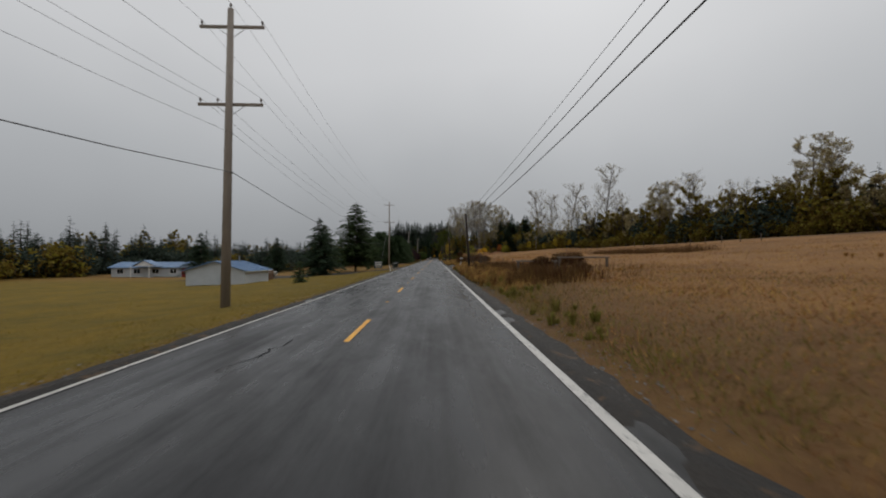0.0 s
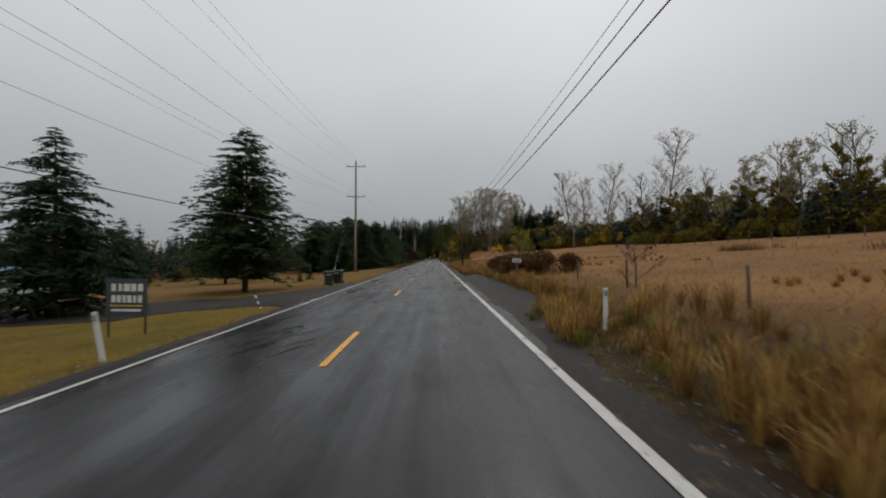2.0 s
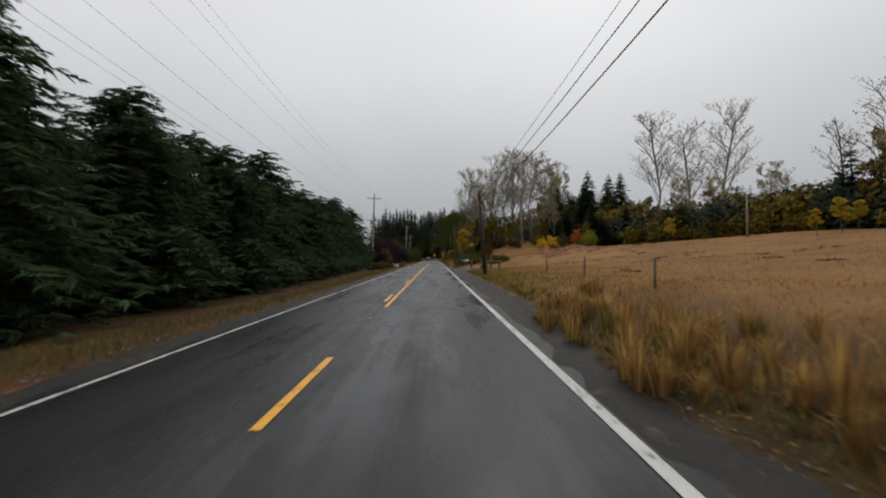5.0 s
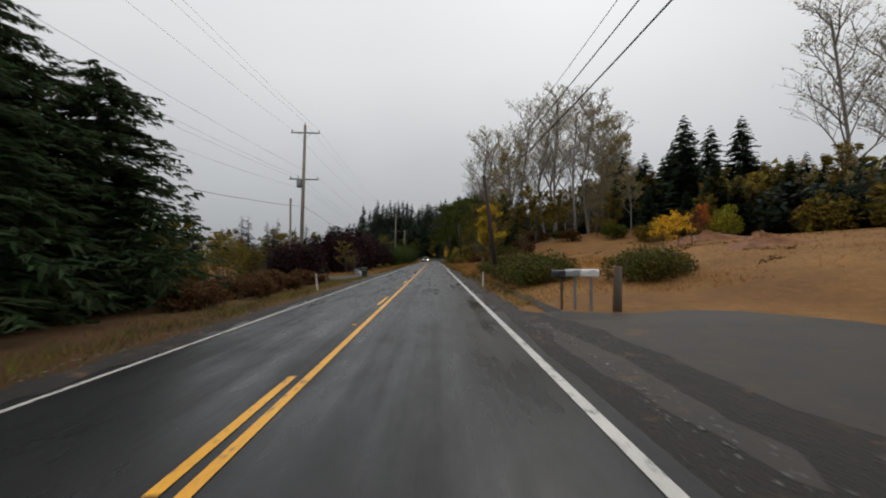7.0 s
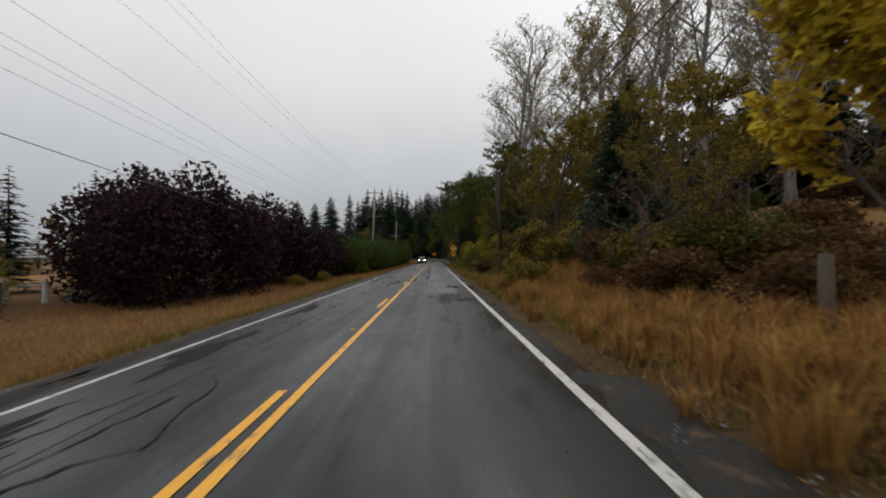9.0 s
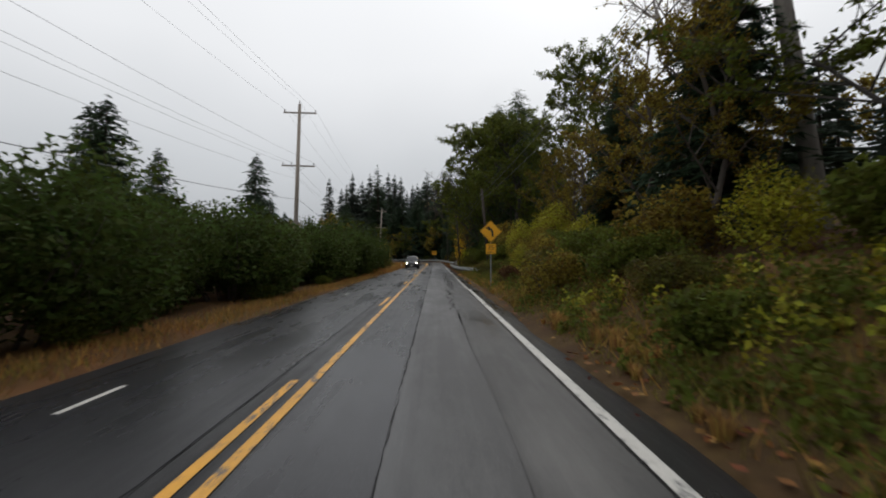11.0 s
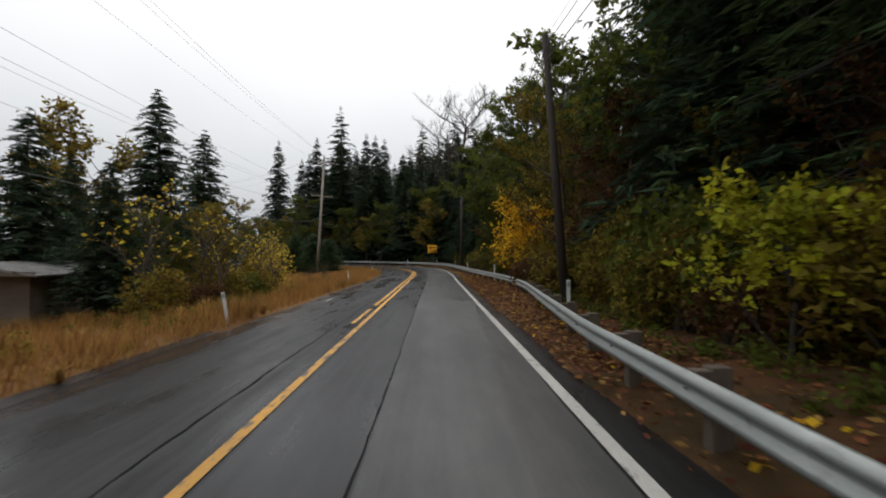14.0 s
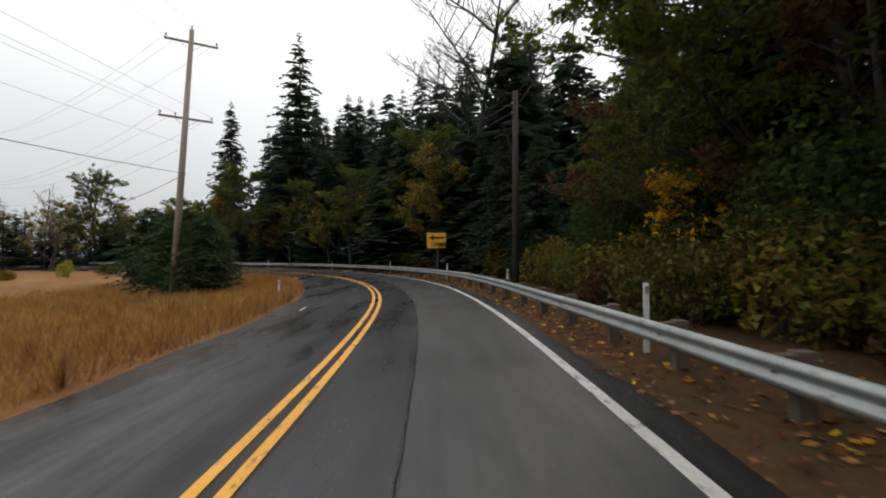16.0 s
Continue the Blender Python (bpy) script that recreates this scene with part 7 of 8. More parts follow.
# ---- vehicles ----
def wheel(parent, x, y, r, w):
    ty = Geo()
    pr = [(r * 0.62, -w / 2), (r * 0.93, -w / 2), (r, -w * 0.36), (r, w * 0.36), (r * 0.93, w / 2), (r * 0.62, w / 2)]
    n = 22
    v = [(b, q * math.cos(2 * math.pi * i / n), q * math.sin(2 * math.pi * i / n)) for q, b in pr for i in range(n)]
    f = [(j * n + i, j * n + (i + 1) % n, (j + 1) * n + (i + 1) % n, (j + 1) * n + i) for j in range(5) for i in range(n)]
    wh = part("wheel", ty.add(v, f), RUBBER, parent, "black rubber tyre", True)
    wh.location = (x, y, r)
    rim = Geo().tube([(-w * 0.3, 0, 0), (w * 0.3, 0, 0)], r * 0.62, 18)
    for i in range(5):
        a = 2 * math.pi * i / 5
        for q in (-1, 1):
            rim.box((q * w * 0.36, r * 0.32 * math.cos(a), r * 0.32 * math.sin(a)), (0.03, r * 0.5, r * 0.14), pose(0, 0, 0, math.degrees(a), 0, 0), 0.01)
    part("rim", rim, STEEL_DULL, wh, "alloy rim")


def shell(stations):
    """A closed body skin through cross-sections: y, half width at sill, at waist and at top, sill, waist and top heights."""
    v, f = [], []
    for y, a, b, c, z0, z1, z2 in stations:
        v += [(-a, y, z0), (-b, y, z0 + (z1 - z0) * 0.35), (-b, y, z1), (-c, y, z2 - 0.03), (-c * 0.86, y, z2), (c * 0.86, y, z2), (c, y, z2 - 0.03), (b, y, z1), (b, y, z0 + (z1 - z0) * 0.35), (a, y, z0)]
    k = 10
    for i in range(len(stations) - 1):
        for j in range(k):
            f.append((i * k + j, i * k + (j + 1) % k, (i + 1) * k + (j + 1) % k, (i + 1) * k + j))
    f += [tuple(range(k)), tuple(range((len(stations) - 1) * k + k - 1, (len(stations) - 1) * k - 1, -1))]
    return Geo().add(v, f)


def suv(s, l):
    x, y, h = place(s, l)
    z = float(road_z(s, l)) + 0.012
    root = thing("suv", (x, y, z), math.degrees(h), "dark grey SUV with lit headlights on wet road", "car")
    W = 0.98
    low = shell([(-2.47, W * .78, W * .84, W * .74, .44, .78, .96), (-2.4, W * .88, W * .94, W * .84, .36, .84, 1.07), (-2.1, W * .93, W * .99, W * .88, .32, .9, 1.14), (-1.7, W * .94, W, W * .9, .32, .94, 1.18), (-1.0, W * .94, W, W * .95, .32, .96, 1.2), (0.2, W * .94, W, W * .95, .32, .98, 1.18), (1.6, W * .94, W, W * .94, .32, .98, 1.16), (2.3, W * .92, W * .97, W * .9, .36, .95, 1.08), (2.42, W * .88, W * .92, W * .85, .42, .9, 1.04)])
    part("body", low, CAR_PAINT, root, "", True)
    cabin = shell([(-1.1, W * .93, W * .93, W * .9, 1.1, 1.16, 1.21), (-0.2, W * .93, W * .9, W * .76, 1.08, 1.34, 1.84), (0.25, W * .93, W * .9, W * .77, 1.08, 1.36, 1.92), (1.5, W * .93, W * .9, W * .77, 1.06, 1.36, 1.91), (2.2, W * .91, W * .88, W * .75, 1.06, 1.34, 1.83), (2.38, W * .88, W * .86, W * .78, 1.04, 1.1, 1.2)])
    cab = part("cabin", cabin, CAR_PAINT, root, "", True)
    part("windscreen", Geo().add([(-0.83, -1.09, 1.23), (0.83, -1.09, 1.23), (0.68, -0.24, 1.83), (-0.68, -0.24, 1.83)], [(0, 1, 2, 3)]), GLASS, cab, "dark windscreen")
    for q in (-1, 1):
        for a, b in ((-0.3, 0.55), (0.62, 1.4), (1.47, 2.05)):
            part("side_window", Geo().add([(q * 0.925, a, 1.26), (q * 0.925, b, 1.26), (q * 0.79, b - 0.05, 1.77), (q * 0.79, a + 0.12, 1.77)], [(0, 1, 2, 3)]), GLASS, cab)
        part("mirror", Geo().box((q * 1.1, -0.75, 1.22), (0.2, 0.12, 0.18), cut=0.04), CAR_PAINT, root)
        lamp = part("headlight", Geo().box((q * 0.68, -2.41, 0.92), (0.36, 0.16, 0.2), cut=0.05), CHROME, root)
        part("bulb", Geo().tube([(q * 0.7, -2.485, 0.92), (q * 0.7, -2.5, 0.92)], [0.07, 0.06], 12), HEADLIGHT, lamp, "lit headlight bulb")
        part("indicator", Geo().box((q * 0.88, -2.33, 0.92), (0.1, 0.14, 0.14), cut=0.03), YELLOW_PLASTIC, root)
        part("tail_light", Geo().box((q * 0.86, 2.38, 1.0), (0.16, 0.08, 0.3), cut=0.03), RED_LENS, root)
        for yy in (-1.5, 1.45):
            wheel(root, q * 0.86, yy, 0.39, 0.26)
            part("wheel_arch", Geo().tube([(q * 0.97, yy - 0.46, 0.42), (q * 0.985, yy - 0.3, 0.74), (q * 0.985, yy, 0.86), (q * 0.985, yy + 0.3, 0.74), (q * 0.97, yy + 0.46, 0.42)], 0.035, 6), PLASTIC_BLACK, root)
        part("roof_rail", Geo().tube([(q * 0.62, -0.2, 1.93), (q * 0.62, 1.7, 1.92)], 0.02, 6), STEEL_DULL, root)
    gr = part("grille", Geo().box((0, -2.455, 0.86), (0.92, 0.06, 0.28), cut=0.03), PLASTIC_BLACK, root)
    for i in range(4):
        part("grille_bar", Geo().box((0, -2.49, 0.77 + i * 0.06), (0.88, 0.02, 0.026)), CHROME, gr)
    part("bumper", Geo().box((0, -2.42, 0.56), (1.8, 0.18, 0.24), cut=0.07), CAR_PAINT, root)
    part("valance", Geo().box((0, -2.36, 0.36), (1.66, 0.16, 0.2), cut=0.05), PLASTIC_BLACK, root, "black lower air dam")
    part("bonnet", Geo().add([(-0.78, -2.34, 1.065), (0.78, -2.34, 1.065), (0.84, -1.7, 1.165), (0.82, -1.12, 1.215), (-0.82, -1.12, 1.215), (-0.84, -1.7, 1.165), (0, -2.36, 1.085), (0, -1.12, 1.25)], [(0, 6, 7, 4, 5), (6, 1, 2, 3, 7)]), CAR_PAINT, root, "", True)
    for q in (-1, 1):
        for yy in (-0.92, 0.58, 1.42):
            part("door_seam", Geo().box((q * 0.982, yy, 0.78), (0.008, 0.014, 0.56)), PLASTIC_BLACK, root)
        for yy in (0.38, 1.28):
            part("door_handle", Geo().box((q * 0.99, yy, 1.0), (0.03, 0.17, 0.035), cut=0.012), CHROME, root, "chrome handle")
        part("fog_lamp", Geo().tube([(q * 0.66, -2.51, 0.5), (q * 0.66, -2.52, 0.5)], 0.05, 10), CHROME, root)
        part("wiper", Geo().tube([(q * 0.35 - 0.25, -1.06, 1.265), (q * 0.35 + 0.2, -0.92, 1.36)], 0.01, 5), PLASTIC_BLACK, root)
    part("number_plate", Geo().box((0, -2.52, 0.55), (0.32, 0.01, 0.15), cut=0.004), PLASTIC_WHITE, root, "plain number plate")


suv(339.0, -1.6)


def pickup(s, l, rz):
    x, y, z = spot(s, l, 0.0)
    root = thing("pickup_truck", (x, y, z), rz, "beige pickup truck parked beside the house", "pickup truck")
    W = 0.95
    low = shell([(-2.75, W * .85, W * .9, W * .85, .5, .8, .95), (-2.65, W * .92, W * .97, W * .9, .45, .85, 1.06), (-1.5, W * .94, W, W * .93, .42, .92, 1.12), (0.6, W * .94, W, W * .94, .42, .95, 1.1), (0.65, W * .94, W, W * .94, .42, .95, 1.1), (2.7, W * .92, W * .98, W * .94, .46, .95, 1.08)])
    part("body", low, TRUCK_PAINT, root, "", True)
    cab = part("cabin", shell([(-1.45, W * .92, W * .92, W * .9, 1.06, 1.1, 1.14), (-0.8, W * .92, W * .88, W * .74, 1.06, 1.3, 1.74), (0.3, W * .92, W * .88, W * .75, 1.06, 1.3, 1.78), (0.75, W * .9, W * .86, W * .74, 1.06, 1.2, 1.66)]), TRUCK_PAINT, root, "", True)
    for q in (-1, 1):
        for a, b in ((-0.85, -0.15), (-0.08, 0.58)):
            part("side_window", Geo().add([(q * 0.905, a, 1.2), (q * 0.905, b, 1.2), (q * 0.765, b - 0.05, 1.63), (q * 0.765, a + 0.12, 1.63)], [(0, 1, 2, 3)]), GLASS, cab)
        part("tail_light", Geo().box((q * 0.85, 2.7, 0.95), (0.14, 0.06, 0.3), cut=0.02), RED_LENS, root)
        part("headlight", Geo().box((q * 0.68, -2.68, 0.85), (0.3, 0.12, 0.2), cut=0.03), CHROME, root)
        part("step", Geo().tube([(q * 0.98, -1.0, 0.42), (q * 0.98, 0.7, 0.42)], 0.045, 6), CHROME, root)
        for yy in (-1.75, 1.65):
            wheel(root, q * 0.84, yy, 0.42, 0.26)
    part("windscreen", Geo().add([(-0.78, -1.43, 1.16), (0.78, -1.43, 1.16), (0.64, -0.84, 1.7), (-0.64, -0.84, 1.7)], [(0, 1, 2, 3)]), GLASS, cab)
    part("bed_cover", Geo().box((0, 1.7, 1.1), (1.6, 1.9, 0.06), cut=0.02), PLASTIC_BLACK, root)


pickup(75, -28.6, 92)
# a parked dark car and a red trailer beyond it
_p = spot(82.5, -33, 0)
_t = thing("flat_trailer", (_p[0], _p[1], _p[2]), 70, "red flat trailer stacked with pale boxes", "trailer")
part("deck", Geo().box((0, 0, 0.7), (1.9, 3.6, 0.14), cut=0.02), RED_PAINT, _t)
part("side_rail", Geo().box((0, -1.75, 1.2), (1.9, 0.08, 0.9), cut=0.02), RED_PAINT, _t)
part("load", Geo().box((0, 0.6, 1.2), (1.5, 1.6, 0.85), cut=0.05), PLASTIC_WHITE, _t, "pale stacked boxes")
for _q in (-0.9, 0.9):
    wheel(_t, _q, 0.0, 0.32, 0.2)


# ---- grass, weeds, stones and fallen leaves ----
def blades(name, spots, height, width, material, label, seed, lean=0.35, category="grass", rise=0.0):
    """Many bent blades as one object."""
    rng = np.random.default_rng(seed)
    p = np.asarray(spots, float)
    n = len(p)
    a = rng.uniform(0, 2 * np.pi, n)
    h = height * rng.uniform(0.45, 1.15, n)
    if rise:
        h = h * np.clip((np.abs(p[:, 0]) - 4.3) / rise, 0.25, 1) * (0.75 + 0.4 * np.sin(p[:, 0] * 1.9 + 2 * np.sin(p[:, 1] * 0.8)) * np.sin(p[:, 1] * 1.3))
    w = width * rng.uniform(0.6, 1.3, n)
    side = np.stack([np.cos(a), np.sin(a), np.zeros(n)], 1)
    b = a + rng.normal(0, 0.7, n) + np.pi / 2
    k = h * lean * rng.uniform(0.2, 1.6, n)
    bend_ = np.stack([np.cos(b) * k, np.sin(b) * k, np.zeros(n)], 1)
    up = np.stack([np.zeros(n), np.zeros(n), h], 1)
    v = np.stack([p + side * w[:, None] * 0.8, p + bend_ + up * (1 - 0.25 * lean), p - side * w[:, None] * 0.8], 1).reshape(-1, 3)
    f = np.arange(3 * n).reshape(-1, 3)
    return tagged(new(name, mesh(name, (v, f), material)), label, category, "", "stuff")


def scatter(n, seed, s0, s1, dens, clump=0.35, per=7):
    """Clumped places beside the road. dens: draws an offset from the centre line at a station."""
    rng = np.random.default_rng(seed)
    m = n // per
    s = rng.uniform(s0, s1, m)
    l = dens(s, rng)
    s = np.repeat(s, per) + rng.normal(0, clump, m * per)
    l = np.repeat(l, per) + rng.normal(0, clump, m * per)
    return s, l


def on_ground(s, l, sink=0.03, margin=0.55):
    x, y, h = zip(*(place(a, b) for a, b in zip(s, l)))
    x, y = np.array(x), np.array(y)
    ss, ll = station(x, y)
    z = land_z(ss, ll) + bumps(x, y) * np.clip((np.abs(ll) - 3.4) / 6, 0, 1) - sink
    z = np.where(ll > 0, np.maximum(z, road_z(ss, RIGHT_EDGE) - 0.02 - 0.28 * np.abs(ll - RIGHT_EDGE) - sink), z)
    ok = (ll < LEFT_EDGE - 0.22) | (ll > RIGHT_EDGE + margin)
    drive = ((ss > 68) & (ss < 80) & (ll < 0) & (ll > -41)) | ((ss > 216.5) & (ss < 228.5) & (ll < 0) & (ll > -26)) | ((ss > 175) & (ss < 191) & (ll > 0) & (ll < 24))
    bay = (ss > 64) & (ss < 92) & (ll > 0) & (ll < 5.7) | (ss > 140) & (ss < 176) & (ll > 0) & (ll < 5.35)
    bay = bay | ((ss > 78.5) & (ss < 90) & (ll > 5.9) & (ll < 9))
    house_ = (np.abs(ss - 60) < 5) & (np.abs(ll + 26.6) < 4.6)
    keep = ok & ~drive & ~bay & ~house_
    return np.stack([x, y, z], 1)[keep]


def verge_right(s, r):
    return 4.75 + np.abs(r.normal(0, 1.6, len(s))) + 0.25


def verge_left(s, r):
    return -(4.45 - 0.1 * (s > 255) + np.abs(r.normal(0, 0.9, len(s))))


blades("tall_dry_grass", on_ground(*scatter(34000, 1, 20, 140, verge_right, 0.22)), 0.6, 0.012, VERGE_GRASS, "tall dry tan grass along the ditch", 1, rise=1.5)
blades("tall_dry_grass", on_ground(*scatter(18000, 2, 214, 246, verge_right, 0.25)), 0.7, 0.013, DRY_GRASS, "tall dry tan grass along the bank", 2, rise=1.6)
blades("short_field_grass", on_ground(*scatter(22000, 14, -4, 30, lambda s, r: 4.8 + 12 * r.uniform(0, 1, len(s)) ** 1.4, 0.4, 9)), 0.16, 0.014, DRY_GRASS, "short dry grass beside the road", 14, 0.7)
blades("short_field_grass", on_ground(*scatter(20000, 15, 138, 178, lambda s, r: 5.4 + 9 * r.uniform(0, 1, len(s)) ** 1.3, 0.4, 9)), 0.18, 0.014, DRY_GRASS, "short dry grass beside the gravel", 15, 0.7)
blades("short_field_grass", on_ground(*scatter(9000, 16, 189, 204, lambda s, r: 5.0 + 9 * r.uniform(0, 1, len(s)) ** 1.3, 0.4, 9)), 0.25, 0.014, DRY_GRASS, "short dry grass past the driveway", 16, 0.7)
blades("rust_weeds", on_ground(*scatter(11000, 3, 20, 94, lambda s, r: np.where((s < 47) | (s > 78) & (s < 90), 6.6, 30) + np.abs(r.normal(0, 2.2, len(s))), 0.3)), 0.95, 0.02, RUST_GRASS, "rust-brown seed-head weeds in the ditch", 3, 0.25)
blades("tall_dry_grass", on_ground(*scatter(18000, 18, 204, 246, lambda s, r: 5.6 + 11 * r.uniform(0, 1, len(s)) ** 1.2, 0.26, 24)), 0.7, 0.016, DRY_GRASS, "matted hummocks of tall tan grass", 18, 0.95)
blades("field_grass", on_ground(*scatter(74000, 4, 0, 260, lambda s, r: 9 + 46 * r.uniform(0, 1, len(s)) ** 1.5, 0.5)), 0.3, 0.02, DRY_GRASS, "dry tan field grass", 4, 0.9)
blades("green_grass", on_ground(*scatter(30000, 5, 4, 236, lambda s, r: 4.55 + np.abs(r.normal(0, 1.0, len(s))), 0.3, 14)), 0.26, 0.012, GREEN_GRASS, "green grass tufts beside the shoulder", 5, 0.6)
blades("green_grass", on_ground(*scatter(12000, 17, 144, 178, lambda s, r: 5.3 + np.abs(r.normal(0, 1.8, len(s))), 0.35, 14)), 0.24, 0.014, GREEN_GRASS, "green and yellow grass beside the gravel shoulder", 17, 0.6)
blades("lawn_grass", on_ground(*scatter(90000, 6, 2, 118, lambda s, r: -(3.9 + 19 * r.uniform(0, 1, len(s)) ** 1.7), 0.4, 9)), 0.11, 0.012, LAWN_GRASS, "short yellowing lawn grass", 6, 0.8)
blades("verge_grass", on_ground(*scatter(20000, 27, 118, 262, verge_left, 0.3)), 0.25, 0.012, DULL_GRASS, "dull dark grass below the cedars", 27, 0.6)
blades("verge_grass", on_ground(*scatter(11000, 7, 262, 335, verge_left, 0.3)), 0.34, 0.014, DRY_GRASS, "dry verge grass and weeds", 7, 0.5)
blades("verge_green", on_ground(*scatter(16000, 8, 122, 335, verge_left, 0.3, 12)), 0.3, 0.014, GREEN_GRASS, "green verge weeds", 8, 0.6)
blades("meadow_grass", on_ground(*scatter(80000, 9, 326, 424, lambda s, r: -(4.0 + 17 * r.uniform(0, 1, len(s)) ** 1.6), 0.35, 9)), 0.62, 0.016, DRY_GRASS, "tall tan meadow grass inside the bend", 9, 0.4)
blades("meadow_weeds", on_ground(*scatter(12000, 10, 326, 424, lambda s, r: -(6 + 14 * r.uniform(0, 1, len(s))), 0.4, 12)), 0.5, 0.018, GREEN_GRASS, "green weeds in the meadow", 10, 0.4)
blades("bank_grass", on_ground(*scatter(34000, 11, 236, 332, lambda s, r: 4.7 + np.abs(r.normal(0, 2.0, len(s))), 0.35, 10)), 0.38, 0.015, GREEN_GRASS, "green and yellow grass on the bank", 11, 0.6)
blades("bank_grass", on_ground(*scatter(16000, 19, 298, 338, lambda s, r: 6 + 14 * r.uniform(0, 1, len(s)), 0.35, 10)), 0.5, 0.02, GREEN_GRASS, "green grass and weeds under the trees", 19, 0.6)
blades("bank_dry_grass", on_ground(*scatter(9000, 12, 228, 322, lambda s, r: 4.7 + np.abs(r.normal(0, 2.2, len(s))), 0.35, 10)), 0.45, 0.015, DRY_GRASS, "dry grass on the bank", 12, 0.6)


def tussocks(name, n, seed, s0, s1, dens, height, material, label, per=64, width=0.011, clump=0.7):
    """Tufts of long blades that lean out from a shared root, as one object."""
    rng = np.random.default_rng(seed)
    c = on_ground(*scatter(n, seed, s0, s1, dens, clump, 4))
    k = rng.uniform(0.45, 1.15, len(c))
    c, k = np.repeat(c, per, 0), np.repeat(k, per)
    m = len(c)
    a = rng.uniform(0, 2 * np.pi, m)
    out = np.stack([np.cos(a), np.sin(a), np.zeros(m)], 1)
    side = np.stack([-np.sin(a), np.cos(a), np.zeros(m)], 1)
    h = height * k * rng.uniform(0.55, 1.1, m)
    lean = rng.uniform(0.05, 0.75, m)
    root = c + out * (0.11 * k * rng.uniform(0, 1, m))[:, None]
    mid = root + out * (h * lean * 0.35)[:, None]
    mid[:, 2] += h * 0.62
    tip = root + out * (h * lean)[:, None]
    tip[:, 2] += h * (1 - 0.35 * lean)
    w = side * (width * rng.uniform(0.6, 1.3, m))[:, None]
    v = np.stack([root - w, root + w, mid + w * 0.7, mid - w * 0.7, tip], 1).reshape(-1, 3)
    b = np.arange(m)[:, None] * 5
    f = (b + np.array([[0, 1, 2, 3]])).tolist() + (b + np.array([[3, 2, 4]])).tolist()
    return tagged(new(name, mesh(name, (v, f), material)), label, "grass", "", "stuff")


tussocks("blond_tussocks", 860, 51, 26, 140, lambda s, r: 5.15 + np.abs(r.normal(0, 0.75, len(s))), 0.85, VERGE_GRASS, "blond tussocks of long grass along the ditch")
tussocks("green_tussocks", 200, 52, 10, 140, lambda s, r: 5.0 + np.abs(r.normal(0, 0.6, len(s))), 0.5, GREEN_GRASS, "green tussocks of grass along the ditch")
tussocks("rust_tussocks", 300, 53, 22, 52, lambda s, r: 6.2 + np.abs(r.normal(0, 1.6, len(s))), 0.95, RUST_GRASS, "rust-brown dead weeds in the ditch", 50)
tussocks("blond_tussocks", 420, 54, 215, 252, lambda s, r: 5.2 + 5 * r.uniform(0, 1, len(s)) ** 1.3, 0.85, DRY_GRASS, "blond tussocks of long grass on the bank", 70)
tussocks("blond_tussocks", 160, 55, 262, 300, lambda s, r: 4.75 + np.abs(r.normal(0, 0.25, len(s))), 0.4, VERGE_GRASS, "dry tufts along the road's edge")
tussocks("field_tussocks", 130, 56, 20, 130, lambda s, r: 8.5 + 16 * r.uniform(0, 1, len(s)) ** 1.4, 0.4, DRY_GRASS, "dry tufts in the field", 36, 0.016)
tussocks("meadow_tussocks", 420, 57, 330, 420, lambda s, r: -(4.4 + 9 * r.uniform(0, 1, len(s)) ** 1.5), 0.75, VERGE_GRASS, "tan tussocks of long meadow grass", 50)


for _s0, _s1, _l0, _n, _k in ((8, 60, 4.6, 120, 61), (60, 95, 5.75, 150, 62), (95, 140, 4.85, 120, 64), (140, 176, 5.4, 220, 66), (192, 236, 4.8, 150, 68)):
    tussocks("edge_tufts", _n, _k, _s0, _s1, lambda s, r, q=_l0: q + np.abs(r.normal(0, 0.35, len(s))), 0.2, GREEN_GRASS if _k % 2 else DULL_GRASS, "short tufts at the edge of the gravel", 40, 0.009, 0.45)


def weeds(name, n, seed, s0, s1, dens, height, leaf, material, label, per=46, reach=0.32):
    """Low leafy plants: domed clumps of small leaves on the ground, as one object."""
    rng = np.random.default_rng(seed)
    c = on_ground(*scatter(n, seed, s0, s1, dens, 0.5, 3))
    k = rng.uniform(0.5, 1.2, len(c))
    p, k = np.repeat(c, per, 0), np.repeat(k, per)
    d = rng.normal(size=(len(p), 3))
    d /= np.linalg.norm(d, axis=1)[:, None]
    d[:, 2] = np.abs(d[:, 2])
    q = p + d * np.stack([reach * k, reach * k, height * k], 1) * rng.uniform(0.4, 1.05, len(p))[:, None]
    v, f = cards(q, leaf, rng, 0.6, 1.4, 0.5, True)
    tagged(new(name, mesh(name, (v, f), material)), label, "weeds", "", "stuff")


weeds("bank_weeds", 720, 41, 266, 318, lambda s, r: 5.1 + 3.6 * r.uniform(0, 1, len(s)), 0.62, 0.085, LEAF_GREEN, "green weeds and brambles low on the bank")
weeds("bank_weeds", 380, 42, 266, 318, lambda s, r: 5.0 + 3.6 * r.uniform(0, 1, len(s)), 0.5, 0.075, LEAF_OLIVE, "olive autumn weeds low on the bank")
weeds("bank_weeds", 150, 43, 284, 326, lambda s, r: 5.6 + 3.4 * r.uniform(0, 1, len(s)), 0.5, 0.07, LEAF_RUST, "rust-brown dead weeds on the bank")
weeds("bank_weeds", 60, 44, 276, 300, lambda s, r: 6.4 + 2.4 * r.uniform(0, 1, len(s)), 0.8, 0.1, LEAF_LIME, "yellow-green weeds on the bank")
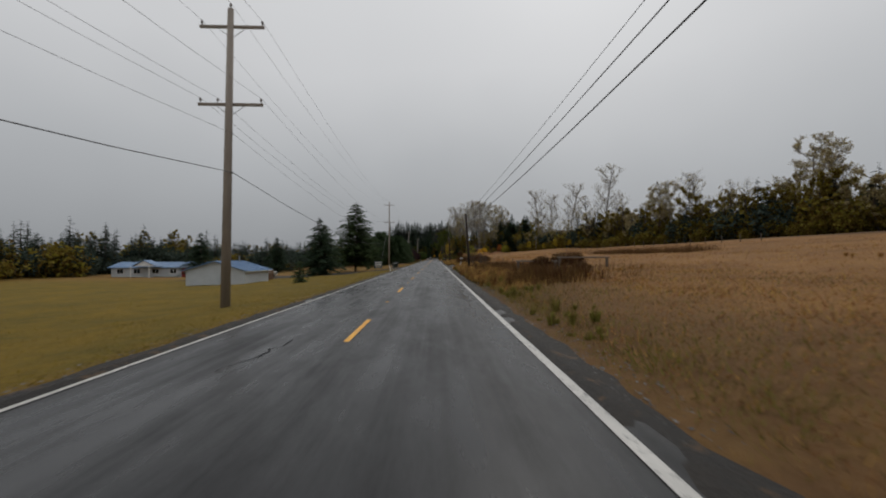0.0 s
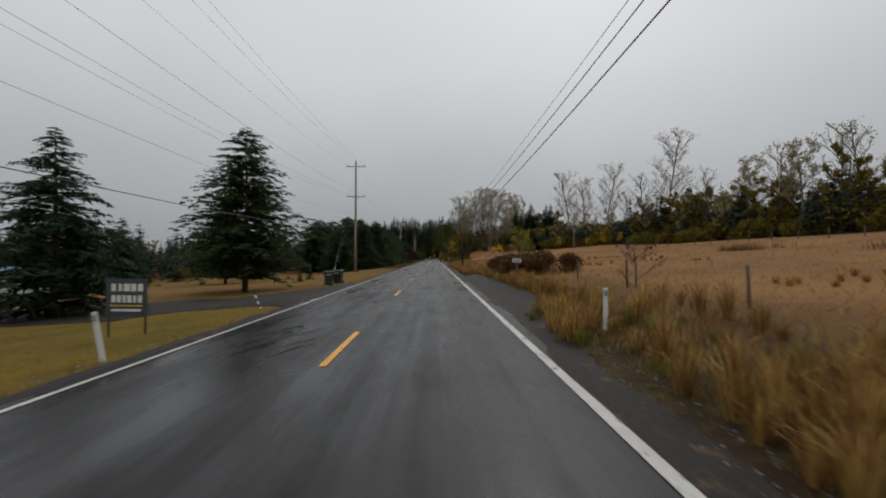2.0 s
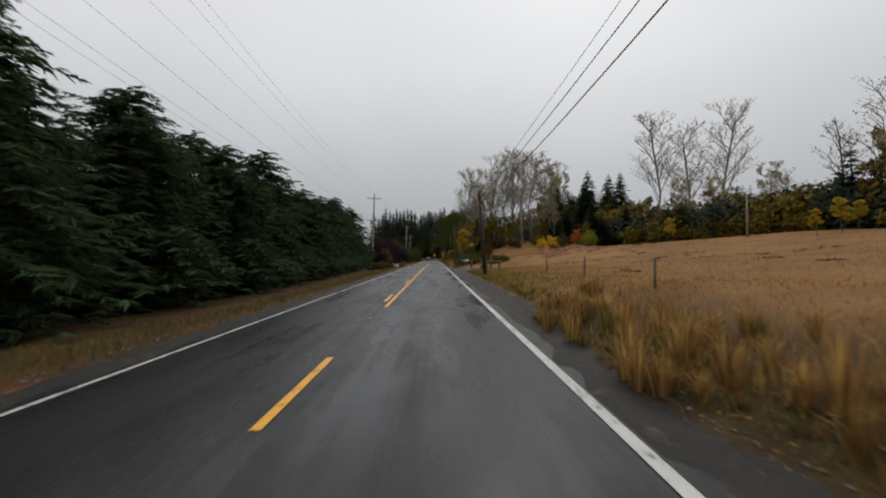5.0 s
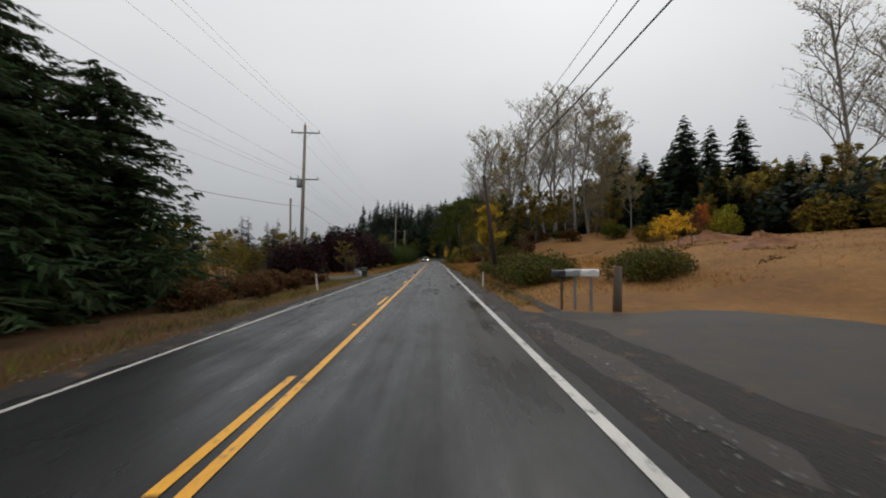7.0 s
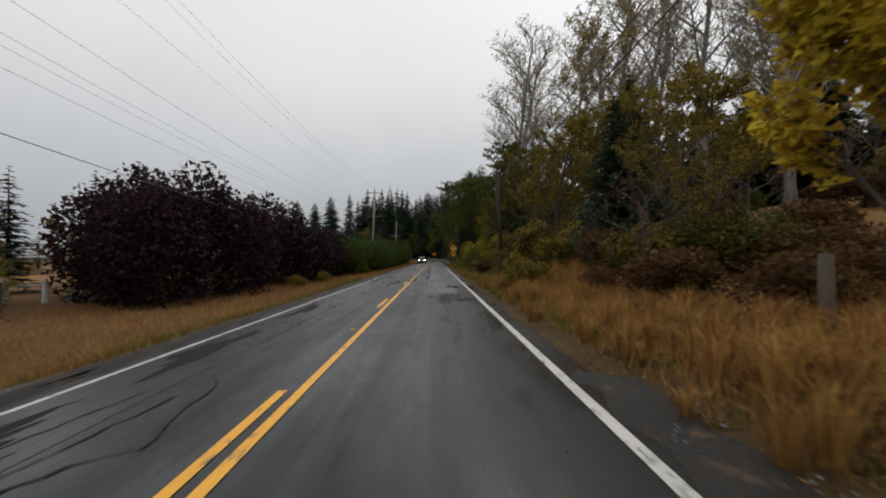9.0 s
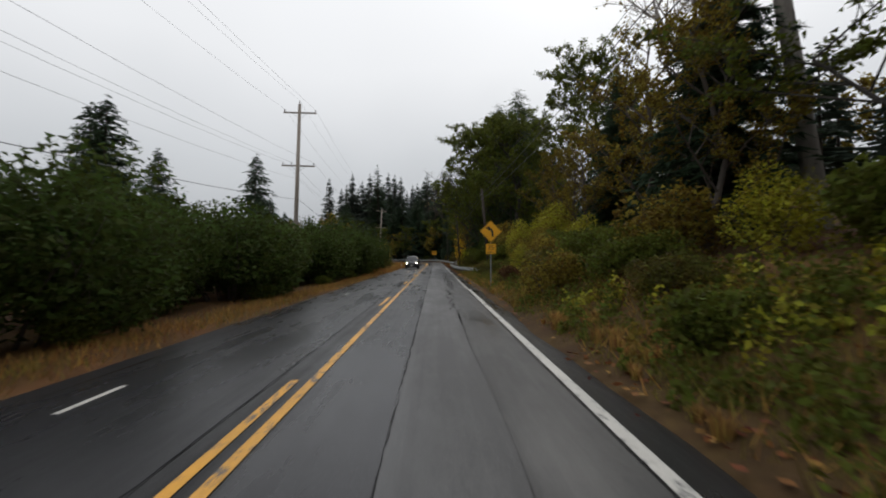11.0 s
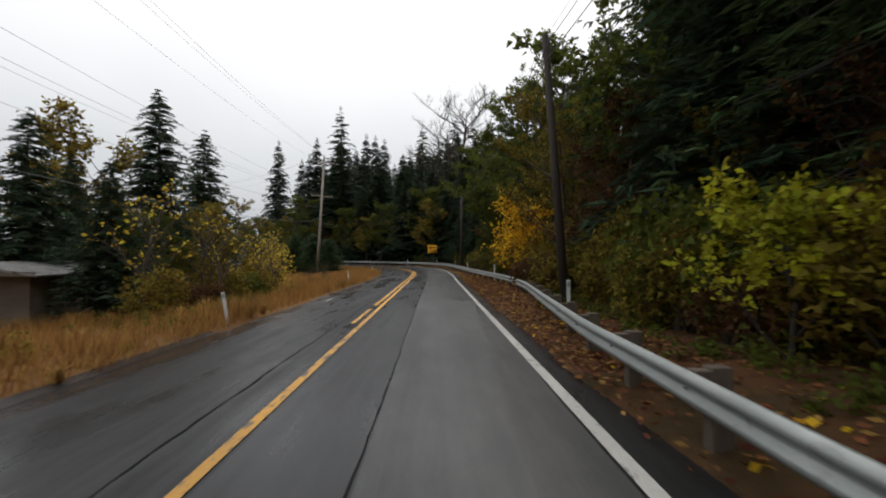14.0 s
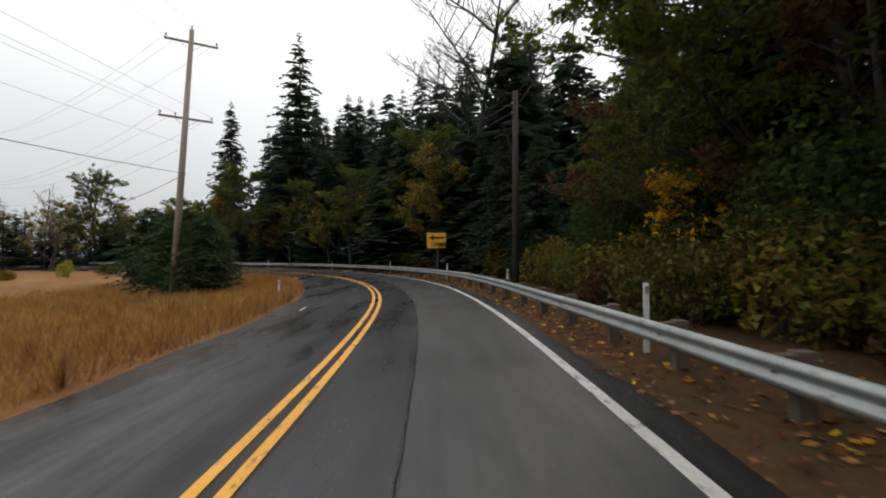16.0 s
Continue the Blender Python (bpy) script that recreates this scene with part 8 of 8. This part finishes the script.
weeds("guardrail_weeds", 170, 48, 336, 364, lambda s, r: 6.4 + 2.4 * r.uniform(0, 1, len(s)), 0.5, 0.08, LEAF_GREEN, "dark green weeds behind the guardrail")
weeds("verge_weeds", 46, 49, 211, 216.5, lambda s, r: -(5.0 + 3.0 * r.uniform(0, 1, len(s))), 0.34, 0.06, LEAF_GREEN, "low green weeds before the gravel driveway", 40)
blades("meadow_grass", on_ground(*scatter(15000, 50, 232, 274, lambda s, r: -(5.2 + 13 * r.uniform(0, 1, len(s)) ** 1.3), 0.5)), 0.42, 0.016, DRY_GRASS, "dry tan grass beyond the gravel driveway", 50, 0.6)
weeds("verge_weeds", 90, 51, 226, 266, lambda s, r: 4.8 + 3.0 * r.uniform(0, 1, len(s)), 0.3, 0.06, LEAF_GREEN, "low green weeds in the roadside grass", 40)
weeds("verge_weeds", 80, 52, 226, 266, lambda s, r: 5.2 + 3.4 * r.uniform(0, 1, len(s)), 0.45, 0.07, LEAF_RUST, "dead brown weeds in the roadside grass", 40)
blades("green_field_grass", on_ground(*scatter(8000, 53, -4, 34, lambda s, r: 4.9 + 11 * r.uniform(0, 1, len(s)) ** 1.3, 0.25, 3)), 0.15, 0.014, GREEN_GRASS, "green blades among the dry roadside grass", 53, 0.7)
blades("dull_field_grass", on_ground(*scatter(12000, 54, -4, 34, lambda s, r: 4.9 + 12 * r.uniform(0, 1, len(s)) ** 1.3, 0.3, 3)), 0.16, 0.014, DULL_GRASS, "dull dark blades among the dry roadside grass", 54, 0.7)
blades("green_field_grass", on_ground(*scatter(9000, 55, 140, 178, lambda s, r: 5.4 + 6 * r.uniform(0, 1, len(s)) ** 1.4, 0.25, 3)), 0.16, 0.014, GREEN_GRASS, "green blades beside the gravel", 55, 0.7)
blades("meadow_grass", on_ground(*scatter(14000, 56, 376, 432, lambda s, r: -(13 + 34 * r.uniform(0, 1, len(s))), 0.6)), 0.5, 0.03, DRY_GRASS, "dry tan meadow grass inside the bend", 56, 0.7)
weeds("meadow_weeds", 150, 57, 378, 430, lambda s, r: -(13 + 30 * r.uniform(0, 1, len(s))), 0.5, 0.11, LEAF_OLIVE, "olive weeds in the meadow inside the bend", 40, 0.6)
weeds("field_scrub", 240, 47, 140, 240, lambda s, r: 10 + 26 * r.uniform(0, 1, len(s)), 0.22, 0.07, LEAF_RUST, "low rust-brown scrub in the dry field", 40, 0.4)
weeds("thicket_weeds", 110, 45, 344, 366, lambda s, r: -(5.4 + 3.6 * r.uniform(0, 1, len(s))), 0.6, 0.08, LEAF_OLIVE, "olive weeds before the thicket")
weeds("thicket_weeds", 60, 46, 344, 366, lambda s, r: -(5.6 + 3.6 * r.uniform(0, 1, len(s))), 0.7, 0.085, LEAF_GREEN, "green weeds before the thicket")


def leaf_floor(name, n, seed, s0, s1, dens, size, material, label, lift=0.03):
    rng = np.random.default_rng(seed)
    s, l = scatter(n, seed, s0, s1, dens, 0.4, 4)
    p = on_ground(s, l, -lift, 0.02)
    v, f = cards(p, size, rng, 0.2, 1.2, 0.25, True)
    c = np.repeat(p, 4, 0)
    v[:, 2] = c[:, 2] + (v[:, 2] - c[:, 2]) * 0.45
    tagged(new(name, mesh(name, (v, f), material)), label, "fallen leaves", "", "stuff")


leaf_floor("fallen_leaves", 8000, 21, 345, 375, lambda s, r: 3.95 + np.abs(r.normal(0, 1.5, len(s))), 0.1, LITTER, "brown and orange fallen leaves under the guardrail")
leaf_floor("fallen_leaves", 9000, 26, 312, 410, lambda s, r: 4.1 + np.abs(r.normal(0, 2.0, len(s))), 0.1, LITTER, "scattered brown leaves along the guardrail")
leaf_floor("fallen_leaves", 1800, 22, 240, 306, lambda s, r: 4.5 + np.abs(r.normal(0, 1.5, len(s))), 0.12, LITTER, "brown fallen leaves on the verge")
leaf_floor("yellow_fallen_leaves", 600, 23, 300, 410, lambda s, r: 4.3 + np.abs(r.normal(0, 1.4, len(s))), 0.14, LEAF_YELLOW, "yellow fallen maple leaves under the guardrail")
leaf_floor("yellow_fallen_leaves", 2600, 25, 365, 378, lambda s, r: 6.2 + 3.2 * r.uniform(0, 1, len(s)), 0.16, LEAF_YELLOW, "carpet of yellow maple leaves below the young maple", 0.0)
leaf_floor("shoulder_leaves", 7000, 24, 60, 236, lambda s, r: 4.5 + np.abs(r.normal(0, 0.6, len(s))), 0.07, LITTER, "scattered leaves on the gravel shoulder", 0.04)


def gravel_stones():
    rng = np.random.default_rng(31)
    n = 13000
    s = rng.uniform(4, 232, n)
    l = np.where(rng.random(n) < 0.75, rng.uniform(4.0, 4.9, n), -rng.uniform(3.6, 4.3, n))
    bay = (s > 64) & (s < 92) & (l > 0)
    l = np.where(bay, rng.uniform(4.0, 5.8, n), l)
    l = np.where((s > 140) & (s < 176) & (l > 0), rng.uniform(4.0, 5.3, n), l)
    v0 = np.array([(1, 0, 0), (-1, 0, 0), (0, 1, 0), (0, -1, 0), (0, 0, 0.7), (0, 0, -0.7)], float)
    f0 = [(4, 0, 2), (4, 2, 1), (4, 1, 3), (4, 3, 0)]
    vs, fs = [], []
    for i in range(n):
        x, y, h = place(s[i], l[i])
        edge = RIGHT_EDGE if l[i] > 0 else LEFT_EDGE
        z = max(ground_at(x, y), float(road_z(s[i], edge)) - 0.065 - 0.12 * abs(l[i] - edge)) + 0.042
        r = rng.uniform(0.01, 0.034)
        vs.append(v0 * r * rng.uniform(0.6, 1.3, (6, 3)) + (x, y, z))
        fs += [tuple(q + 6 * i for q in t) for t in f0]
    tagged(new("shoulder_stones", mesh("shoulder_stones", (np.concatenate(vs), fs), STONES)), "loose grey stones on the road shoulder", "gravel", "", "stuff")


gravel_stones()
